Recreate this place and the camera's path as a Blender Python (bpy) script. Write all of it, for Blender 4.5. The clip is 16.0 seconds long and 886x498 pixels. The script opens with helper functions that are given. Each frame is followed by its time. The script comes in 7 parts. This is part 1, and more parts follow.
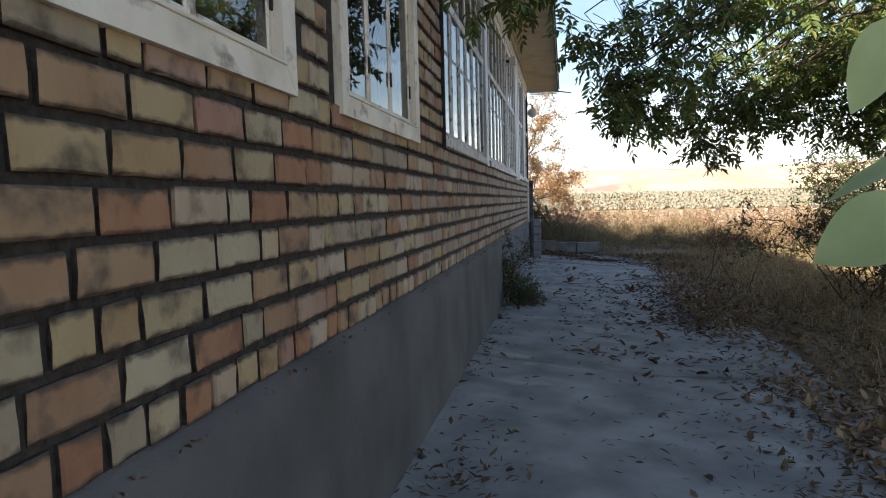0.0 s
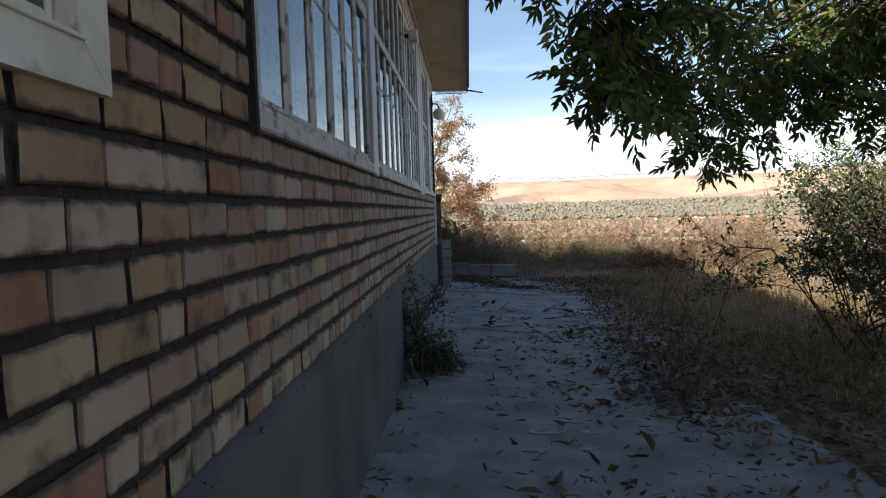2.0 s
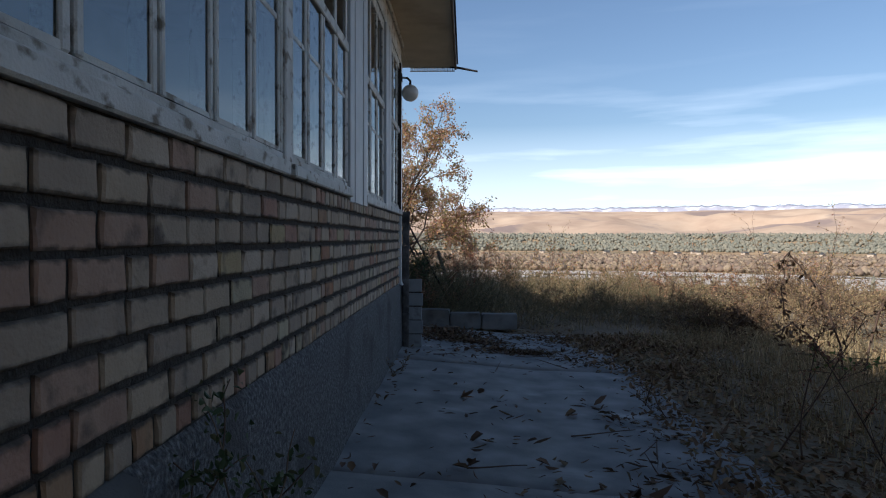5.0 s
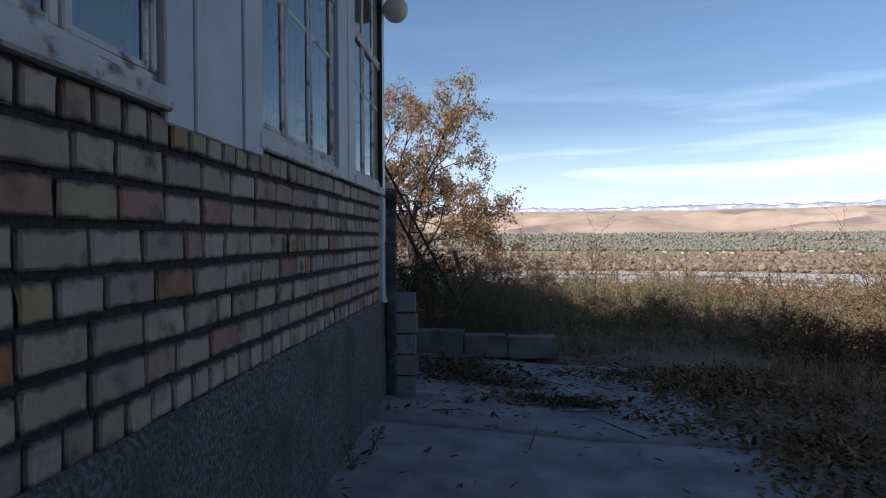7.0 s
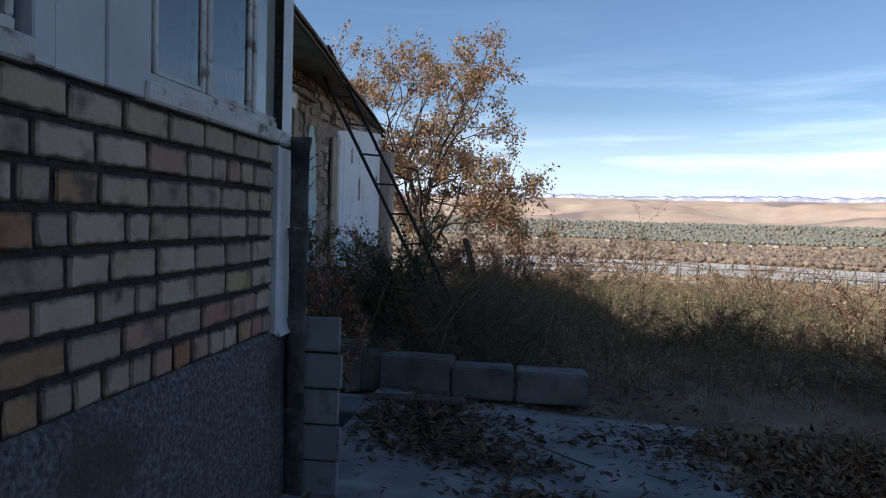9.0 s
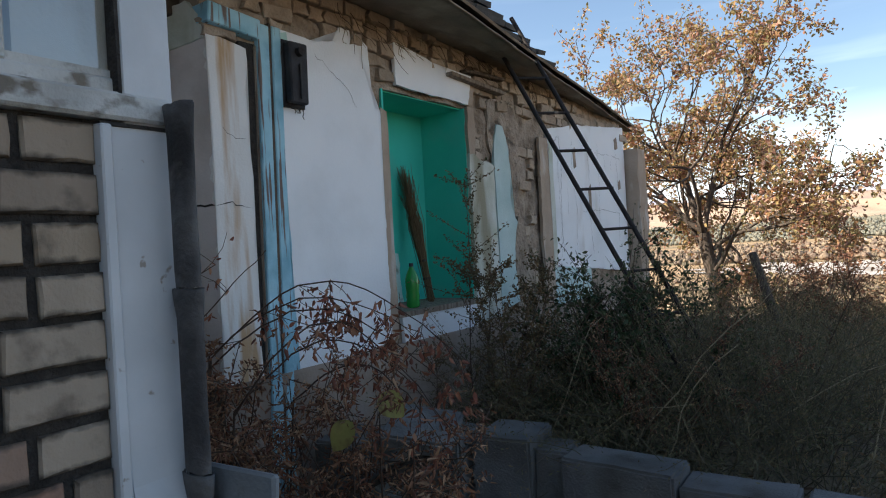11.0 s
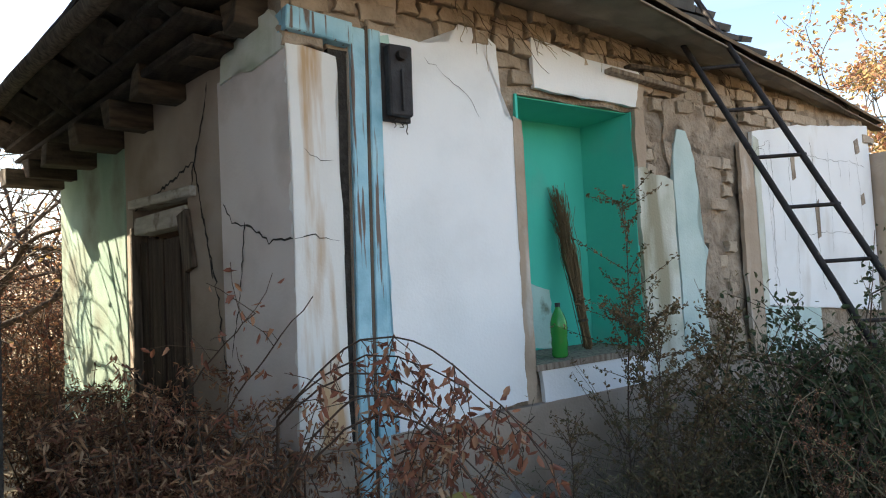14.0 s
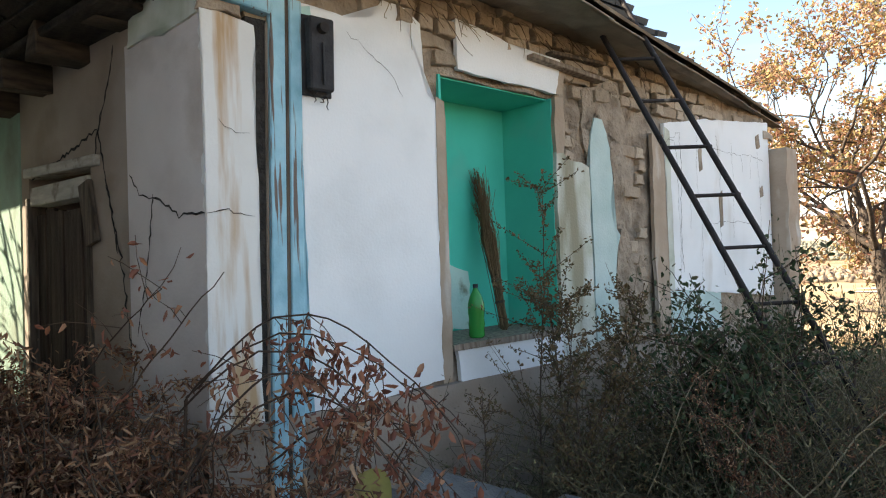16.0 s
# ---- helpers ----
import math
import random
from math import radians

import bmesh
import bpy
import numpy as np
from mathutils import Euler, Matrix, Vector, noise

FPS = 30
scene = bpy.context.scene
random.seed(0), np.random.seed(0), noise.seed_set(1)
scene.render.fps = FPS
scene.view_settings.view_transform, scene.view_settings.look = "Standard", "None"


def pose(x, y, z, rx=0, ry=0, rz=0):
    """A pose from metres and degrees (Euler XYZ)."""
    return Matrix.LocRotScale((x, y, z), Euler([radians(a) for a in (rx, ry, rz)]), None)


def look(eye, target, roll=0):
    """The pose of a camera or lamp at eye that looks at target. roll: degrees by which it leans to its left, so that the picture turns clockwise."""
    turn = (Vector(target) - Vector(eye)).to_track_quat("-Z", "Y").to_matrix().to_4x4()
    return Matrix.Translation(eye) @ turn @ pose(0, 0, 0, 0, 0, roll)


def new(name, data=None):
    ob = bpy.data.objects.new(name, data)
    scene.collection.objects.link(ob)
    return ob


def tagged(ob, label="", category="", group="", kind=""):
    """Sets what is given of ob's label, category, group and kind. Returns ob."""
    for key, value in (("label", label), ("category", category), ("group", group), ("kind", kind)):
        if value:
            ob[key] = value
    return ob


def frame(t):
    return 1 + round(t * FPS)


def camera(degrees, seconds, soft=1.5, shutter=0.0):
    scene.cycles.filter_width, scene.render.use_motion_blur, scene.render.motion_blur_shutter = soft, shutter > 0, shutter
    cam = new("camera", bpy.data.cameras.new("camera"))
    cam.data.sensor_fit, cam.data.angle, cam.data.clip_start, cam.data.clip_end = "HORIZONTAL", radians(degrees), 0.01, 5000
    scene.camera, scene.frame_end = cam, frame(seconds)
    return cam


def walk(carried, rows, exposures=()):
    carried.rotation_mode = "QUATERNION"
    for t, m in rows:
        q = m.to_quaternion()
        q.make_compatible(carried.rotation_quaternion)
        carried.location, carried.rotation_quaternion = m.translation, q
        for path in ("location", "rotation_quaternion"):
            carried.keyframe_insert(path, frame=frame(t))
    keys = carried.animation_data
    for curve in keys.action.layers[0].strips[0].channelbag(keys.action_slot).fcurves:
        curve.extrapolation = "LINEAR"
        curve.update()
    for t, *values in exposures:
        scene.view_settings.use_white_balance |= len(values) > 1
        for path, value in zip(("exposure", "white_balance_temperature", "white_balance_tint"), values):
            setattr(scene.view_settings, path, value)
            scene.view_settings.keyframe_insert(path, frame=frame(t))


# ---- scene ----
cam = camera(68.9, 16.0, 1.1)
PATH = [
    (0, (0.831, 0.983, 1.422), (0.457, 2.942, 1.276), -1.4),
    (0.5, (0.745, 1.628, 1.472), (0.426, 3.601, 1.409), -2.7),
    (1, (0.685, 2.226, 1.496), (0.561, 4.221, 1.412), -0.6),
    (1.5, (0.7, 2.824, 1.504), (0.551, 4.818, 1.471), -1.5),
    (2, (0.653, 3.457, 1.536), (0.568, 5.451, 1.418), -1.8),
    (2.5, (0.715, 4.116, 1.524), (0.63, 6.112, 1.431), -1.0),
    (3, (0.717, 4.739, 1.501), (0.605, 6.732, 1.375), -1.1),
    (3.5, (0.778, 5.391, 1.477), (0.678, 7.384, 1.35), -1.1),
    (4, (0.735, 6.099, 1.492), (0.618, 8.093, 1.39), -1.2),
    (4.5, (0.812, 6.774, 1.488), (0.796, 8.774, 1.491), -1.8),
    (4.7, (0.823, 7.042, 1.512), (0.788, 9.042, 1.477), -0.6),
    (6.8, (0.937, 10.038, 1.46), (0.739, 12.028, 1.448), -0.5),
    (7, (0.93, 10.288, 1.438), (0.775, 12.282, 1.407), -0.3),
    (7.5, (0.948, 11.0, 1.44), (0.889, 12.999, 1.391), 0.3),
    (8, (0.943, 11.593, 1.453), (0.711, 13.579, 1.478), -1.3),
    (8.2, (0.964, 11.826, 1.469), (0.812, 13.819, 1.402), 0.7),
    (10.3, (1.429, 14.088, 1.448), (0.776, 15.977, 1.377), 2.2),
    (10.5, (1.414, 14.313, 1.44), (0.685, 16.175, 1.389), 1.4),
    (11, (1.425, 14.761, 1.482), (0.294, 16.41, 1.47), -3.2),
    (11.5, (1.337, 15.119, 1.52), (0.14, 16.721, 1.508), -3.8),
    (12, (1.309, 15.455, 1.493), (-0.063, 16.91, 1.548), -3.7),
    (12.5, (1.302, 15.67, 1.518), (-0.233, 16.95, 1.582), -3.3),
    (13, (1.305, 15.688, 1.517), (-0.314, 16.86, 1.587), -3.3),
    (13.5, (1.29, 15.68, 1.536), (-0.331, 16.845, 1.653), -2.9),
    (14, (1.278, 15.653, 1.537), (-0.326, 16.845, 1.631), -2.9),
    (14.5, (1.268, 15.646, 1.546), (-0.291, 16.896, 1.641), -2.3),
    (15, (1.27, 15.634, 1.541), (-0.278, 16.896, 1.646), -2.2),
    (15.5, (1.272, 15.646, 1.535), (-0.25, 16.942, 1.606), -1.9),
    (16, (1.286, 15.67, 1.521), (-0.168, 17.043, 1.552), -1.9),
]
EXPOSURE = [(0.0, 1.74, 7000, 10), (1.0, 1.54, 6750, 10), (2.0, 1.08, 6500, 10), (2.6, 0.96, 6300, 10), (3.5, 0.74, 6050, 10), (4.5, 0.55, 5950, 10), (8.2, 0.42, 5600, 10),
            (10.5, 0.72, 5850, 10), (11.0, 1.3, 6550, 8), (11.5, 1.52, 6800, 8), (12.0, 1.78, 6850, 8), (12.5, 2.16, 6950, 8), (13.0, 2.24, 7150, 8), (16.0, 2.24, 7400, 8)]
walk(cam, [(t, look(eye, target, roll)) for t, eye, target, roll in PATH], EXPOSURE)

# ---------------------------------------------------------------- light
SUN_FROM = Vector((-1.16, -0.80, 1.0)).normalized()
world = bpy.data.worlds.new("sky_world")
scene.world = world
world.use_nodes = True
wn, wl = world.node_tree.nodes, world.node_tree.links
wn.clear()
w_out, w_bg = wn.new("ShaderNodeOutputWorld"), wn.new("ShaderNodeBackground")
w_sky = wn.new("ShaderNodeTexSky")
w_sky.sky_type = "NISHITA"
w_sky.sun_disc = False
w_sky.sun_elevation = math.asin(SUN_FROM.z)
w_sky.sun_rotation = math.atan2(SUN_FROM.x, SUN_FROM.y) % (2 * math.pi)
w_sky.air_density, w_sky.dust_density, w_sky.ozone_density = 1.0, 1.0, 1.3
# thin streaks of high cloud low over the horizon
w_tc, w_map, w_noise, w_ramp = (wn.new("ShaderNodeTexCoord"), wn.new("ShaderNodeMapping"), wn.new("ShaderNodeTexNoise"),
                                wn.new("ShaderNodeValToRGB"))
w_map.inputs["Scale"].default_value = (1.6, 1.6, 17.0)
w_map.inputs["Location"].default_value = (0.3, 0.1, 0.35)
w_noise.inputs["Scale"].default_value, w_noise.inputs["Detail"].default_value = 1.7, 6.0
w_ramp.color_ramp.elements[0].position, w_ramp.color_ramp.elements[1].position = 0.52, 0.72
w_mix = wn.new("ShaderNodeMix")
w_mix.data_type = "RGBA"
w_mul = wn.new("ShaderNodeMath")
w_mul.operation = "MULTIPLY"
w_mul.inputs[1].default_value = 0.62
w_sep, w_low = wn.new("ShaderNodeSeparateXYZ"), wn.new("ShaderNodeMapRange")
w_low.inputs["From Min"].default_value, w_low.inputs["From Max"].default_value = 0.08, 0.24
w_low.inputs["To Min"].default_value, w_low.inputs["To Max"].default_value = 1.0, 0.05
w_mul2 = wn.new("ShaderNodeMath")
w_mul2.operation = "MULTIPLY"
wl.new(w_tc.outputs["Generated"], w_map.inputs["Vector"])
wl.new(w_map.outputs["Vector"], w_noise.inputs["Vector"])
wl.new(w_noise.outputs["Fac"], w_ramp.inputs["Fac"])
wl.new(w_tc.outputs["Generated"], w_sep.inputs[0])
wl.new(w_sep.outputs["Z"], w_low.inputs["Value"])
wl.new(w_ramp.outputs["Color"], w_mul2.inputs[0])
wl.new(w_low.outputs["Result"], w_mul2.inputs[1])
wl.new(w_mul2.outputs[0], w_mul.inputs[0])
w_hz, w_add = wn.new("ShaderNodeMapRange"), wn.new("ShaderNodeMath")
w_hz.inputs["From Min"].default_value, w_hz.inputs["From Max"].default_value = 0.0, 0.17
w_hz.inputs["To Min"].default_value, w_hz.inputs["To Max"].default_value = 0.75, 0.0
w_add.operation, w_add.use_clamp = "ADD", True
wl.new(w_sep.outputs["Z"], w_hz.inputs["Value"])
wl.new(w_hz.outputs["Result"], w_add.inputs[0])
wl.new(w_mul.outputs[0], w_add.inputs[1])
wl.new(w_add.outputs[0], w_mix.inputs["Factor"])
wl.new(w_sky.outputs["Color"], w_mix.inputs["A"])
w_mix.inputs["B"].default_value = (10.6, 11.5, 12.6, 1)
wl.new(w_mix.outputs["Result"], w_bg.inputs["Color"])
w_bg.inputs["Strength"].default_value = 0.09
wl.new(w_bg.outputs[0], w_out.inputs["Surface"])

sun_data = bpy.data.lights.new("sun", "SUN")
sun_data.energy, sun_data.angle, sun_data.color = 4.8, radians(0.5), (1.0, 0.91, 0.78)
sun = new("sun", sun_data)
sun.matrix_world = look(Vector((0, 0, 30)) + SUN_FROM * 20, (0, 0, 30))

# ---------------------------------------------------------------- materials
RNG = np.random.default_rng(7)


def mat(name, cols, scale=6.0, rough=0.85, bump=0.3, bscale=60.0, stain=None, stain_scale=1.3, stain_at=(0.5, 0.7), stretch=(1, 1, 1),
        vary="", vary_cols=None, mixin=0.5, metal=0.0, dist=0.01, stain_stretch=(1, 1, 1), translucent=0.0, spec=0.3, grime=0.0):
    """A rough surface: a noise between colours, stains over it, fine relief. vary: 'object' or 'island' picks a colour for each piece."""
    m = bpy.data.materials.new(name)
    m.use_nodes = True
    n, l = m.node_tree.nodes, m.node_tree.links
    b = n["Principled BSDF"]
    b.inputs["Roughness"].default_value, b.inputs["Metallic"].default_value = rough, metal
    b.inputs["Specular IOR Level"].default_value = spec
    tc = n.new("ShaderNodeTexCoord")
    vec = tc.outputs["Object"]
    rnd = None
    if vary:
        rnd = n.new("ShaderNodeObjectInfo").outputs["Random"] if vary == "object" else n.new("ShaderNodeNewGeometry").outputs["Random Per Island"]
    if vary == "object":
        off, add = n.new("ShaderNodeMath"), n.new("ShaderNodeVectorMath")
        off.operation = "MULTIPLY"
        off.inputs[1].default_value = 37.0
        l.new(rnd, off.inputs[0])
        l.new(vec, add.inputs[0])
        l.new(off.outputs[0], add.inputs[1])
        vec = add.outputs[0]

    def noise_tex(sc, st, detail=5.0):
        mp, t = n.new("ShaderNodeMapping"), n.new("ShaderNodeTexNoise")
        mp.inputs["Scale"].default_value = st
        t.inputs["Scale"].default_value, t.inputs["Detail"].default_value = sc, detail
        l.new(vec, mp.inputs["Vector"])
        l.new(mp.outputs["Vector"], t.inputs["Vector"])
        return t.outputs["Fac"]

    def ramp(fac, colours, lo=0.3, hi=0.7, steps=False):
        r = n.new("ShaderNodeValToRGB")
        e = r.color_ramp.elements
        while len(e) < len(colours):
            e.new(0.5)
        for k, c in enumerate(colours):
            e[k].position = (k / len(colours)) if steps else lo + (hi - lo) * k / max(1, len(colours) - 1)
            e[k].color = (*c, 1)
        if steps:
            r.color_ramp.interpolation = "CONSTANT"
        l.new(fac, r.inputs["Fac"])
        return r.outputs["Color"]

    def blend(fac, a, c, mode="MIX"):
        x = n.new("ShaderNodeMix")
        x.data_type, x.blend_type = "RGBA", mode
        if isinstance(fac, float):
            x.inputs["Factor"].default_value = fac
        else:
            l.new(fac, x.inputs["Factor"])
        l.new(a, x.inputs["A"])
        if isinstance(c, tuple):
            x.inputs["B"].default_value = (*c, 1)
        else:
            l.new(c, x.inputs["B"])
        return x.outputs["Result"]

    col = ramp(noise_tex(scale, stretch), cols)
    if vary and vary_cols:
        col = blend(mixin, col, ramp(rnd, vary_cols, steps=True))
    if stain:
        f = ramp(noise_tex(stain_scale, stain_stretch, 7.0), [(0, 0, 0), (1, 1, 1)], *stain_at)
        col = blend(f, col, stain)
    if grime:
        sx, ab, ad, mr = n.new("ShaderNodeSeparateXYZ"), n.new("ShaderNodeMath"), n.new("ShaderNodeMath"), n.new("ShaderNodeMapRange")
        ab.operation, ad.operation = "ABSOLUTE", "MULTIPLY_ADD"
        l.new(tc.outputs["Object"], sx.inputs[0])
        l.new(sx.outputs["Z"], ab.inputs[0])
        l.new(noise_tex(22, (1, 1, 1)), ad.inputs[0])
        ad.inputs[1].default_value = 0.035
        l.new(ab.outputs[0], ad.inputs[2])
        mr.inputs["From Min"].default_value, mr.inputs["From Max"].default_value = 0.047, 0.060
        mr.inputs["To Max"].default_value = grime
        l.new(ad.outputs[0], mr.inputs["Value"])
        col = blend(mr.outputs["Result"], col, (0.055, 0.045, 0.035))
    l.new(col, b.inputs["Base Color"])
    if bump:
        bp = n.new("ShaderNodeBump")
        bp.inputs["Strength"].default_value, bp.inputs["Distance"].default_value = bump, dist
        l.new(noise_tex(bscale, (1, 1, 1), 8.0), bp.inputs["Height"])
        l.new(bp.outputs["Normal"], b.inputs["Normal"])
    if translucent:
        tr, mx = n.new("ShaderNodeBsdfTranslucent"), n.new("ShaderNodeMixShader")
        mx.inputs[0].default_value = translucent
        l.new(col, tr.inputs["Color"])
        l.new(b.outputs[0], mx.inputs[1])
        l.new(tr.outputs[0], mx.inputs[2])
        l.new(mx.outputs[0], n["Material Output"].inputs["Surface"])
    return m


BRICK = mat("fired_brick", [(0.179, 0.132, 0.080), (0.298, 0.241, 0.148), (0.350, 0.299, 0.196)], 9, 0.9, 0.6, 80, stain=(0.074, 0.062, 0.048), stain_scale=8,
            stain_at=(0.53, 0.70), vary="object", mixin=0.66, dist=0.006, stretch=(1, 1, 0.4), grime=0.9,
            vary_cols=[(0.342, 0.262, 0.140), (0.279, 0.109, 0.056), (0.372, 0.310, 0.190), (0.283, 0.175, 0.100), (0.231, 0.116, 0.068), (0.335, 0.299, 0.208),
                       (0.298, 0.194, 0.096), (0.246, 0.093, 0.052), (0.387, 0.349, 0.248), (0.320, 0.264, 0.160), (0.253, 0.217, 0.160), (0.275, 0.155, 0.092)])
BRICKPALE = mat("buff_grey_brick", [(0.189, 0.144, 0.104), (0.292, 0.228, 0.164), (0.370, 0.296, 0.220)], 9, 0.9, 0.6, 80, stain=(0.077, 0.060, 0.048), stain_scale=8,
                stain_at=(0.55, 0.73), vary="object", mixin=0.62, dist=0.006, stretch=(1, 1, 0.4), grime=0.9,
                vary_cols=[(0.353, 0.280, 0.200), (0.267, 0.216, 0.168), (0.396, 0.328, 0.256), (0.301, 0.188, 0.140), (0.327, 0.264, 0.200), (0.378, 0.308, 0.224),
                           (0.232, 0.188, 0.148), (0.284, 0.136, 0.100), (0.413, 0.344, 0.268), (0.310, 0.248, 0.184)])
MORTAR = mat("dark_mortar", [(0.020, 0.018, 0.016), (0.052, 0.047, 0.042)], 30, 0.95, 0.9, 90, dist=0.012)
PLINTH = mat("cement_render", [(0.065, 0.064, 0.064), (0.088, 0.087, 0.086), (0.110, 0.107, 0.105)], 2.2, 0.92, 0.9, 90, stain=(0.048, 0.046, 0.042), stain_scale=1.6,
             stain_at=(0.52, 0.8), stain_stretch=(1, 1, 0.5), dist=0.006)
# the fine speckle puts the shade of the coarse relief into the colour
ROUGHCAST = mat("shade_speckled_roughcast", [(0.045, 0.047, 0.05), (0.10, 0.103, 0.107), (0.19, 0.192, 0.195)], 55, 0.95, 1.0, 70, stain=(0.06, 0.06, 0.06), stain_scale=2.2, stain_at=(0.52, 0.7), dist=0.02)
CONCRETE = mat("old_concrete", [(0.140, 0.141, 0.142), (0.215, 0.212, 0.206), (0.295, 0.289, 0.279)], 2.6, 0.9, 0.6, 90, stain=(0.404, 0.394, 0.376), stain_scale=1.1,
               stain_at=(0.60, 0.74), stain_stretch=(1, 2.2, 1), dist=0.005)
BLOCK = mat("cinder_block", [(0.118, 0.118, 0.118), (0.172, 0.172, 0.167), (0.216, 0.211, 0.203)], 6, 0.95, 0.9, 90, stain=(0.064, 0.059, 0.049), stain_scale=3, dist=0.01)
PAINT = mat("weathered_white_paint", [(0.48, 0.46, 0.385), (0.62, 0.60, 0.51), (0.69, 0.675, 0.595)], 14, 0.7, 0.6, 90, stain=(0.218, 0.196, 0.154), stain_scale=26,
            stain_at=(0.56, 0.70), stretch=(2, 0.35, 0.35), stain_stretch=(1, 0.35, 0.5), dist=0.004)
GALLERYPAINT = mat("worn_grey_white_paint", [(0.37, 0.37, 0.345), (0.48, 0.485, 0.46), (0.56, 0.565, 0.54)], 14, 0.7, 0.7, 90, stain=(0.17, 0.15, 0.12), stain_scale=30,
                   stain_at=(0.55, 0.66), stretch=(2, 0.35, 0.35), stain_stretch=(1, 0.35, 0.5), dist=0.005)
BOARD = mat("grey_painted_boards", [(0.37, 0.39, 0.40), (0.46, 0.48, 0.49)], 4, 0.55, 0.25, 60, stain=(0.30, 0.29, 0.27), stain_scale=9, stain_at=(0.66, 0.74),
            stain_stretch=(1, 1, 0.3), dist=0.004)
SHEET = mat("painted_tin_sheet", [(0.47, 0.495, 0.51), (0.57, 0.595, 0.61)], 5, 0.45, 0.2, 30, stain=(0.30, 0.27, 0.24), stain_scale=24, stain_at=(0.68, 0.72), dist=0.004)
SOFFIT = mat("cream_soffit", [(0.546, 0.468, 0.325), (0.676, 0.585, 0.429)], 2.5, 0.8, 0.15, 40, stain=(0.390, 0.312, 0.208), stain_scale=1.5, stain_at=(0.55, 0.8))
TIN = mat("dull_tin", [(0.06, 0.055, 0.05), (0.12, 0.11, 0.10)], 8, 0.55, 0.2, 60, metal=0.6)
DARKWOOD = mat("old_dark_wood", [(0.042, 0.032, 0.024), (0.102, 0.078, 0.060), (0.156, 0.126, 0.096)], 6, 0.9, 0.7, 50, stretch=(6, 6, 0.7), dist=0.008)
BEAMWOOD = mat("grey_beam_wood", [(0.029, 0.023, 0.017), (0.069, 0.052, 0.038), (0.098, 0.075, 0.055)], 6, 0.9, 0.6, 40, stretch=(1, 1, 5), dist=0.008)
# much darker than DARKWOOD; for the overhang, packing boards and felt
DARKBOARD = mat("very_dark_boards", [(0.014, 0.011, 0.009), (0.032, 0.025, 0.020), (0.055, 0.043, 0.034)], 5, 0.9, 0.7, 40, stretch=(1, 5, 5), dist=0.008)
BLUEWOOD = mat("flaking_blue_paint", [(0.20, 0.42, 0.52), (0.33, 0.58, 0.68), (0.42, 0.66, 0.74)], 5, 0.75, 0.5, 50, stain=(0.17, 0.13, 0.11), stain_scale=20,
               stain_at=(0.585, 0.635), stain_stretch=(2, 2, 0.12), dist=0.006)
BAREWOOD = mat("bare_weathered_wood", [(0.12, 0.09, 0.07), (0.25, 0.20, 0.16), (0.33, 0.28, 0.23)], 5, 0.9, 0.7, 50, stretch=(8, 8, 0.6), dist=0.008)
WHITEWASH = mat("cracked_whitewash", [(0.74, 0.76, 0.77), (0.82, 0.84, 0.855), (0.85, 0.865, 0.875)], 2.2, 0.9, 0.3, 70, stain=(0.50, 0.44, 0.36), stain_scale=2.2,
                stain_at=(0.66, 0.86), stain_stretch=(1, 1, 0.35), dist=0.006)
RUSTWASH = mat("rust_streaked_whitewash", [(0.70, 0.69, 0.66), (0.76, 0.76, 0.74)], 3, 0.9, 0.3, 70, stain=(0.50, 0.34, 0.20), stain_scale=7,
               stain_at=(0.50, 0.60), stain_stretch=(1, 1, 0.10), dist=0.006)
GREENSTAIN = mat("green_stained_whitewash", [(0.42, 0.46, 0.36), (0.58, 0.60, 0.53), (0.62, 0.66, 0.62)], 4, 0.9, 0.4, 60, stain=(0.30, 0.28, 0.20), stain_scale=5,
                 stain_at=(0.5, 0.7), stain_stretch=(1, 1, 0.2), dist=0.008)
PALETEAL = mat("pale_teal_plaster", [(0.42, 0.56, 0.54), (0.54, 0.66, 0.64)], 4, 0.9, 0.3, 60)
TURQ = mat("turquoise_wall_paint", [(0.04, 0.50, 0.395), (0.06, 0.58, 0.47)], 2.5, 0.75, 0.2, 50, stain=(0.10, 0.48, 0.40), stain_scale=3, stain_at=(0.6, 0.8), dist=0.004)
PALETURQ = mat("washed_out_turquoise", [(0.38, 0.62, 0.58), (0.52, 0.70, 0.66)], 5, 0.85, 0.3, 50, stain=(0.2, 0.25, 0.2), stain_scale=8, stain_at=(0.6, 0.75))
CLAY = mat("crumbling_clay", [(0.20, 0.155, 0.115), (0.33, 0.265, 0.205), (0.44, 0.36, 0.28)], 7, 0.97, 1.0, 28, stain=(0.12, 0.092, 0.07), stain_scale=5,
           stain_at=(0.58, 0.75), dist=0.03)
ADOBE = mat("adobe_brick", [(0.25, 0.195, 0.145), (0.38, 0.305, 0.235), (0.50, 0.415, 0.325)], 9, 0.97, 0.9, 45, vary="object", mixin=0.5, dist=0.012,
            vary_cols=[(0.30, 0.24, 0.18), (0.44, 0.355, 0.27), (0.36, 0.285, 0.215), (0.50, 0.42, 0.33)])
TANPLASTER = mat("tan_clay_plaster", [(0.36, 0.28, 0.21), (0.46, 0.37, 0.29)], 4, 0.95, 0.5, 40, stain=(0.6, 0.57, 0.52), stain_scale=5, stain_at=(0.55, 0.7), stain_stretch=(1, 1, 0.3))
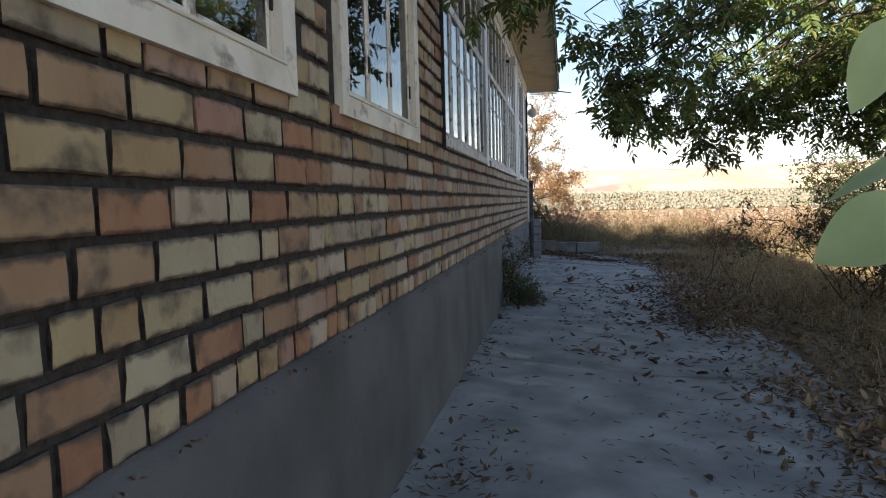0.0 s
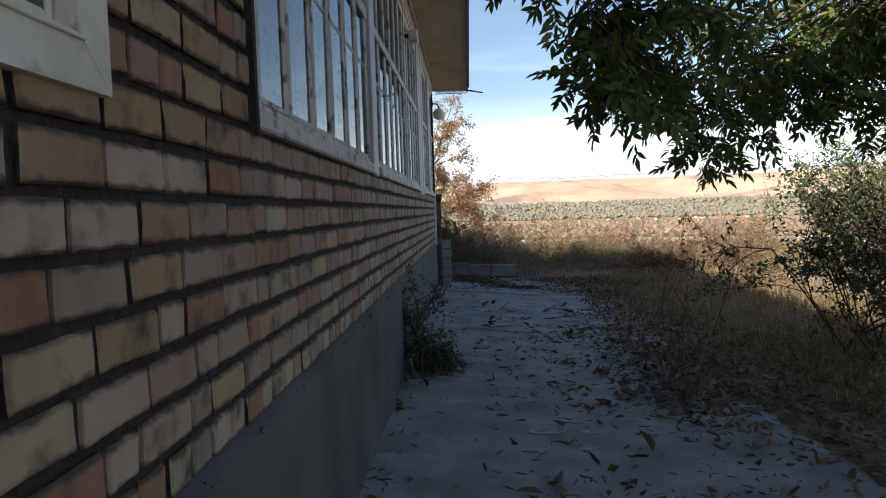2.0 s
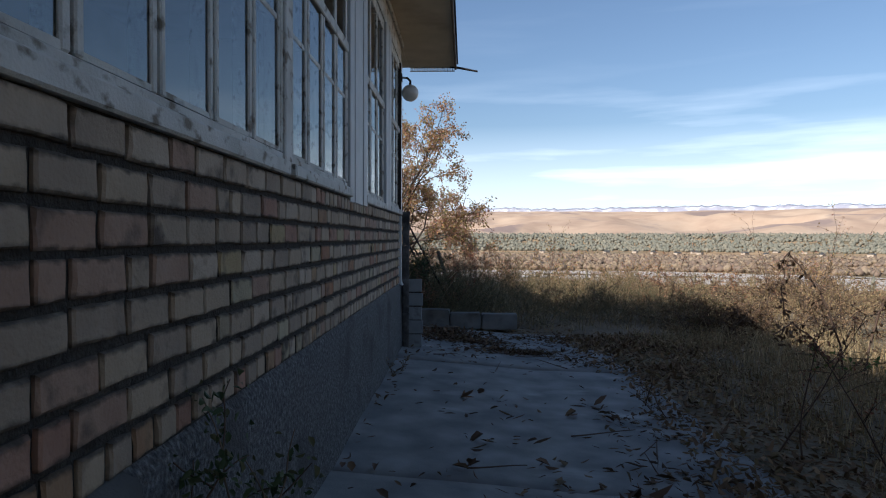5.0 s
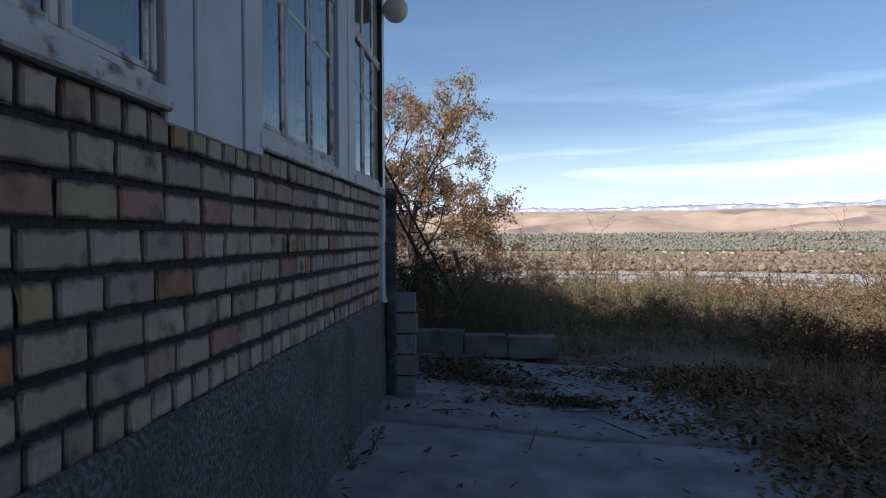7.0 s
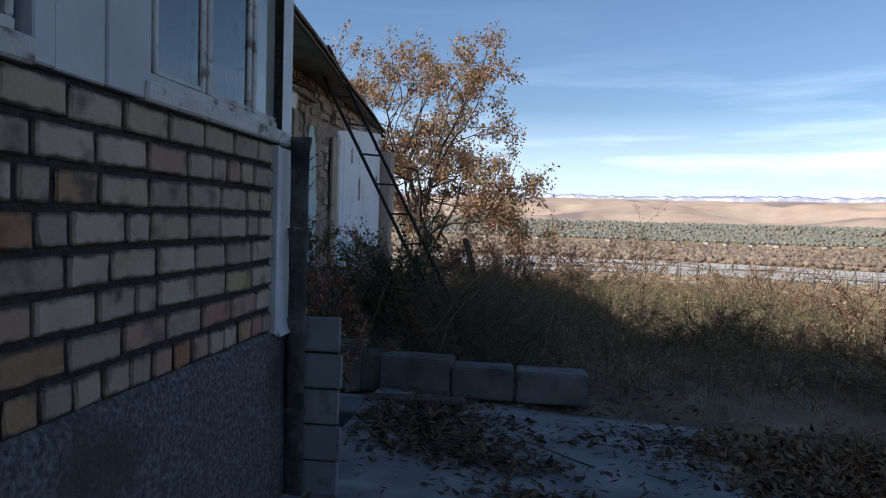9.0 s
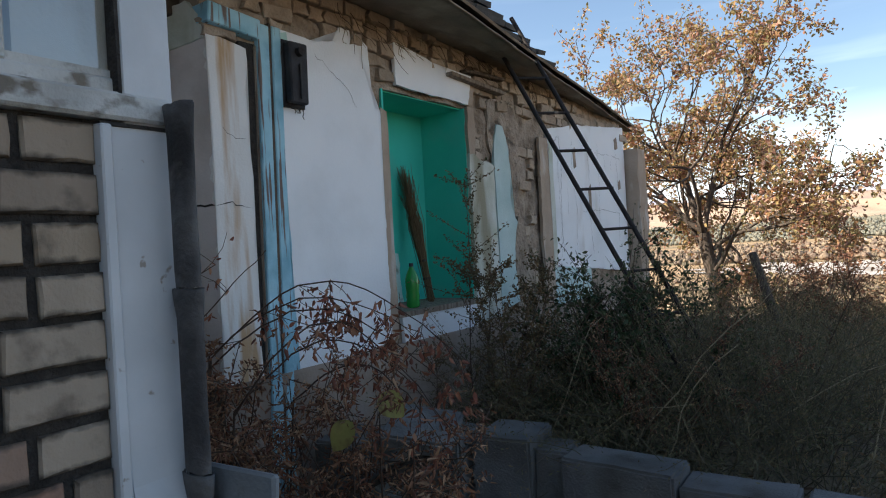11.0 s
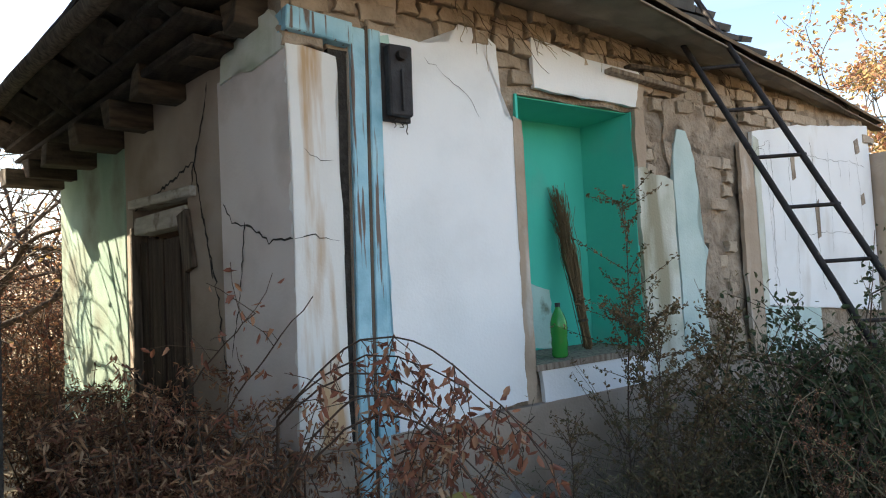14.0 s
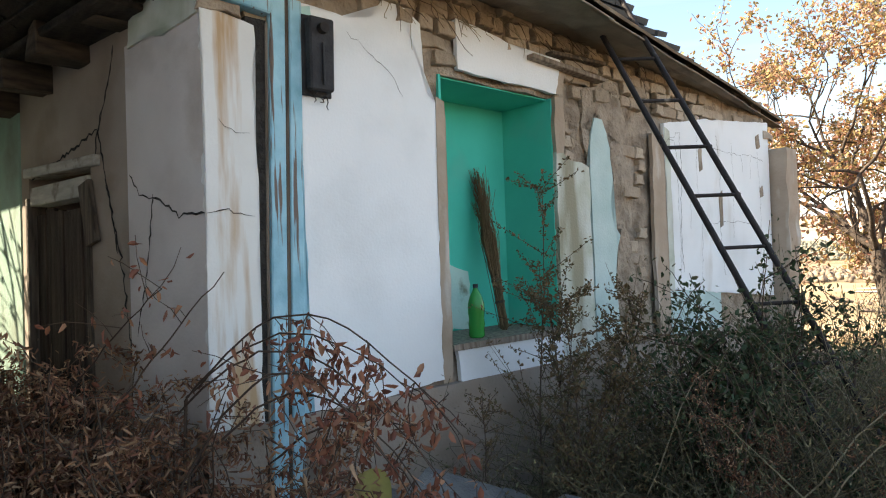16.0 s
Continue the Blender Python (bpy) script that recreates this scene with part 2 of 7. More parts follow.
PINKPLASTER = mat("grey_pink_plaster", [(0.50, 0.445, 0.42), (0.62, 0.565, 0.54), (0.66, 0.61, 0.585)], 2, 0.92, 0.35, 60, stain=(0.319, 0.261, 0.217), stain_scale=1.6,
                  stain_at=(0.55, 0.8), dist=0.006)
BROWNPLASTER = mat("tan_brown_plaster", [(0.27, 0.215, 0.175), (0.35, 0.285, 0.235), (0.40, 0.335, 0.285)], 2, 0.93, 0.4, 60, stain=(0.22, 0.165, 0.12), stain_scale=1.8,
                   stain_at=(0.52, 0.75), dist=0.008)
GREENPLASTER = mat("pale_green_plaster", [(0.208, 0.312, 0.250), (0.312, 0.416, 0.343)], 2, 0.92, 0.35, 60, stain=(0.166, 0.177, 0.135), stain_scale=2)
ROOFBROWN = mat("brown_roof_sheet", [(0.17, 0.135, 0.10), (0.27, 0.22, 0.165)], 4, 0.85, 0.4, 40, stain=(0.34, 0.29, 0.22), stain_scale=3)
SLATE = mat("grey_slate_sheet", [(0.05, 0.05, 0.05), (0.10, 0.10, 0.095)], 5, 0.85, 0.4, 50)
IRON = mat("rusty_black_iron", [(0.02, 0.017, 0.016), (0.05, 0.042, 0.04)], 10, 0.7, 0.5, 60, stain=(0.22, 0.19, 0.16), stain_scale=9, stain_at=(0.64, 0.72), metal=0.3)
BLACKBOX = mat("burnt_black_metal", [(0.025, 0.025, 0.028), (0.06, 0.06, 0.065)], 8, 0.75, 0.6, 50, metal=0.2)
SOIL = mat("dry_soil_and_litter", [(0.095, 0.074, 0.05), (0.17, 0.132, 0.09), (0.25, 0.198, 0.134)], 1.6, 0.97, 1.0, 18, stain=(0.16, 0.135, 0.08), stain_scale=0.35, dist=0.03)
BARK = mat("grey_brown_bark", [(0.05, 0.038, 0.03), (0.11, 0.085, 0.068)], 12, 0.95, 0.9, 40, stretch=(3, 3, 0.6), dist=0.015)
TWIG = mat("thin_dry_twig", [(0.06, 0.04, 0.03), (0.12, 0.085, 0.06)], 9, 0.9, 0, vary="island", mixin=0.4, vary_cols=[(0.05, 0.035, 0.028), (0.10, 0.06, 0.045), (0.17, 0.13, 0.09)])
PALESTEM = mat("bleached_stem", [(0.26, 0.21, 0.13), (0.36, 0.30, 0.20)], 9, 0.9, 0)
LEAFGREEN = mat("dark_green_leaf", [(0.048, 0.091, 0.027), (0.121, 0.173, 0.050)], 3, 0.55, 0, vary="island", mixin=0.6, translucent=0.3,
                vary_cols=[(0.061, 0.102, 0.031), (0.108, 0.173, 0.043), (0.169, 0.203, 0.059), (0.243, 0.212, 0.059), (0.073, 0.133, 0.039)])
LEAFBUSH = mat("bush_green_leaf", [(0.03, 0.055, 0.025), (0.07, 0.10, 0.045)], 3, 0.6, 0, vary="island", mixin=0.6, translucent=0.25,
               vary_cols=[(0.03, 0.05, 0.022), (0.06, 0.09, 0.04), (0.09, 0.11, 0.05), (0.12, 0.105, 0.055)])
LEAFAUTUMN = mat("autumn_leaf", [(0.26, 0.145, 0.085), (0.34, 0.22, 0.13)], 3, 0.7, 0, vary="island", mixin=0.75, translucent=0.35,
                 vary_cols=[(0.43, 0.23, 0.10), (0.47, 0.33, 0.13), (0.37, 0.175, 0.13), (0.33, 0.27, 0.11), (0.43, 0.25, 0.19), (0.24, 0.22, 0.09), (0.48, 0.33, 0.22)])
LEAFBROWN = mat("withered_brown_leaf", [(0.17, 0.085, 0.05), (0.30, 0.155, 0.09)], 3, 0.8, 0, vary="island", mixin=0.75, translucent=0.2,
                vary_cols=[(0.18, 0.085, 0.05), (0.30, 0.145, 0.08), (0.12, 0.06, 0.04), (0.40, 0.23, 0.13), (0.48, 0.31, 0.19), (0.23, 0.09, 0.06)])
LEAFRED = mat("red_brown_leaf", [(0.24, 0.09, 0.055), (0.34, 0.14, 0.085)], 3, 0.75, 0, vary="island", mixin=0.7, translucent=0.25,
              vary_cols=[(0.26, 0.09, 0.055), (0.38, 0.16, 0.09), (0.18, 0.075, 0.055), (0.44, 0.24, 0.14)])
LITTER = mat("fallen_leaf", [(0.080, 0.049, 0.030), (0.138, 0.083, 0.050)], 4, 0.85, 0, vary="island", mixin=0.75,
             vary_cols=[(0.080, 0.049, 0.030), (0.129, 0.077, 0.047), (0.057, 0.035, 0.023), (0.168, 0.107, 0.059), (0.096, 0.069, 0.033)])
DRIFT = mat("drifted_leaf", [(0.142, 0.091, 0.053), (0.244, 0.152, 0.088)], 4, 0.85, 0, vary="island", mixin=0.75,
             vary_cols=[(0.142, 0.091, 0.053), (0.228, 0.142, 0.083), (0.101, 0.065, 0.040), (0.298, 0.198, 0.106), (0.170, 0.128, 0.059)])
GRASS = mat("dry_grass_blade", [(0.24, 0.175, 0.095), (0.39, 0.295, 0.155)], 3, 0.8, 0, vary="island", mixin=0.7, translucent=0.25,
            vary_cols=[(0.25, 0.185, 0.095), (0.40, 0.30, 0.16), (0.18, 0.155, 0.08), (0.49, 0.37, 0.21), (0.14, 0.125, 0.065), (0.33, 0.22, 0.115)])
WEED = mat("grey_green_weed", [(0.109, 0.111, 0.059), (0.200, 0.186, 0.102)], 3, 0.8, 0, vary="island", mixin=0.7, translucent=0.2,
           vary_cols=[(0.101, 0.111, 0.055), (0.164, 0.161, 0.078), (0.237, 0.195, 0.102), (0.081, 0.085, 0.047), (0.273, 0.186, 0.094)])
WEEDSTEM = mat("dull_weed_stem", [(0.085, 0.075, 0.045), (0.15, 0.125, 0.075)], 3, 0.85, 0, vary="island", mixin=0.6, vary_cols=[(0.08, 0.075, 0.045), (0.14, 0.115, 0.07), (0.22, 0.175, 0.10), (0.06, 0.05, 0.035)])
WORMWOOD = mat("brown_seed_head", [(0.111, 0.083, 0.041), (0.189, 0.130, 0.063)], 3, 0.85, 0, vary="island", mixin=0.6,
               vary_cols=[(0.099, 0.089, 0.041), (0.177, 0.114, 0.059), (0.211, 0.130, 0.072), (0.078, 0.078, 0.036)])
STRAWHEAD = mat("straw_seed_head", [(0.22, 0.155, 0.085), (0.36, 0.265, 0.15)], 3, 0.85, 0, vary="island", mixin=0.65, translucent=0.2,
                vary_cols=[(0.20, 0.15, 0.08), (0.34, 0.24, 0.13), (0.44, 0.33, 0.19), (0.15, 0.12, 0.065), (0.28, 0.17, 0.09)])
PALELEAF = mat("pale_green_leaf", [(0.33, 0.47, 0.22), (0.45, 0.58, 0.32)], 25, 0.45, 0.3, 60, translucent=0.3, dist=0.002)
YELLOWLEAF = mat("yellowing_leaf", [(0.30, 0.28, 0.08), (0.40, 0.36, 0.12)], 14, 0.6, 0.2, 60, stain=(0.18, 0.12, 0.05), stain_scale=14, translucent=0.25)
CLADDING = mat("blue_grey_cement_board", [(0.17, 0.185, 0.195), (0.24, 0.255, 0.265)], 5, 0.9, 0.5, 70, stain=(0.10, 0.10, 0.10), stain_scale=7, stain_at=(0.56, 0.72), dist=0.006)
TARPAPER = mat("tar_coated_pipe", [(0.030, 0.029, 0.029), (0.070, 0.068, 0.068), (0.13, 0.127, 0.123)], 7, 0.75, 0.8, 40, stain=(0.13, 0.125, 0.12), stain_scale=11, stain_at=(0.58, 0.7), dist=0.012)
DOORWOOD = mat("rotten_door_plank", [(0.018, 0.012, 0.010), (0.05, 0.033, 0.026), (0.10, 0.072, 0.056)], 5, 0.85, 0.8, 40, stretch=(7, 7, 0.5), vary="object", mixin=0.3,
               vary_cols=[(0.03, 0.02, 0.016), (0.07, 0.045, 0.035), (0.045, 0.03, 0.025)], dist=0.008)
PALEWOOD = mat("bleached_board", [(0.36, 0.33, 0.29), (0.52, 0.49, 0.44)], 6, 0.9, 0.6, 60, stretch=(0.6, 6, 6), stain=(0.20, 0.16, 0.12), stain_scale=9, stain_at=(0.55, 0.7))
SMEAR = mat("dried_mortar", [(0.30, 0.295, 0.28), (0.42, 0.41, 0.39)], 9, 0.95, 0.5, 60, stain=(0.22, 0.215, 0.205), stain_scale=14, stain_at=(0.45, 0.6))
STRAW = mat("straw_broom", [(0.10, 0.065, 0.035), (0.20, 0.14, 0.075)], 12, 0.95, 0.4, 60, stretch=(5, 5, 0.5))
LAMPGLASS = mat("dusty_opal_glass", [(0.50, 0.49, 0.46), (0.60, 0.59, 0.56)], 10, 0.35, 0, spec=0.5)
CURTAIN = mat("pale_curtain", [(0.46, 0.50, 0.55), (0.56, 0.60, 0.64)], 5, 0.9, 0, translucent=0.2)
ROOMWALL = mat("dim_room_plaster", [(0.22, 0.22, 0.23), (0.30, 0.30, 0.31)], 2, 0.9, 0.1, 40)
RIVERSTONE = mat("pale_gravel_bed", [(0.38, 0.335, 0.295), (0.47, 0.42, 0.375)], 0.05, 0.95, 0)
# HILL and FARTREE carry distance haze in their pale, greyed colours
HILL = mat("hazy_tan_hill", [(0.36, 0.25, 0.18), (0.46, 0.33, 0.235), (0.53, 0.395, 0.285)], 0.006, 0.95, 0, stain=(0.27, 0.20, 0.17), stain_scale=0.0030, stain_at=(0.54, 0.62))
SNOW = mat("snowy_peak", [(0.33, 0.32, 0.38), (0.40, 0.39, 0.44), (0.80, 0.82, 0.86)], 0.016, 0.8, 0)
FARTREE = mat("hazy_far_foliage", [(0.15, 0.15, 0.115), (0.22, 0.205, 0.155)], 0.05, 0.9, 0, vary="island", mixin=0.6, vary_cols=[(0.15, 0.15, 0.12), (0.20, 0.185, 0.145), (0.17, 0.165, 0.13), (0.24, 0.21, 0.155)])
FARWOOD = mat("far_bare_wood", [(0.16, 0.115, 0.085), (0.24, 0.175, 0.125)], 0.05, 0.9, 0, vary="island", mixin=0.6, vary_cols=[(0.17, 0.12, 0.09), (0.25, 0.18, 0.12), (0.14, 0.11, 0.085), (0.30, 0.23, 0.15)])

bottle_mat = bpy.data.materials.new("green_bottle_plastic")
bottle_mat.use_nodes = True
bb = bottle_mat.node_tree.nodes["Principled BSDF"]
bb.inputs["Base Color"].default_value, bb.inputs["Roughness"].default_value = (0.05, 0.42, 0.09, 1), 0.15
bb.inputs["Transmission Weight"].default_value = 0.35

GLASS = bpy.data.materials.new("window_glass")
GLASS.use_nodes = True
gn, gl = GLASS.node_tree.nodes, GLASS.node_tree.links
gn.clear()
g_out, g_mix, g_tr, g_gl, g_fr = (gn.new("ShaderNodeOutputMaterial"), gn.new("ShaderNodeMixShader"), gn.new("ShaderNodeBsdfTransparent"),
                                  gn.new("ShaderNodeBsdfGlossy"), gn.new("ShaderNodeFresnel"))
g_tr.inputs["Color"].default_value = (0.80, 0.84, 0.84, 1)
g_gl.inputs["Roughness"].default_value = 0.015
g_fr.inputs["IOR"].default_value = 2.4
gl.new(g_fr.outputs[0], g_mix.inputs[0])
gl.new(g_tr.outputs[0], g_mix.inputs[1])
gl.new(g_gl.outputs[0], g_mix.inputs[2])
gl.new(g_mix.outputs[0], g_out.inputs[0])

# ---------------------------------------------------------------- builders
ID = Matrix.Identity(4)


def link_mesh(name, me, material, parent=None, label=""):
    me.materials.append(material)
    ob = new(name, me)
    if parent:
        ob.parent = parent
    if label:
        ob["label"] = label
    return ob


def part(name, bm, material, parent, label=""):
    """Links a bmesh as one mesh object under a thing or a part."""
    me = bpy.data.meshes.new(name)
    bmesh.ops.recalc_face_normals(bm, faces=bm.faces)
    bm.to_mesh(me)
    bm.free()
    return link_mesh(name, me, material, parent, label)


def thing(name, label, category, group="", kind="", at=(0, 0, 0)):
    ob = new(name)
    ob.location = at
    ob.empty_display_size = 0.1
    return tagged(ob, label, category, group, kind)


def add_box(bm, x0, x1, y0, y1, z0, z1, m=ID, bevel=0.0, jag=0.0):
    vs = [bm.verts.new(m @ Vector((x + random.uniform(-jag, jag), y + random.uniform(-jag, jag), z + random.uniform(-jag, jag))))
          for x in (x0, x1) for y in (y0, y1) for z in (z0, z1)]
    fs = [bm.faces.new([vs[i] for i in q]) for q in ((0, 1, 3, 2), (4, 6, 7, 5), (0, 4, 5, 1), (2, 3, 7, 6), (0, 2, 6, 4), (1, 5, 7, 3))]
    if bevel:
        es = {e for f in fs for e in f.edges}
        bmesh.ops.bevel(bm, geom=list(es), offset=bevel, segments=1, affect="EDGES", profile=0.5)
    return bm


def box(*a, **k):
    return add_box(bmesh.new(), *a, **k)


def mesh_np(name, V, F):
    """A mesh from numpy arrays: vertices and faces of one size."""
    me = bpy.data.meshes.new(name)
    V, F = np.asarray(V, dtype=np.float32), np.asarray(F, dtype=np.int32)
    k = F.shape[1]
    me.vertices.add(len(V))
    me.vertices.foreach_set("co", V.ravel())
    me.loops.add(F.size)
    me.loops.foreach_set("vertex_index", F.ravel())
    me.polygons.add(len(F))
    me.polygons.foreach_set("loop_start", np.arange(len(F), dtype=np.int32) * k)
    me.update(calc_edges=True)
    return me


class Heap:
    """Gathers quads of many small pieces into one mesh."""

    def __init__(self):
        self.v, self.f, self.n = [], [], 0

    def add(self, V, F):
        self.v.append(np.asarray(V, dtype=np.float64))
        self.f.append(np.asarray(F, dtype=np.int64) + self.n)
        self.n += len(V)

    def tube(self, pts, r0, r1, sides=5):
        pts = np.asarray(pts, dtype=float)
        k = len(pts)
        t = np.gradient(pts, axis=0)
        t /= np.linalg.norm(t, axis=1)[:, None] + 1e-9
        ref = np.array([0.31, 0.93, 0.2]) if abs(t[0][2]) > 0.7 else np.array([0.0, 0.1, 1.0])
        a = np.cross(t, ref)
        a /= np.linalg.norm(a, axis=1)[:, None] + 1e-9
        b = np.cross(t, a)
        ang = np.linspace(0, 2 * math.pi, sides, endpoint=False)
        rr = np.linspace(r0, r1, k)
        V = (pts[:, None, :] + rr[:, None, None] * (np.cos(ang)[None, :, None] * a[:, None, :] + np.sin(ang)[None, :, None] * b[:, None, :])).reshape(-1, 3)
        i, j = np.meshgrid(np.arange(k - 1), np.arange(sides), indexing="ij")
        i, j = i.ravel(), j.ravel()
        j2 = (j + 1) % sides
        self.add(V, np.stack([i * sides + j, i * sides + j2, (i + 1) * sides + j2, (i + 1) * sides + j], axis=1))

    def leaves(self, P, size, wide=0.42, droop=0.3, spread=1.0, flat=0.0, curl=0.25, rng=RNG):
        """Folded leaves with a pointed tip at the points P."""
        P = np.asarray(P, dtype=float)
        m = len(P)
        if not m:
            return
        d = rng.normal(size=(m, 3)) * spread
        d[:, 2] = d[:, 2] * (1 - flat) - droop
        d /= np.linalg.norm(d, axis=1)[:, None] + 1e-9
        u = rng.normal(size=(m, 3))
        if flat:
            u[:, 2] *= (1 - flat)
        s = np.cross(d, u)
        s /= np.linalg.norm(s, axis=1)[:, None] + 1e-9
        if flat:
            s[:, 2] *= (1 - flat)
        nrm = np.cross(s, d)
        L = size * rng.uniform(0.6, 1.3, m)[:, None]
        W = L * wide * rng.uniform(0.8, 1.2, m)[:, None]
        up = nrm * W * 0.35 + 0
        c = nrm * L * curl * rng.uniform(-1, 1, m)[:, None]
        V = np.stack([P, P + d * L * 0.35 + s * W * 0.5 + up, P + d * L * 0.72 + s * W * 0.38 + up + c * 0.5, P + d * L + c,
                      P + d * L * 0.72 - s * W * 0.38 + up + c * 0.5, P + d * L * 0.35 - s * W * 0.5 + up], axis=1).reshape(-1, 3)
        o = np.arange(m)[:, None] * 6
        self.add(V, np.concatenate([o + np.array([[0, 1, 2, 3]]), o + np.array([[0, 3, 4, 5]])]))

    def pinnate(self, P, length=0.24, pairs=5, size=0.07, wide=0.3, rng=RNG):
        """Compound leaves: pairs of narrow leaflets along a drooping stalk, and one at its end."""
        P = np.asarray(P, dtype=float)
        m = len(P)
        if not m:
            return

        def unit(a):
            return a / (np.linalg.norm(a, axis=1)[:, None] + 1e-9)

        d = rng.normal(size=(m, 3))
        d[:, 2] = d[:, 2] * 0.5 - 0.55
        d = unit(d)
        u = rng.normal(size=(m, 3)) * 0.5 + np.array([[0, 0, 1.0]])
        s = unit(np.cross(d, u))
        L = length * rng.uniform(0.7, 1.2, m)[:, None]
        o = np.arange(m)[:, None] * 4
        end = P + d * L
        self.add(np.stack([P - s * 0.0016, P + s * 0.0016, end + s * 0.001, end - s * 0.001], axis=1).reshape(-1, 3), o + np.array([[0, 1, 2, 3]]))
        for k in range(pairs * 2 + 1):
            t = 1.0 if k == pairs * 2 else 0.28 + 0.66 * (k // 2) / (pairs - 1)
            side = 0.0 if k == pairs * 2 else 1.0 if k % 2 else -1.0
            e = unit(d * (0.55 + 0.5 * (side == 0)) + s * side * 0.8 + np.array([[0, 0, -0.25]]) + rng.normal(size=(m, 3)) * 0.14)
            w = unit(np.cross(e, unit(np.cross(s, d)) + rng.normal(size=(m, 3)) * 0.25))
            n = np.cross(w, e)
            b, l = P + d * L * t - n * L * 0.12 * t * t, size * rng.uniform(0.75, 1.2, m)[:, None]
            h = l * wide * 0.5
            V = np.stack([b, b + e * l * 0.35 + w * h + n * h * 0.4, b + e * l * 0.72 + w * h * 0.75 + n * h * 0.2, b + e * l - n * l * 0.08,
                          b + e * l * 0.72 - w * h * 0.75 + n * h * 0.2, b + e * l * 0.35 - w * h + n * h * 0.4], axis=1).reshape(-1, 3)
            o6 = np.arange(m)[:, None] * 6
            self.add(V, np.concatenate([o6 + np.array([[0, 1, 2, 3]]), o6 + np.array([[0, 3, 4, 5]])]))

    def blades(self, P, height, width, lean=0.5, rng=RNG):
        """Bent, tapering grass blades that stand on the points P."""
        P = np.asarray(P, dtype=float)
        m = len(P)
        h = height * rng.uniform(0.45, 1.25, m)[:, None] if np.isscalar(height) else height[:, None] * rng.uniform(0.6, 1.15, m)[:, None]
        a = rng.uniform(0, 2 * math.pi, m)
        d = np.stack([np.cos(a), np.sin(a), np.zeros(m)], axis=1)
        s = np.stack([-np.sin(a), np.cos(a), np.zeros(m)], axis=1) * width * rng.uniform(0.6, 1.5, m)[:, None]
        b = lean * rng.uniform(0.1, 1.4, m)[:, None]
        z = np.array([[0, 0, 1.0]])
        mid = P + d * h * b * 0.3 + z * h * 0.6
        top = P + d * h * b + z * h * (1 - 0.25 * b)
        V = np.stack([P - s, P + s, mid - s * 0.7, mid + s * 0.7, top - s * 0.12, top + s * 0.12], axis=1).reshape(-1, 3)
        o = np.arange(m)[:, None] * 6
        self.add(V, np.concatenate([o + np.array([[0, 1, 3, 2]]), o + np.array([[2, 3, 5, 4]])]))

    def mesh(self, name):
        return mesh_np(name, np.concatenate(self.v), np.concatenate(self.f))


def bent(p, d, length, k, wobble, sag, rng):
    """A bending line of k points from p towards d."""
    p, d = np.array(p, float), np.array(d, float)
    d /= np.linalg.norm(d)
    pts = [p.copy()]
    for _ in range(k - 1):
        d = d + rng.normal(size=3) * wobble
        d[2] -= sag
        d /= np.linalg.norm(d)
        p = p + d * length / (k - 1)
        pts.append(p.copy())
    return np.array(pts), d


def grow(wood, tips, p, d, length, r, depth, rng, kids=3, wobble=0.16, sag=-0.01, shrink=0.66, open_=0.75, sides=6):
    """A limb that forks depth times; its last twigs go into tips."""
    pts, end = bent(p, d, length, 5, wobble, sag, rng)
    wood.tube(pts, r, r * 0.62, max(3, sides))
    if depth == 0:
        tips.append(pts)
        return
    for k in range(kids):
        q = pts[-1] if k == 0 else pts[rng.integers(2, 5)]
        nd = end + rng.normal(size=3) * open_
        grow(wood, tips, q, nd, length * shrink * rng.uniform(0.75, 1.25), r * 0.58, depth - 1, rng, kids, wobble, sag, shrink, open_, sides - 1)


def along(tips, count, jitter, rng):
    """Points scattered along twigs."""
    out = []
    for t in tips:
        k = rng.integers(0, len(t) - 1, count)
        f = rng.random(count)[:, None]
        out.append(t[k] * (1 - f) + t[k + 1] * f + rng.normal(size=(count, 3)) * jitter)
    return np.concatenate(out)


# ---------------------------------------------------------------- ground
def slab_z(x):
    return 0.13 - 0.081 * x if x < 1.6 else 0.0 - 0.03 * (x - 1.6)


def ground_z(x, y):
    r = math.hypot(x - 1, y - 12)
    z = 0.0
    if x < 0:
        z = 0.05
    elif x < 1.6:
        z = 0.13 - 0.081 * x
    z -= 0.09 if (-0.2 < x < 2.9 and y < 17.8) else 0.02
    if y > 17.9:
        z += 0.10 * min(1, (y - 17.9) / 1.5)
    z += 0.05 * noise.noise((x * 0.6, y * 0.6, 0)) * min(1.0, max(0, abs(x - 1.3) - 1.4) + max(0, y - 17.4))
    if r > 13.5:
        z -= 31 * (1 - math.exp(-((r - 13.5) / 62) ** 1.5))
        z += 1.2 * noise.noise((x * 0.02, y * 0.02, 1)) * min(1, max(0, r - 26) / 60)
    if r > 1450:
        f = min(1.0, (r - 1450) / 950)
        z += 44 * f * f * (3 - 2 * f)
    if r > 2350:
        f = min(1.0, (r - 2350) / 1650)
        a = math.atan2(y - 12, x - 1)
        top = 166 - 20 * math.sin(a * 2.0 - 0.9) + 16 * noise.noise((a * 4.0, 0.3, 2)) + 7 * noise.noise((a * 17.0, 0.7, 3))
        spur = abs(noise.noise((x * 0.0016, y * 0.0016, 5))) * 95 + abs(noise.noise((x * 0.0042, y * 0.0042, 9))) * 40
        z += top * f ** 1.15 + (34 - spur) * math.sin(math.pi * min(1, f * 1.02)) ** 0.8
    return z


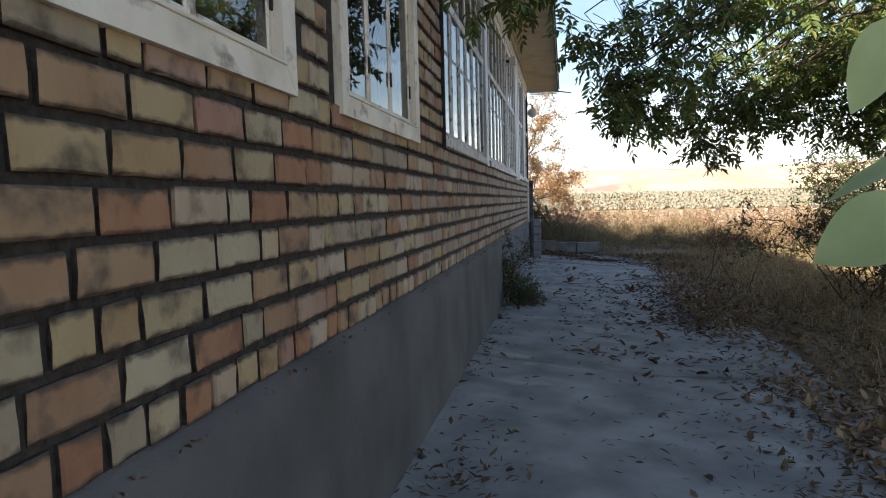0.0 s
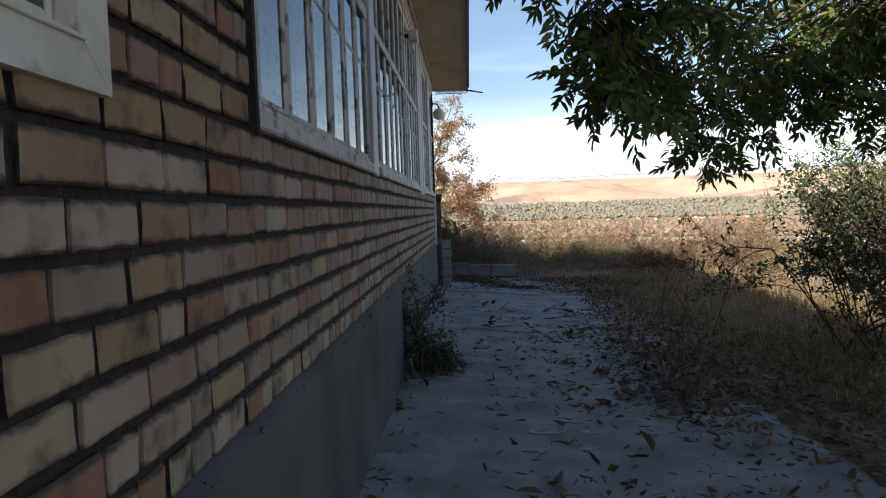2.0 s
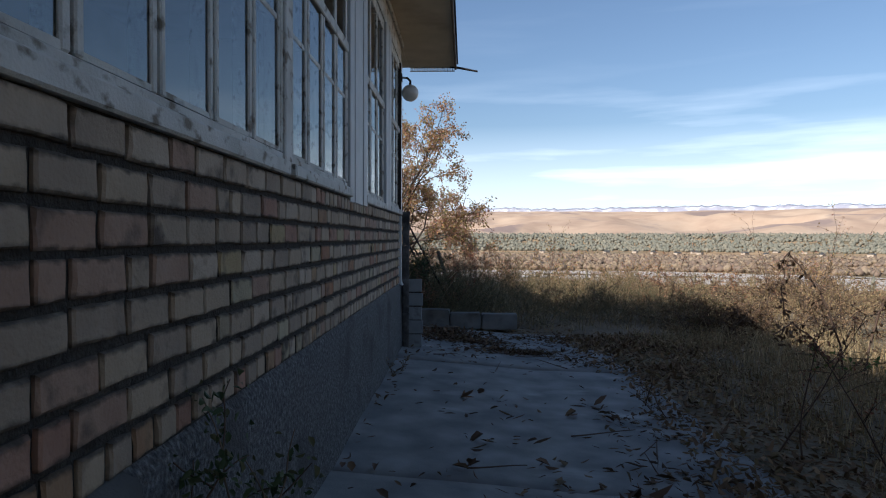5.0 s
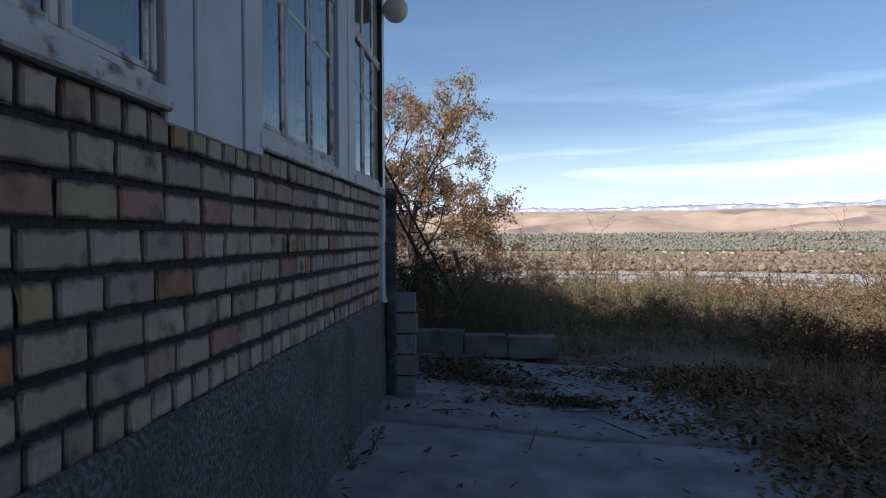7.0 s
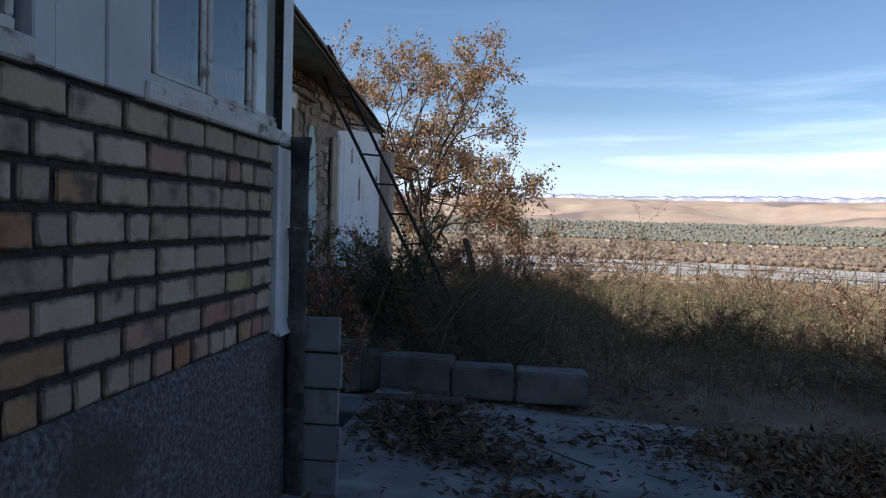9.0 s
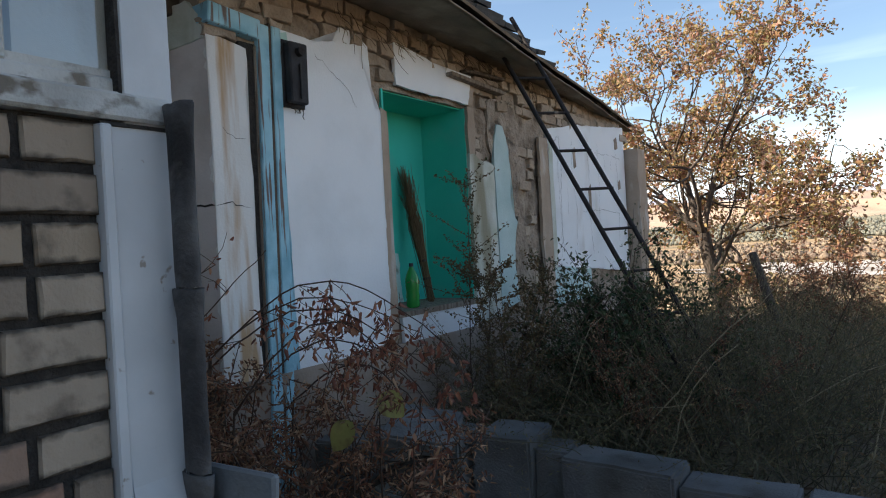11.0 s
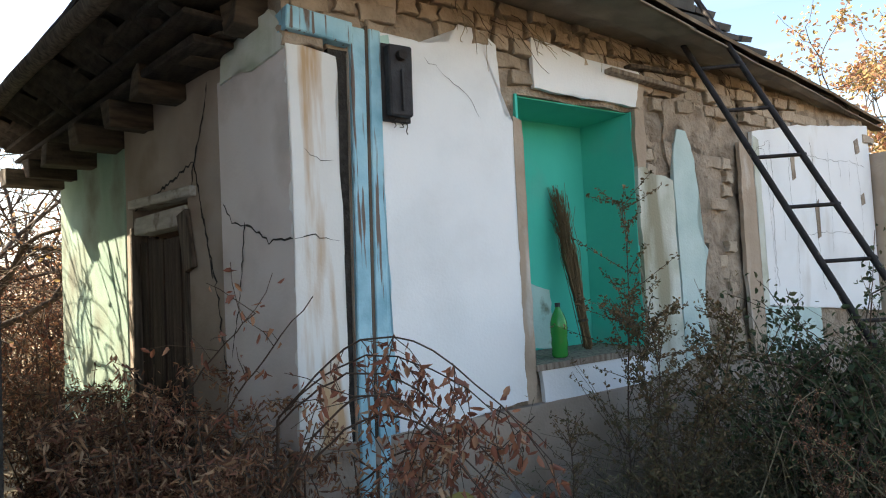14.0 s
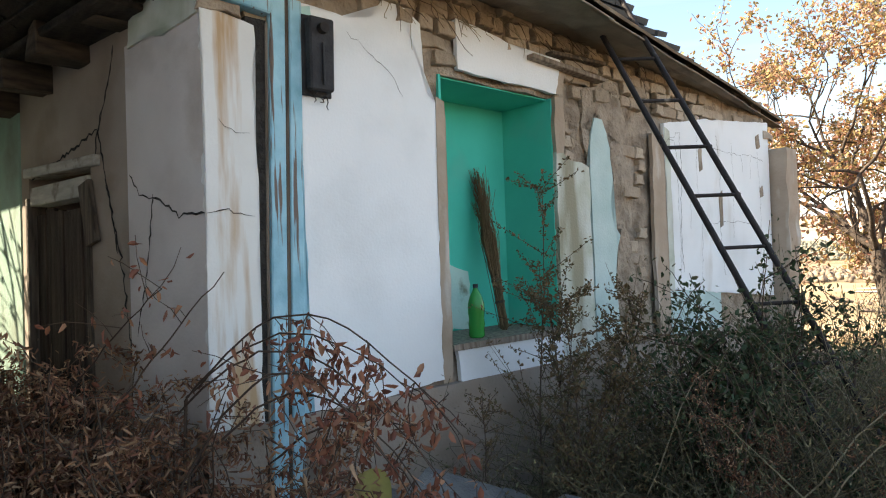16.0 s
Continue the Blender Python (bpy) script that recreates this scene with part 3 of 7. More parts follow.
def build_ground():
    radii = [0.0] + [0.35 * k for k in range(1, 60)] + [21.0 * 1.075 ** k for k in range(1, 64)] + [2040 + 40 * k for k in range(52)]
    n = 360
    V, F = [], []
    for r in radii:
        for k in range(n):
            a = 2 * math.pi * k / n
            x, y = 1 + r * math.cos(a), 12 + r * math.sin(a)
            V.append((x, y, ground_z(x, y)))
    for i in range(len(radii) - 1):
        for k in range(n):
            k2 = (k + 1) % n
            F.append((i * n + k, i * n + k2, (i + 1) * n + k2, (i + 1) * n + k))
    me = mesh_np("ground", V, F)
    me.materials.append(SOIL)
    me.materials.append(FIELD)
    me.materials.append(HILL)
    cuts = np.array([0] * (n * sum(1 for r in radii[1:] if r < 24)) + [1] * (n * sum(1 for r in radii[1:] if 24 <= r < 2420)), dtype=np.int32)
    idx = np.concatenate([cuts, np.full(len(F) - len(cuts), 2, dtype=np.int32)])
    me.polygons.foreach_set("material_index", idx)
    me.polygons.foreach_set("use_smooth", np.ones(len(F), dtype=bool))
    return tagged(new("ground", me), "dry weedy soil falling to a wide brown valley and tan hills", "ground", kind="structure")


FIELD = mat("autumn_valley_fields", [(0.224, 0.150, 0.081), (0.336, 0.225, 0.123), (0.426, 0.300, 0.180)], 0.012, 0.95, 0, stain=(0.179, 0.140, 0.081), stain_scale=0.006,
            stain_at=(0.48, 0.6), stain_stretch=(0.4, 1.6, 1))
build_ground()


def far_peaks():
    rng = np.random.default_rng(3)
    a = np.linspace(0, 2 * math.pi, 1441)[:-1]
    top = np.array([222 + 15 * noise.noise((float(t) * 6, 0, 8)) + 14 * noise.noise((float(t) * 31, 1, 8)) + 9 * noise.noise((float(t) * 90, 2, 8)) + 3 * rng.normal() for t in a])
    V = np.concatenate([np.stack([4520 * np.cos(a), 4520 * np.sin(a), np.full(1440, 60.0)], axis=1),
                        np.stack([4640 * np.cos(a), 4640 * np.sin(a), top * 0.9], axis=1), np.stack([4780 * np.cos(a), 4780 * np.sin(a), top], axis=1),
                        np.stack([4900 * np.cos(a), 4900 * np.sin(a), np.full(1440, 40.0)], axis=1)])
    k = np.arange(1440)
    k2 = (k + 1) % 1440
    F = np.concatenate([np.stack([i * 1440 + k, i * 1440 + k2, (i + 1) * 1440 + k2, (i + 1) * 1440 + k], axis=1) for i in range(3)])
    ob = link_mesh("backdrop", mesh_np("backdrop", V, F), SNOW)
    tagged(ob, "distant snow-capped mountain ridge under a pale sky", "mountains", kind="structure")


far_peaks()


def far_trees():
    """Belts of trees across the valley floor."""
    rng = np.random.default_rng(5)
    ang = np.arange(4) * math.pi / 2

    def belt(name, label, material, near, far, count, low, high, slim, clear, arc=(35, 115)):
        h = Heap()
        ring = np.array([(q + 4 * k, (q + 1) % 4 + 4 * k, (q + 1) % 4 + 4 * k + 4, q + 4 * k + 4) for k in range(3) for q in range(4)])
        a, r = radians(arc[0]) + rng.random(count) * radians(arc[1] - arc[0]), rng.uniform(near, far, count)
        for t, d in zip(a, r):
            px, py = 1 + d * math.cos(t), 12 + d * math.sin(t)
            if noise.noise((px * 0.005, py * 0.005, 4)) < clear:
                continue
            s, w = rng.uniform(low, high), rng.uniform(*slim)
            o = np.array([px, py, ground_z(px, py) - 0.4])
            V = np.concatenate([np.stack([np.cos(ang + k) * w * s * c, np.sin(ang + k) * w * s * c, np.full(4, s * z)], axis=1)
                                for k, (c, z) in enumerate(((0.5, 0.0), (1.0, 0.35), (0.75, 0.7), (0.14, 1.0)))])
            h.add(o + V * rng.uniform(0.85, 1.15, V.shape), ring)
        tagged(link_mesh(name, h.mesh(name), material), label, "trees", kind="stuff")

    belt("far_trees", "belt of distant grey-green trees at the foot of the hills", FARTREE, 1560, 2330, 9500, 5, 11, (0.35, 0.8), -0.5)
    belt("far_wood", "brown leafless woodland on the valley floor", FARWOOD, 660, 1230, 5200, 4, 7, (0.5, 0.9), -0.3)
    belt("far_scrub", "tan scrub on the near valley slope", FARWOOD, 230, 460, 1500, 1.2, 2.6, (0.6, 1.1), -0.1)
    belt("far_poplars", "slim leafless poplars beside the river bed", FARTREE, 400, 520, 46, 7, 13, (0.06, 0.12), -0.5, (50, 85))
    h = Heap()
    for k in range(90):
        a = radians(40 + 60 * rng.random())
        r = rng.uniform(480, 640)
        x, y = 1 + r * math.cos(a), 12 + r * math.sin(a)
        w, t = rng.uniform(20, 70), rng.uniform(5, 18)
        tx, ty = -math.sin(a), math.cos(a)
        ring = [(1, 0), (0.7, 0.7), (0, 1), (-0.7, 0.6), (-1, 0), (-0.6, -0.7), (0, -1), (0.6, -0.8)]
        q = [(x + tx * w * c + math.cos(a) * t * s, y + ty * w * c + math.sin(a) * t * s) for c, s in ring]
        q = [(u, v, ground_z(u, v) + 0.5) for u, v in q]
        h.add(q, [(0, 1, 2, 3), (0, 3, 4, 7), (4, 5, 6, 7)])
    tagged(link_mesh("gravel_flats", h.mesh("gravel_flats"), RIVERSTONE), "pale dry river gravel in the valley", "river bed", kind="stuff")
    rng = np.random.default_rng(8)
    for k in range(22):
        a, r = radians(rng.uniform(50, 95)), rng.uniform(1330, 1560)
        x, y = 1 + r * math.cos(a), 12 + r * math.sin(a)
        z = ground_z(x, y)
        w = rng.uniform(4, 7)
        hs = thing("far_house", "small pale village house far across the valley", "house", "valley houses", at=(x, y, z))
        m = pose(0, 0, 0, 0, 0, rng.uniform(0, 90))
        part("wall", box(-w, w, -5, 5, -1, 4, m), TANPLASTER, hs)
        bm = bmesh.new()
        vs = [bm.verts.new(m @ Vector(c)) for c in ((-w, -6, 4), (w, -6, 4), (w, 6, 4), (-w, 6, 4), (-w, 0, 7), (w, 0, 7))]
        for q in ((0, 1, 5, 4), (2, 3, 4, 5), (0, 4, 3), (1, 2, 5), (0, 3, 2, 1)):
            bm.faces.new([vs[i] for i in q])
        part("roof", bm, SLATE, hs)


far_trees()
# ---------------------------------------------------------------- concrete pavement
def build_pavement():
    pave = thing("pavement", "old grey concrete apron strewn with dead leaves", "pavement", kind="structure")
    joints = [-3.0, 2.6, 6.42, 11.3, 15.0, 17.76]
    for k in range(len(joints) - 1):
        y0, y1 = joints[k] + 0.012, joints[k + 1] - 0.004
        nx, ny = 30, max(8, int((y1 - y0) / 0.12))
        V, F = [], []
        for layer in (0, 1):
            for j in range(ny + 1):
                for i in range(nx + 1):
                    y = y0 + (y1 - y0) * j / ny
                    edge = 2.88 + 0.10 * noise.noise((y * 1.3, 3, 0)) + 0.05 * noise.noise((y * 6, 7, 0))
                    if y > 14.6:
                        edge -= 0.25 * (y - 14.6) * max(0, noise.noise((y * 2, 1, 4)) + 0.3)
                    x = 0.02 + (edge - 0.02) * i / nx
                    yy = y - (0.27 * x if 0 < k < 3 and j in (0, ny) and joints[k + (1 if j == ny else 0)] == 6.42 else 0)
                    z = slab_z(x) + 0.008 * noise.noise((x * 1.1, y * 1.1, 2)) - (0.004 * k if k % 2 else 0)
                    if j in (0, ny) or i == nx:
                        z -= 0.010
                    V.append((x, yy, z if layer == 0 else z - 0.14))
        w = nx + 1
        o = w * (ny + 1)
        for j in range(ny):
            for i in range(nx):
                F.append((j * w + i, j * w + i + 1, (j + 1) * w + i + 1, (j + 1) * w + i))
        for j in range(ny):
            F.append((j * w + nx, o + j * w + nx, o + (j + 1) * w + nx, (j + 1) * w + nx))
        for i in range(nx):
            F.append((i, o + i, o + i + 1, i + 1))
            F.append((ny * w + i + 1, o + ny * w + i + 1, o + ny * w + i, ny * w + i))
        link_mesh("concrete_slab", mesh_np("concrete_slab", V, F), CONCRETE, pave)
    part("kerb_strip", box(-1.0, 0.015, 17.1, 17.5, -0.1, 0.125, bevel=0.015, jag=0.01), CONCRETE, pave)


build_pavement()

# ---------------------------------------------------------------- brick house
Y0, Y1, DEEP = -2.5, 15.70, -4.5
PT, SILL, TOP = 0.935, 1.80, 3.95
G0 = 5.44  # the glazed gallery begins here
WINDOWS = [(1.57, 2.88), (3.29, 4.59)]
WZ0, WZ1 = 1.755, 3.25


def build_house_shell():
    wall = thing("wall_front", "weathered buff and red brick wall with dark recessed mortar", "wall", kind="structure")
    # core of the front wall, with the window openings through it
    part("mortar_core", box(-0.34, -0.004, Y0, Y1, PT, SILL), MORTAR, wall)
    spans = [Y0, WINDOWS[0][0] + 0.05, WINDOWS[0][1] - 0.05, WINDOWS[1][0] + 0.05, WINDOWS[1][1] - 0.05, G0]
    for a, b in ((0, 1), (2, 3), (4, 5)):
        part("mortar_core", box(-0.34, -0.004, spans[a], spans[b], SILL, TOP), MORTAR, wall)
    for a, b in WINDOWS:
        part("mortar_core", box(-0.34, -0.004, a + 0.05, b - 0.05, WZ1 - 0.05, TOP), MORTAR, wall)
    # rendered plinth: a proud older stretch, then a flush one
    for name, y0, y1, x in (("plinth", Y0, 9.0, 0.045), ("plinth", 9.0, Y1, 0.018)):
        n = int((y1 - y0) / 0.15)
        V, F = [], []
        prof = [(-0.012, PT + 0.012), (x - 0.012, PT - 0.012), (x, PT - 0.035), (x + 0.006, 0.55), (x + 0.012, 0.12), (x + 0.02, -0.15)]
        for k in range(n + 1):
            y = y0 + (y1 - y0) * k / n
            for i, (px, pz) in enumerate(prof):
                wob = 0.010 * noise.noise((y * 2.3, pz * 3, 1)) + 0.006 * noise.noise((y * 9, pz * 9, 4))
                V.append((px + (wob if i else 0), y, pz + (0.012 * noise.noise((y * 4, 2, 2)) if i in (1, 2) else 0)))
        w = len(prof)
        for k in range(n):
            for i in range(w - 1):
                F.append((k * w + i, k * w + i + 1, (k + 1) * w + i + 1, (k + 1) * w + i))
        e = len(V)
        V += [(-0.33, yy, zz) for yy in (y0, y1) for zz in (PT, -0.15)]
        for base, q in ((n * w, e + 2),):
            for i in range(w - 1):
                F.append((base + i, base + i + 1, q + 1, q))
        me = mesh_np(name, V, F)
        me.polygons.foreach_set("use_smooth", np.ones(len(F), dtype=bool))
        link_mesh(name, me, PLINTH if y0 < 5 else ROUGHCAST, wall, "smooth dark cement-rendered plinth" if y0 < 5 else "rough-cast grey cement plinth")
    part("footing", box(-0.34, -0.012, Y0, Y1, -0.2, PT), PLINTH, wall)
    # the other walls close the house
    end = thing("wall_end", "end wall of the brick house, coloured white to bounce light", "wall", kind="structure")
    # colour unknown; white is chosen to bounce light into the gap between the houses
    part("wall_face", box(DEEP, -0.015, Y1 - 0.34, Y1 - 0.002, -0.2, TOP), WHITEWASH, end)
    tagged(part("wall_back", box(DEEP, DEEP + 0.34, Y0, Y1 - 0.342, -0.2, TOP), BLOCK, None), "rough grey rendered back wall", "wall", kind="structure")
    tagged(part("wall_near", box(DEEP + 0.342, -0.342, Y0, Y0 + 0.34, -0.2, TOP), BLOCK, None), "rough grey rendered near wall", "wall", kind="structure")
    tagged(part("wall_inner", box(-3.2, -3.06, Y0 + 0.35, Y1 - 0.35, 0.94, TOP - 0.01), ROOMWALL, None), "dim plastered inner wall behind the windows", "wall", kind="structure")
    tagged(part("floor", box(DEEP + 0.35, -0.345, Y0 + 0.35, Y1 - 0.35, 0.8, 0.93), DARKWOOD, None), "dark boarded floor inside the house", "floor", kind="structure")
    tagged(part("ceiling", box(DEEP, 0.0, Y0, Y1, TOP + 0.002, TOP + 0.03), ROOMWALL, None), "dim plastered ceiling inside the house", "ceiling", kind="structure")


build_house_shell()


def build_roof():
    roof = thing("roof", "low tin roof with deep cream-painted eaves", "roof", kind="structure")
    x0, x1, y0, y1, z = DEEP - 0.06, 0.67, Y0 - 0.6, 16.87, 3.985
    bm = bmesh.new()
    add_box(bm, 0.004, x1, y0, y1, z, z + 0.025)
    part("soffit", bm, SOFFIT, roof, "flat cream-painted soffit boards")
    part("soffit", box(x0, DEEP, y0, y1, z, z + 0.025), SOFFIT, roof)
    part("soffit", box(DEEP + 0.002, 0.002, Y1, y1, z, z + 0.025), SOFFIT, roof)
    bm = bmesh.new()
    ridge = (x0 + x1) / 2
    rows = []
    for y in np.linspace(y0 - 0.03, y1 + 0.03, 60):
        rows.append([bm.verts.new((x, y, zz)) for x, zz in ((x1 + 0.05, z + 0.05), (ridge, 5.35), (x0 - 0.05, z + 0.05))])
    for a, b in zip(rows, rows[1:]):
        for i in range(2):
            bm.faces.new((a[i], a[i + 1], b[i + 1], b[i]))
    bmesh.ops.solidify(bm, geom=bm.faces[:], thickness=0.02)
    part("roof_sheet", bm, TIN, roof, "dark tin roof sheet")
    part("fascia", box(x1, x1 + 0.028, y0, y1, z - 0.035, z + 0.075, bevel=0.004), TIN, roof, "dark tin edge strip")
    bm = bmesh.new()
    vs = [bm.verts.new(c) for c in ((x0, y1, z + 0.026), (x1, y1, z + 0.026), (ridge, y1, 5.31))]
    bm.faces.new(vs)
    part("gable", bm, SOFFIT, roof)
    # cut-out trim that hangs from the end of the eaves
    bm = bmesh.new()
    add_box(bm, 0.02, x1, y1 - 0.012, y1 - 0.004, z - 0.012, z)
    add_box(bm, 0.02, x1, y1 - 0.012, y1 - 0.004, z - 0.062, z - 0.05)
    for k in range(27):
        x = 0.03 + k * 0.024
        add_box(bm, x, x + 0.012, y1 - 0.011, y1 - 0.005, z - 0.05, z - 0.012)
    part("lattice_trim", bm, PAINT, roof, "pierced white trim strip")
    h = Heap()
    h.tube([(0.60, y1 - 0.03, z + 0.01), (0.82, y1 - 0.02, z - 0.03), (1.0, y1, z - 0.06)], 0.018, 0.014, 6)
    link_mesh("gutter_hook", h.mesh("gutter_hook"), IRON, roof, "bare iron gutter hook")


build_roof()


def rail(bm, y0, y1, z0, z1, x0=-0.06, x1=-0.005, bevel=0.005):
    add_box(bm, x0, x1, y0, y1, z0, z1, bevel=bevel, jag=0.0015)


def pane(parent, y0, y1, z0, z1, x=-0.014):
    t = random.uniform(-0.002, 0.002)
    me = mesh_np("pane", [(x + t, y0, z0), (x - t, y1, z0), (x - t * 0.5, y1, z1), (x + t * 0.5, y0, z1)], [(0, 1, 2, 3)])
    ob = link_mesh("pane", me, GLASS, parent)
    ob.visible_shadow = False
    return ob


def casement_window(no, y0, y1, lights):
    """A wooden window in the brick wall, with a wide mitred casing."""
    w = thing("window_%d" % no, "old white-painted wooden casement window with peeling casing", "window", kind="structure")
    c = 0.09
    bm = bmesh.new()
    xa, xb = -0.02, 0.028
    for side in (0, 1):
        ya, yb = (y0, y0 + c) if side == 0 else (y1 - c, y1)
        zi = WZ0 + c
        pts = [(ya, WZ0 if side == 0 else zi), (yb, zi if side == 0 else WZ0), (yb, WZ1), (ya, WZ1)]
        vs = [bm.verts.new((x, y, z)) for x in (xa, xb) for y, z in pts]
        for q in ((0, 1, 2, 3), (4, 5, 6, 7), (0, 1, 5, 4), (1, 2, 6, 5), (2, 3, 7, 6), (3, 0, 4, 7)):
            bm.faces.new([vs[i] for i in q])
    part("casing", bm, PAINT, w, "wide weathered white casing")
    bm = bmesh.new()
    vs = [bm.verts.new((x, y, z)) for x in (xa, xb - 0.001) for y, z in ((y0, WZ0), (y1, WZ0), (y1 - c, WZ0 + c), (y0 + c, WZ0 + c))]
    for q in ((0, 1, 2, 3), (4, 5, 6, 7), (0, 1, 5, 4), (1, 2, 6, 5), (2, 3, 7, 6), (3, 0, 4, 7)):
        bm.faces.new([vs[i] for i in q])
    part("bottom_casing", bm, PAINT, w, "wide weathered white bottom board")
    bm = bmesh.new()
    add_box(bm, xb - 0.003, xb + 0.005, y0 + c - 0.014, y1 - c + 0.014, WZ0 + c - 0.012, WZ0 + c - 0.002, bevel=0.002, jag=0.001)
    part("moulding", bm, PAINT, w)
    part("top_casing", box(xa, xb, y0, y1, WZ1, WZ1 + 0.08, bevel=0.004), PAINT, w)
    part("frame", box(-0.30, -0.021, y0 + 0.052, y0 + c + 0.01, WZ0 + 0.05, WZ1), PAINT, w)
    part("frame", box(-0.30, -0.021, y1 - c - 0.01, y1 - 0.052, WZ0 + 0.05, WZ1), PAINT, w)
    part("frame", box(-0.30, -0.021, y0 + c + 0.011, y1 - c - 0.011, WZ0 + 0.02, WZ0 + c - 0.004), PAINT, w)
    ya, yb = y0 + c, y1 - c
    cuts = [ya] + lights + [yb]
    for a, b in zip(cuts, cuts[1:]):
        s = part("sash", box(-0.07, -0.008, a + 0.002, a + 0.024, WZ0 + c + 0.002, WZ1 - 0.002, bevel=0.004, jag=0.001), PAINT, w)
        bm = bmesh.new()
        rail(bm, b - 0.024, b - 0.002, WZ0 + c + 0.002, WZ1 - 0.002, -0.07, -0.008)
        rail(bm, a + 0.025, b - 0.025, WZ0 + c + 0.002, WZ0 + c + 0.032, -0.07, -0.009)
        rail(bm, a + 0.025, b - 0.025, WZ1 - 0.05, WZ1 - 0.002, -0.07, -0.009)
        rail(bm, a + 0.025, b - 0.025, 2.62, 2.655, -0.06, -0.012)
        part("sash", bm, PAINT, w)
        pane(w, a + 0.021, b - 0.021, WZ0 + c + 0.028, 2.625)
        pane(w, a + 0.021, b - 0.021, 2.65, WZ1 - 0.045)
        for z in (1.99, 2.95):
            part("hinge", box(-0.009, 0.0, b - 0.012, b + 0.006, z, z + 0.07, bevel=0.002), IRON, s)


casement_window(1, WINDOWS[0][0], WINDOWS[0][1], [1.99, 2.37])
casement_window(2, WINDOWS[1][0], WINDOWS[1][1], [3.75, 4.11])


def curtain(y0, y1, x=-0.16, z0=1.85, z1=3.6):
    V, F = [], []
    n = 60
    for k in range(n + 1):
        y = y0 + (y1 - y0) * k / n
        for z in (z0, z1):
            V.append((x + 0.022 * math.sin(k * 0.9) + 0.012 * math.sin(k * 2.3 + z), y, z))
    for k in range(n):
        F.append((2 * k, 2 * k + 2, 2 * k + 3, 2 * k + 1))
    me = mesh_np("curtain", V, F)
    me.polygons.foreach_set("use_smooth", np.ones(len(F), dtype=bool))
    tagged(link_mesh("curtain", me, CURTAIN), "thin pale curtain hanging inside the window", "curtain", "window curtains")


curtain(15.34, 15.66)
curtain(2.45, 2.73, -0.36)
curtain(1.6, 1.9, -0.36)
curtain(12.85, 13.1)


def build_gallery():
    """The long glazed gallery: posts, sills, mullions, two rows of lights and boarded stretches."""
    fr = thing("trim", "weathered white wooden frame of a long glazed gallery", "window frame", kind="structure")
    zb, zt, z_m, z_tr = 1.90, 3.62, 2.50, 2.82
    # heads and the frieze
    part("frieze", box(-0.10, 0.012, G0, Y1, 3.72, 3.984, bevel=0.004), GALLERYPAINT, fr)
    part("cornice", box(0.0125, 0.045, G0, Y1 + 0.02, 3.93, 3.984, bevel=0.006), GALLERYPAINT, fr)
    bays = [(3, 5.47, 7.81, [5.86, 6.25, 6.63, 7.02, 7.405]), (4, 8.06, 10.40, [8.42, 8.82, 9.21, 9.60, 9.99]), (5, 10.52, 12.03, [10.87, 11.25, 11.63]),
            (6, 12.80, 14.04, [13.15, 13.56]), (7, 14.55, 15.66, [14.92, 15.305])]
    for no, y0, y1, cuts in bays:
        w = thing("window_%d" % no, "tall many-paned wooden gallery window reflecting the sky", "window", kind="structure")
        part("sill", box(-0.12, 0.032, y0 - (0.05 if no in (3, 6, 7) else 0.0) + (0.07 if no == 4 else 0), y1 + 0.03, SILL, SILL + 0.065, bevel=0.008, jag=0.003), GALLERYPAINT, w, "worn white sill board")
        bm = bmesh.new()
        rail(bm, y0, y1, SILL + 0.066, zb, -0.09, 0.0)
        rail(bm, y0, y1, zt, 3.719, -0.09, 0.0)
        part("bottom_rail", bm, GALLERYPAINT, w)
        part("transom", box(-0.09, 0.006, y0, y1, z_tr, z_tr + 0.07, bevel=0.006, jag=0.001), GALLERYPAINT, w)
        edges = [y0] + cuts + [y1]
        for k, c in enumerate(edges):
            half = 0.038 if 0 < k < len(edges) - 1 else 0.03
            c2 = c + (half if k == 0 else -half if k == len(edges) - 1 else 0)
            bm = bmesh.new()
            rail(bm, c2 - half, c2 - 0.006, zb + 0.001, z_tr - 0.001, -0.075, -0.004)
            rail(bm, c2 + 0.006, c2 + half, zb + 0.001, z_tr - 0.001, -0.078, -0.001)
            add_box(bm, -0.075, -0.02, c2 - 0.006, c2 + 0.006, zb + 0.001, z_tr - 0.001)
            part("mullion", bm, GALLERYPAINT, w)
            part("mullion", box(-0.07, -0.004, c2 - half * 0.7, c2 + half * 0.7, z_tr + 0.071, zt - 0.001, bevel=0.005), GALLERYPAINT, w)
        for a, b in zip(edges, edges[1:]):
            lo, hi = a + (0.06 if a == y0 else 0.038), b - (0.06 if b == y1 else 0.038)
            part("glazing_bar", box(-0.06, -0.01, lo, hi, z_m - 0.014, z_m + 0.014, bevel=0.004), GALLERYPAINT, w)
            pane(w, lo - 0.004, hi + 0.004, zb - 0.004, z_m - 0.01)
            pane(w, lo - 0.004, hi + 0.004, z_m + 0.01, z_tr + 0.004)
            part("beading", box(-0.03, -0.006, lo, hi, zb + 0.002, zb + 0.02, jag=0.002), GALLERYPAINT, w)
            pane(w, lo - 0.01, hi + 0.01, z_tr + 0.06, zt + 0.004)
    # posts and boarded stretches
    part("post", box(-0.12, 0.016, 5.40, 5.468, SILL + 0.066, 3.719, bevel=0.006), GALLERYPAINT, fr)
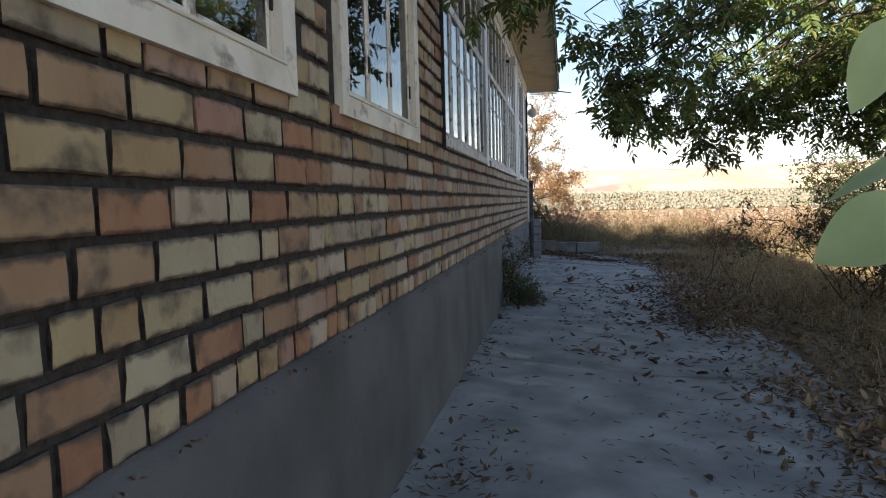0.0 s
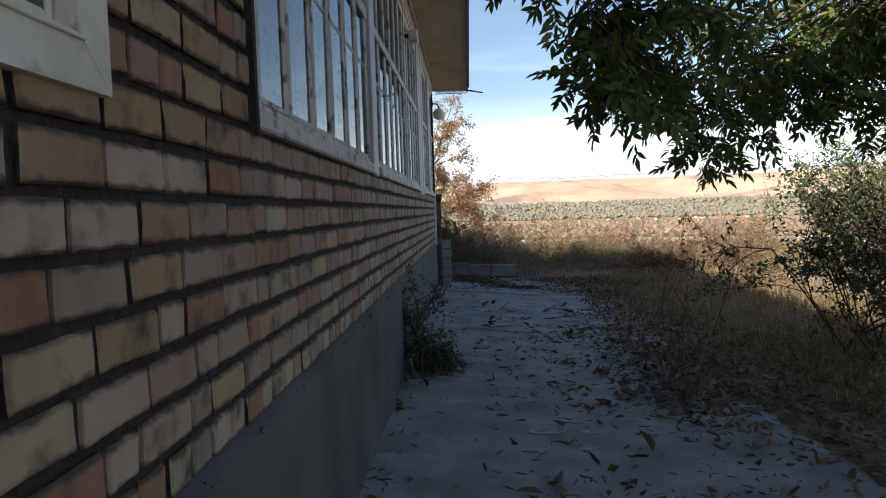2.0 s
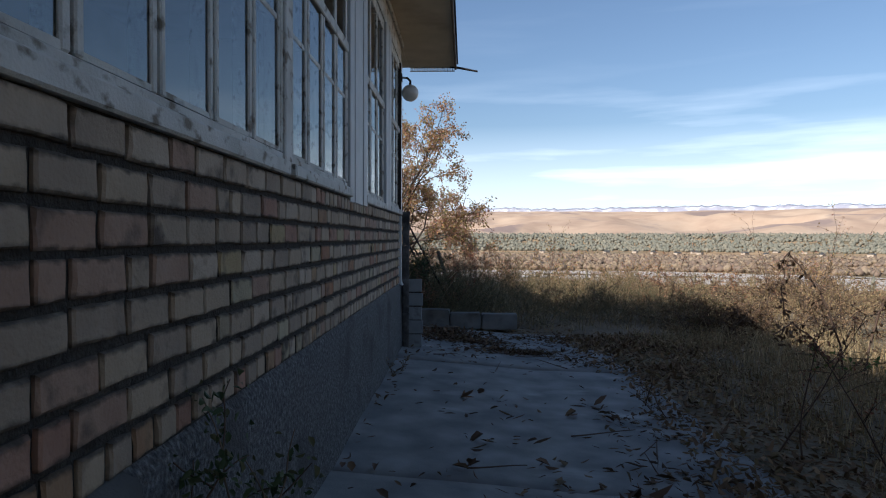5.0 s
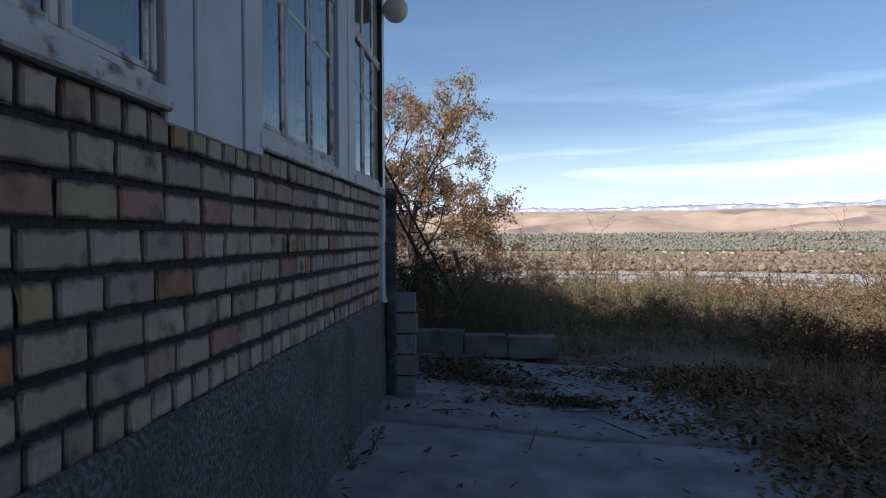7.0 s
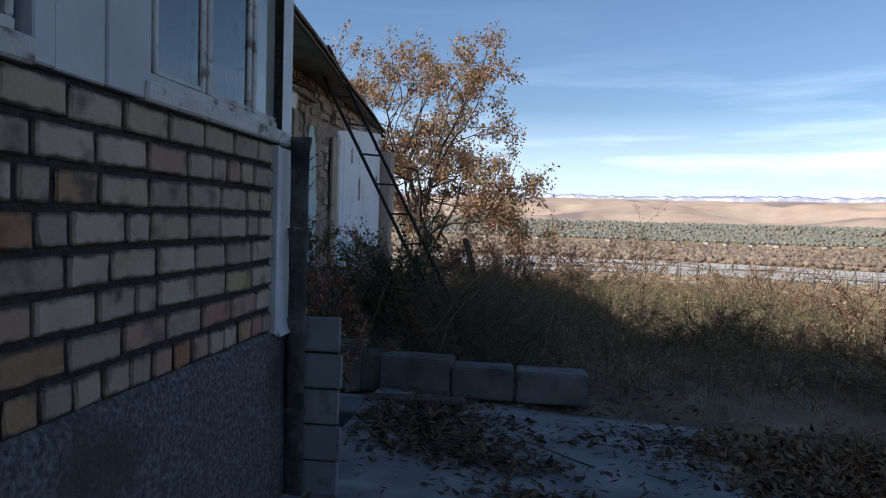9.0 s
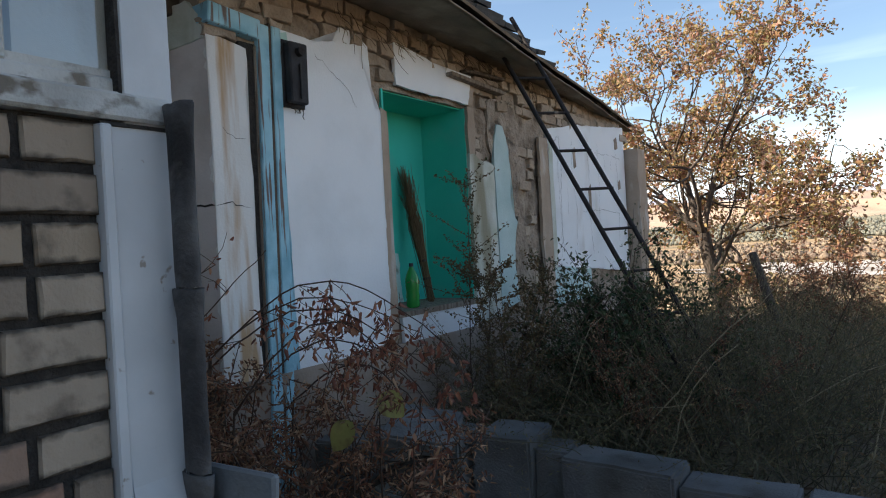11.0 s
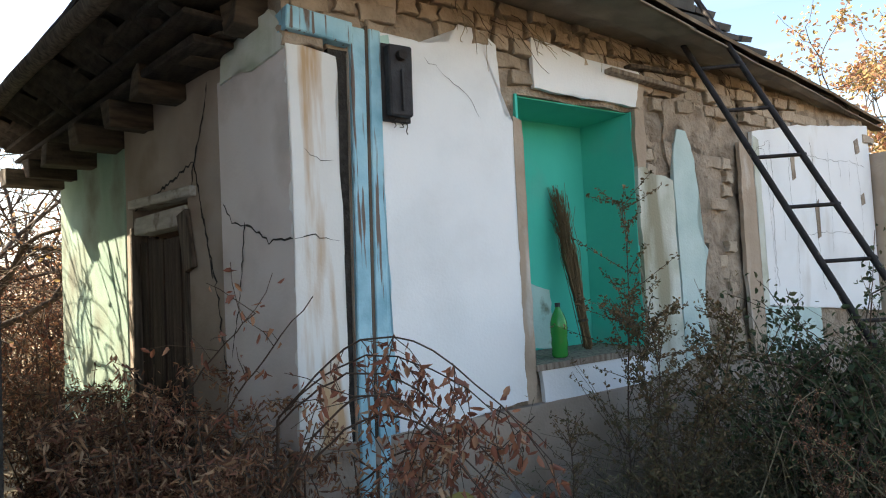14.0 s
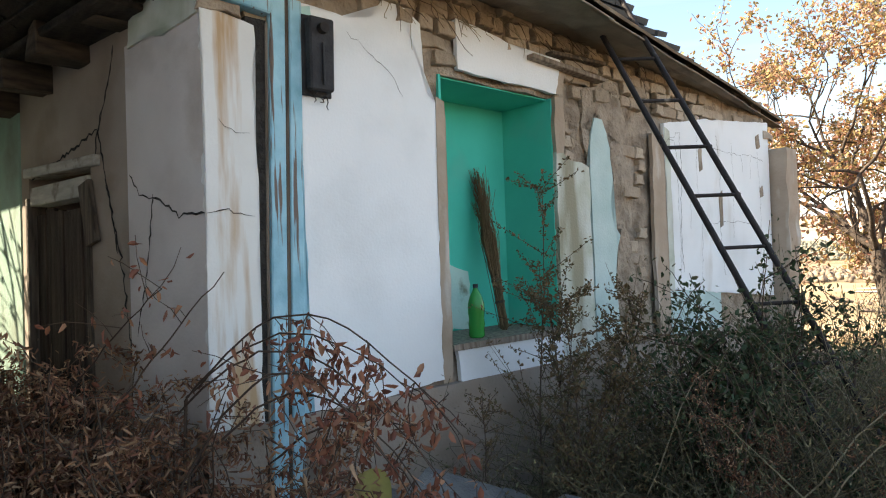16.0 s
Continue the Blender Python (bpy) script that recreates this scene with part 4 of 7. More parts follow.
    part("post", box(-0.12, 0.022, 7.83, 8.055, SILL - 0.01, 3.719, bevel=0.008), BOARD, fr)
    part("post", box(-0.12, 0.012, 10.405, 10.515, SILL + 0.066, 3.719, bevel=0.006), GALLERYPAINT, fr)
    part("dark_edge", box(-0.05, 0.03, 5.372, 5.398, SILL - 0.02, 3.93), MORTAR, fr, "dark gap-filling strip beside the bricks")
    for a, b, dx in ((12.045, 12.215, 0.004), (12.218, 12.40, 0.010), (12.403, 12.605, 0.003), (12.608, 12.79, 0.012), (14.065, 14.135, 0.012), (14.14, 14.33, 0.004), (14.333, 14.535, 0.009)):
        part("board", box(-0.03, dx + 0.012, a, b, SILL - 0.032 + (0.04 if a > 14 else 0), 3.719, bevel=0.005, jag=0.001), BOARD, fr, "grey painted upright board")
    part("corner_board", box(-0.2, 0.022, 15.565, 15.692, SILL - 0.004, 3.719, bevel=0.006), SHEET, fr, "wide painted corner board")
    # tin corner trim with a curled foot
    bm = bmesh.new()
    rows = [[bm.verts.new(c) for c in ((x - 0.024, 15.534, z), (x, 15.536, z), (x + 0.001, 15.62, z + 0.002), (x, 15.688, z), (x - 0.024, 15.690, z))]
            for z, x in ((SILL - 0.014, 0.020), (1.5, 0.022), (1.2, 0.020), (1.05, 0.022), (0.98, 0.027), (0.94, 0.036), (0.915, 0.048))]
    for a, b in zip(rows, rows[1:]):
        for i in range(4):
            bm.faces.new((a[i], b[i], b[i + 1], a[i + 1]))
    for r in (rows[0], rows[-1]):
        bm.faces.new(r)
    part("corner_sheet", bm, SHEET, fr, "painted tin corner sheet with a bent foot")
    part("corner_lip", box(-0.02, 0.034, 15.505, 15.532, 0.93, SILL - 0.01, bevel=0.004, jag=0.002), SHEET, fr)
    # solid dark strips paint the shade inside the corner board's seams
    part("seam", box(-0.02, 0.0245, 15.556, 15.5645, SILL + 0.002, 3.70), MORTAR, fr, "dark strip painted as the shaded seam beside the corner board")
    part("seam", box(-0.02, 0.0255, 15.51, 15.692, SILL - 0.0125, SILL - 0.0045), MORTAR, fr)
    # dark block painted as the shade in the gap under the sill beside the post
    part("dark_gap", box(-0.05, 0.012, 8.056, 8.128, SILL - 0.01, SILL + 0.064), DARKWOOD, fr)


build_gallery()


def globe_lamp(x, y, z, r, label):
    lamp = thing("wall_lamp", label, "lamp", at=(0, 0, 0))
    bm = bmesh.new()
    bmesh.ops.create_uvsphere(bm, u_segments=24, v_segments=14, radius=r, matrix=Matrix.Translation((x, y, z)))
    for f in bm.faces:
        f.smooth = True
    part("globe", bm, LAMPGLASS, lamp, "dusty opal glass globe")
    h = Heap()
    h.tube([(0.02, y, z + r + 0.09), (x * 0.7, y, z + r + 0.085), (x, y, z + r + 0.05), (x, y, z + r - 0.01)], 0.012, 0.018, 8)
    link_mesh("bracket", h.mesh("bracket"), IRON, lamp)
    part("back_plate", box(0.012, 0.03, y - 0.04, y + 0.04, z + r + 0.04, z + r + 0.14, bevel=0.004), IRON, lamp)


globe_lamp(0.13, 15.63, 3.34, 0.105, "dusty globe lamp on an iron bracket at the house corner")


def square_lamp():
    lamp = thing("wall_lamp", "small square dusty lamp on the gallery head", "lamp")
    part("shade", box(0.06, 0.16, 10.41, 10.51, 3.34, 3.47, bevel=0.015), LAMPGLASS, lamp, "square opal shade")
    part("bracket", box(0.014, 0.06, 10.44, 10.48, 3.39, 3.43, bevel=0.004), IRON, lamp)


square_lamp()


# ---------------------------------------------------------------- blocks at the corner and across the yard
def block(name, x0, x1, y0, y1, z0, z1, turn=0.0, parent=None, label="", tilt=0.0, material=None):
    cx, cy = (x0 + x1) / 2, (y0 + y1) / 2
    m = pose(cx, cy, z0, tilt, tilt * 0.6, turn)
    bm = box(-(x1 - x0) / 2, (x1 - x0) / 2, -(y1 - y0) / 2, (y1 - y0) / 2, 0, z1 - z0, m)
    bmesh.ops.bevel(bm, geom=bm.edges[:], offset=0.014, segments=2, affect="EDGES")
    bmesh.ops.subdivide_edges(bm, edges=[e for e in bm.edges if e.calc_length() > 0.15], cuts=3, use_grid_fill=True)
    for v in bm.verts:
        v.co += Vector([0.007 * noise.noise(v.co * 9 + Vector((k * 7, 0, 0))) for k in range(3)])
    ob = part(name, bm, material or BLOCK, parent)
    if label:
        tagged(ob, label, "block")
    return ob


cladding = thing("corner_cladding", "overlapping grey cement boards at the house corner", "cladding")
for k in range(5):
    z = 0.10 + 0.178 * k
    m = pose(0, 15.702, z, -4, 0, random.uniform(-0.8, 0.8))
    part("cement_board", box(-0.02, 0.277 + 0.014 * (k % 2), 0.0, 0.022, 0.008, 0.174, m, bevel=0.007, jag=0.003), CLADDING, cladding)
# a solid dark sheet stands in for the shade in the gaps
part("backing", box(-0.01, 0.262, 15.7255, 15.729, 0.08, 0.95), MORTAR, cladding, "dark sheet painted as the shade behind the boards")


def corner_pipe():
    """A tarred pipe of flared lengths that stands against the house corner."""
    pp = thing("stove_pipe", "flattened tarred black pipe of flared lengths at the house corner", "pipe")
    rng = np.random.default_rng(14)
    for k in range(4):
        z0, n = 0.12 + 0.432 * k, 20
        bm = bmesh.new()
        rows = []
        for z, r in ((0.0, 0.066), (0.04, 0.069), (0.2, 0.067), (0.36, 0.070), (0.405, 0.080), (0.428, 0.084), (0.430, 0.070), (0.38, 0.060)):
            rows.append([bm.verts.new((0.070 + 0.002 * k + (r + rng.normal() * 0.0015) * 0.66 * math.cos(a), 15.668 + (r + rng.normal() * 0.0012) * 0.26 * math.sin(a), z0 + z + rng.normal() * 0.002)) for a in np.linspace(0, 2 * math.pi, n, endpoint=False)])
        for a, b in zip(rows, rows[1:]):
            for i in range(n):
                bm.faces.new((a[i], a[(i + 1) % n], b[(i + 1) % n], b[i]))
        for f in bm.faces:
            f.smooth = True
        part("pipe_length", bm, TARPAPER, pp)


corner_pipe()

for x0, x1, y0, y1, z0, z1, turn, label in (
        (0.0, 0.58, 17.78, 18.05, 0.04, 0.36, -3, "grey cinder block at the start of a low row"), (0.585, 1.075, 17.80, 18.06, 0.05, 0.305, 1, "grey cinder block in a low row"),
        (1.10, 1.665, 17.83, 18.09, 0.04, 0.29, 0.5, "grey cinder block at the end of a low row"), (-0.20, 0.0, 17.85, 18.1, 0.05, 0.36, 10, "small cinder block half behind a larger one"),
        (-0.52, -0.18, 17.75, 18.12, 0.05, 0.43, 6, "tall cinder block among dry weeds"), (-0.82, -0.54, 17.7, 18.0, 0.04, 0.42, -5, "cinder block beside rubble under a bush")):
    block("cinder_block", x0, x1, y0, y1, z0, z1, turn, None, label)
block("concrete_lump", -1.12, -0.80, 17.15, 17.5, 0.03, 0.50, 12, None, "broken upright concrete lump under the bush")
block("concrete_lump", -0.78, -0.42, 17.25, 17.6, 0.50, 0.58, 20, None, "broken slab lying tilted on a lump", tilt=14)
for x, y, ln, turn, tilt in ((-0.75, 17.3, 0.6, 35, -18), (-0.35, 17.15, 0.7, -20, 4), (0.35, 17.45, 0.75, 4, 0)):
    m = pose(x, y, 0.30 if tilt else 0.11, 0, tilt, turn)
    tagged(part("plank", box(-ln / 2, ln / 2, -0.07, 0.07, 0, 0.03, m, bevel=0.005, jag=0.004), DARKWOOD, None), "broken dark weathered plank lying on the ground", "plank", "loose planks")
leaner = Heap()
leaner.tube([(0.55, 22.4, 0.05), (0.18, 22.7, 1.2)], 0.05, 0.045, 7)
tagged(link_mesh("leaning_log", leaner.mesh("leaning_log"), BARK), "old dark log leaning among weeds", "log")

# ---------------------------------------------------------------- whitewashed mud-brick house
M2 = pose(-1.34, 16.80, 0, 0, 0, -1.72)   # x out of the long wall, y along it
ME = pose(-1.34, 16.80, 0, 0, 0, 8.2)     # -x along the end wall, -y out of it
NS0, NS1, NZ0, NZ1, LEN = 1.36, 2.34, 1.04, 2.56, 5.75


def rough_box(x0, x1, y0, y1, z0, z1, m, step=0.12, amp=0.03):
    """A crumbling clay wall piece with an uneven face."""
    bm = box(x0, x1, y0, y1, z0, z1)
    for axis, a, b in ((1, y0, y1), (2, z0, z1)):
        c = a + step
        while c < b - 0.02:
            no = Vector((0, 1, 0)) if axis == 1 else Vector((0, 0, 1))
            bmesh.ops.bisect_plane(bm, geom=bm.verts[:] + bm.edges[:] + bm.faces[:], plane_co=no * c, plane_no=no)
            c += step
    for v in bm.verts:
        if v.co.x > x1 - 0.01:
            v.co.x += -amp * 0.4 + amp * noise.noise(v.co * 3.1) + amp * 0.5 * noise.noise(v.co * 9)
        v.co = m @ v.co
    return bm


def plaster(name, corners, material, parent, m=M2, x=0.0, thick=0.03, jag=0.012, label="", seed=0.0, smooth_edges=()):
    """A sheet of plaster with ragged broken edges; corners as (along, height)."""
    out = []
    k = len(corners)
    for i in range(k):
        a, b = Vector(corners[i]), Vector(corners[(i + 1) % k])
        n = max(1, int((b - a).length / 0.035))
        no = Vector((b.y - a.y, a.x - b.x)).normalized()
        j = 0.002 if i in smooth_edges else jag
        for q in range(n):
            p = a.lerp(b, q / n)
            o = 0.75 * j * (1.6 * noise.noise((p.x * 7, p.y * 7, seed)) + 0.9 * noise.noise((p.x * 22, p.y * 22, seed + 3)))
            out.append(p + no * o)
    bm = bmesh.new()
    top = [bm.verts.new(m @ Vector((x, p.x, p.y))) for p in out]
    bot = [bm.verts.new(m @ Vector((x - thick, p.x, p.y))) for p in out]
    bm.faces.new(top)
    for i in range(len(out)):
        j = (i + 1) % len(out)
        bm.faces.new((top[i], bot[i], bot[j], top[j]))
    bmesh.ops.triangulate(bm, faces=[f for f in bm.faces if len(f.verts) > 4])
    return part(name, bm, material, parent, label)


def crack(parent, pts, m, width=0.008, x=0.002, seed=1):
    """A thin broken line in the plaster, as a dark raised ribbon."""
    rng = np.random.default_rng(seed)
    line = []
    for a, b in zip(pts, pts[1:]):
        n = max(2, int(math.dist(a, b) / 0.03))
        for q in range(n):
            f = q / n
            line.append((a[0] + (b[0] - a[0]) * f + rng.normal() * 0.006, a[1] + (b[1] - a[1]) * f + rng.normal() * 0.006))
    line.append(pts[-1])
    bm = bmesh.new()
    rows = []
    for k, (s, z) in enumerate(line):
        w = 0.6 * width * rng.uniform(0.3, 1.0) * (0.4 if k in (0, len(line) - 1) else 1)
        d = (line[min(k + 1, len(line) - 1)][0] - line[max(k - 1, 0)][0], line[min(k + 1, len(line) - 1)][1] - line[max(k - 1, 0)][1])
        ln = math.hypot(*d) or 1
        nx, nz = -d[1] / ln, d[0] / ln
        rows.append([bm.verts.new(m @ Vector((x, s + nx * w * c, z + nz * w * c))) for c in (-0.5, 0.5)])
    for a, b in zip(rows, rows[1:]):
        bm.faces.new((a[0], a[1], b[1], b[0]))
    part("crack", bm, MORTAR, parent, "dark crack in the plaster")


def build_mud_house():
    lw = thing("wall_long", "crumbling mud-brick wall with peeling whitewash and a turquoise niche", "wall", kind="structure")
    for y0, y1, z0, z1 in ((0.0, NS0, 0.80, 3.42), (NS1, 4.0, 0.80, 3.18), (4.0, LEN, 0.80, 3.0), (NS0, NS1, 0.80, NZ0), (NS0, NS1, NZ1, 3.3)):
        part("clay_core", rough_box(-0.5, -0.03, y0, y1, z0, z1, M2, 0.07, 0.045), CLAY, lw)
    part("niche_back", box(-0.56, -0.47, NS0 - 0.02, NS1 + 0.02, NZ0 - 0.02, NZ1 + 0.02, M2), TURQ, lw, "smooth turquoise niche back")
    part("niche_side", box(-0.469, -0.034, NS0 - 0.012, NS0 + 0.006, NZ0, NZ1, M2), TURQ, lw)
    part("niche_side", box(-0.469, -0.034, NS1 - 0.006, NS1 + 0.012, NZ0, NZ1, M2), TURQ, lw)
    part("niche_head", box(-0.469, -0.066, NS0 + 0.007, NS1 - 0.007, NZ1 - 0.008, NZ1 + 0.012, M2), TURQ, lw)
    part("niche_sill", box(-0.469, 0.012, NS0 + 0.007, NS1 - 0.007, NZ0 - 0.03, NZ0 + 0.006, M2, jag=0.006), BAREWOOD, lw, "rotten bare wooden sill")
    plaster("faded_patch", [(NS0 + 0.01, NZ0 + 0.01), (NS0 + 0.62, NZ0 + 0.01), (NS0 + 0.58, 1.42), (NS0 + 0.30, 1.52), (NS0 + 0.01, 1.42)], PALETURQ, lw, M2, -0.464, 0.005, 0.02)
    # foundation
    part("foundation", rough_box(-0.5, 0.02, -0.02, LEN + 0.1, -0.1, 0.83, M2, 0.2, 0.03), BROWNPLASTER, lw, "bare grey clay foundation")
    # whitewash sheets
    plaster("plaster_sheet", [(0.0, 0.82), (0.232, 0.82), (0.235, 1.2), (0.226, 1.6), (0.24, 1.9), (0.228, 2.30), (0.235, 2.58), (0.0, 2.62)], RUSTWASH, lw, seed=1, label="rust-streaked whitewash strip")
    plaster("plaster_sheet", [(0.455, 0.80), (1.29, 0.86), (1.285, 1.7), (1.29, 2.38), (1.22, 2.42), (1.215, 2.62), (1.20, 2.80), (1.10, 2.86), (0.95, 2.87), (0.88, 2.77), (0.70, 2.73), (0.47, 2.74), (0.455, 1.8)],
            WHITEWASH, lw, seed=2, label="broad cracked whitewash sheet")
    plaster("paint_patch", [(0.39, 2.30), (0.50, 2.34), (0.52, 2.73), (0.40, 2.70)], PALETURQ, lw, x=0.004, thick=0.02, seed=3)
    plaster("blue_strip", [(0.40, 0.6), (0.48, 0.6), (0.465, 1.5), (0.45, 2.3), (0.41, 2.3), (0.40, 1.4)], BLUEWOOD, lw, x=0.003, thick=0.02, seed=4, label="strip of light blue paint")
    plaster("edge_plaster", [(1.295, 0.84), (1.365, 0.86), (1.362, 1.8), (1.362, 2.40), (1.30, 2.42), (1.292, 1.7)], TANPLASTER, lw, x=-0.006, seed=5, label="bare tan plaster edge")
    plaster("plaster_sheet", [(1.47, 2.60), (2.35, 2.585), (2.42, 2.82), (2.05, 2.82), (1.46, 2.89)], WHITEWASH, lw, x=0.002, seed=6, label="whitewash over the niche")
    plaster("edge_plaster", [(2.345, 2.58), (2.43, 2.60), (2.47, 2.80), (2.425, 2.82)], TANPLASTER, lw, x=-0.004, seed=7)
    plaster("plaster_sheet", [(1.42, 0.83), (2.34, 0.82), (2.34, 1.03), (1.40, 1.03)], WHITEWASH, lw, seed=8)
    plaster("plaster_sheet", [(2.345, 0.85), (2.715, 0.85), (2.705, 1.5), (2.70, 2.12), (2.62, 2.15), (2.5, 2.16), (2.42, 2.2), (2.345, 2.2)], GREENSTAIN, lw, x=-0.004, seed=9, label="green-stained old whitewash")
    plaster("edge_plaster", [(2.345, 2.19), (2.43, 2.20), (2.445, 2.45), (2.43, 2.57), (2.345, 2.57)], TANPLASTER, lw, x=-0.002, seed=19)
    plaster("plaster_sheet", [(2.72, 0.90), (3.02, 0.95), (2.97, 1.30), (2.99, 1.50), (3.05, 1.65), (2.96, 1.75), (2.94, 1.88), (2.98, 2.05), (2.96, 2.28), (2.87, 2.48), (2.78, 2.48), (2.72, 2.30), (2.71, 2.10), (2.722, 1.5)],
            PALETEAL, lw, x=0.0, seed=10, label="island of pale teal plaster")
    plaster("mud_render", [(2.70, 2.18), (2.73, 2.36), (2.78, 2.52), (2.88, 2.52), (2.98, 2.30), (3.01, 2.05), (3.10, 2.1), (3.20, 2.45), (3.12, 2.66), (2.85, 2.72), (2.66, 2.66), (2.645, 2.4)], CLAY, lw, x=-0.012, thick=0.06, jag=0.02, seed=23, label="coarse mud render")
    plaster("mud_render", [(3.0, 0.9), (3.44, 0.9), (3.42, 1.25), (3.22, 1.35), (3.2, 1.6), (3.08, 1.7), (3.02, 1.55), (3.0, 1.3)], CLAY, lw, x=-0.008, thick=0.06, jag=0.025, seed=24)
    plaster("tan_streak", [(3.72, 1.2), (3.80, 1.2), (3.795, 1.9), (3.80, 2.5), (3.72, 2.52)], GREENSTAIN, lw, x=0.0045, thick=0.01, jag=0.012, seed=25)
    plaster("edge_plaster", [(3.54, 0.88), (3.70, 0.88), (3.70, 1.8), (3.68, 2.45), (3.52, 2.45), (3.50, 1.5)], TANPLASTER, lw, x=0.012, seed=11, label="tan plaster edge")
    plaster("plaster_sheet", [(3.71, 1.22), (5.74, 1.05), (5.74, 2.78), (4.4, 2.66), (3.72, 2.55)], WHITEWASH, lw, x=0.002, seed=12, label="cracked whitewash on the far stretch")
    plaster("plaster_sheet", [(3.74, 0.84), (4.6, 0.84), (4.6, 1.18), (3.74, 1.20)], PALETEAL, lw, x=-0.002, seed=13)
    for k, pts in enumerate(([(0.0, 1.745), (0.09, 1.76), (0.215, 1.735)], [(0.06, 2.14), (0.14, 2.09), (0.2, 2.1)], [(0.72, 2.66), (0.84, 2.58), (0.98, 2.50), (1.06, 2.38)],
                             [(3.95, 2.52), (3.97, 2.2), (3.93, 1.7), (3.95, 1.35)], [(4.25, 2.5), (4.22, 2.1), (4.3, 1.8), (4.26, 1.2)], [(4.6, 2.55), (4.66, 2.2), (4.62, 1.7), (4.68, 1.3)],
                             [(3.76, 2.43), (3.86, 2.41), (3.90, 2.3), (3.90, 1.9), (3.92, 1.6), (3.90, 1.3)], [(4.1, 2.0), (4.1, 1.7)], [(4.45, 2.42), (4.9, 2.40), (5.3, 2.42), (5.6, 2.38)], [(4.45, 1.75), (5.0, 1.78), (5.5, 1.74)], [(5.1, 2.42), (5.12, 2.25)], [(5.3, 2.4), (5.28, 2.2)], [(4.9, 2.5), (4.92, 2.1), (4.88, 1.6)], [(5.45, 2.5), (5.5, 1.9), (5.45, 1.4)], [(3.72, 2.4), (3.95, 2.5)])):
        crack(lw, pts, M2, 0.010 if k in (0, 3, 5) else 0.006, 0.006, k)
    for k, (s, z, w, h) in enumerate(((4.28, 2.2, 0.05, 0.22), (4.63, 1.72, 0.06, 0.34), (5.45, 2.50, 0.08, 0.14), (5.5, 2.02, 0.07, 0.12))):
        plaster("bare_patch", [(s, z), (s + w, z + 0.02), (s + w * 0.8, z + h), (s - w * 0.2, z + h * 0.8)], CLAY, lw, x=0.007, thick=0.006, jag=0.012, seed=20 + k)
    # end pilaster
    part("pilaster", rough_box(-0.4, 0.16, LEN + 0.02, LEN + 0.30, -0.05, 2.52, M2, 0.14, 0.03), TANPLASTER, lw, "plain tan end pilaster")
    tagged(part("wall_far", box(-3.9, -0.51, LEN - 0.4, LEN, -0.1, 3.0, M2), CLAY, None), "clay far wall of the mud-brick house", "wall", kind="structure")
    tagged(part("wall_rear", box(-4.0, -3.6, 0.3, LEN - 0.41, -0.1, 3.0, M2), CLAY, None), "clay rear wall of the mud-brick house", "wall", kind="structure")
    # end wall
    ew = thing("wall_gable", "cracked grey-pink plastered end wall turning pale green", "wall", kind="structure")
    d0, d1, dz = -1.15, -2.00, 1.97
    part("wall_face", box(-0.67, -0.51, 0.031, 0.40, -0.1, 2.62, ME), PINKPLASTER, ew)
    part("corner_pier", box(-0.675, -0.0, 0.0, 0.03, -0.1, 2.60, ME, bevel=0.006), PINKPLASTER, ew)
    part("wall_face", box(d0, -0.67, 0.035, 0.42, -0.1, 2.75, ME), BROWNPLASTER, ew)
    part("wall_face", box(d1, d0, 0.035, 0.42, dz + 0.13, 2.75, ME), BROWNPLASTER, ew)
    part("wall_face", box(-2.12, d1, 0.035, 0.42, -0.1, 2.75, ME), BROWNPLASTER, ew)
    part("wall_face", box(-3.66, -2.12, 0.03, 0.42, -0.1, 2.75, ME, bevel=0.02), GREENPLASTER, ew, "pale green plastered stretch")
    for k, pts in enumerate(([(-0.64, 1.98), (-0.55, 1.87), (-0.4, 1.84), (-0.2, 1.75), (0.0, 1.745)], [(-0.42, 1.86), (-0.5, 1.5), (-0.6, 1.2)])):
        crack(ew, [(s, z) for s, z in pts], ME @ Matrix(((0, 1, 0, 0), (-1, 0, 0, 0), (0, 0, 1, 0), (0, 0, 0, 1))), 0.020, 0.004, 40 + k)
    for k, pts in enumerate(([(-0.86, 2.66), (-0.90, 2.5), (-0.98, 2.36), (-1.05, 2.24), (-1.0, 2.1), (-0.92, 1.85), (-0.86, 1.6)], [(-1.05, 2.26), (-1.4, 2.18), (-1.95, 2.08)], [(-0.99, 2.34), (-1.07, 2.2), (-1.1, 2.08)], [(-0.98, 2.0), (-0.80, 1.5), (-0.74, 1.1)])):
        crack(ew, [(s, z) for s, z in pts], ME @ Matrix(((0, 1, 0, 0), (-1, 0, 0, 0), (0, 0, 1, 0), (0, 0, 0, 1))), 0.032, -0.031, 50 + k)
    door = thing("door_1", "old dark plank door, weathered and closed", "door", kind="structure")
    y = 0.06
    for k in range(6):
        a = d1 + 0.04 + k * 0.125
        part("plank", box(a, a + 0.119, y + 0.006 * (k % 2), y + 0.03, 0.05, dz - 0.055 - 0.05 * random.random(), ME, bevel=0.004), DOORWOOD, door)
    part("door_frame", box(d0 - 0.05, d0 - 0.002, 0.02, 0.12, 0.0, dz, ME, bevel=0.004), DARKWOOD, door)
    part("door_frame", box(d1 + 0.002, d1 + 0.04, 0.01, 0.12, 0.0, dz, ME, bevel=0.004), DARKWOOD, door)
    part("lintel", box(d1 - 0.05, d0 + 0.06, 0.0, 0.14, dz + 0.07, dz + 0.128, ME @ pose(0, 0, 0, 0, 1.5, 0), bevel=0.006), PALEWOOD, door, "pale bare wooden lintel board")
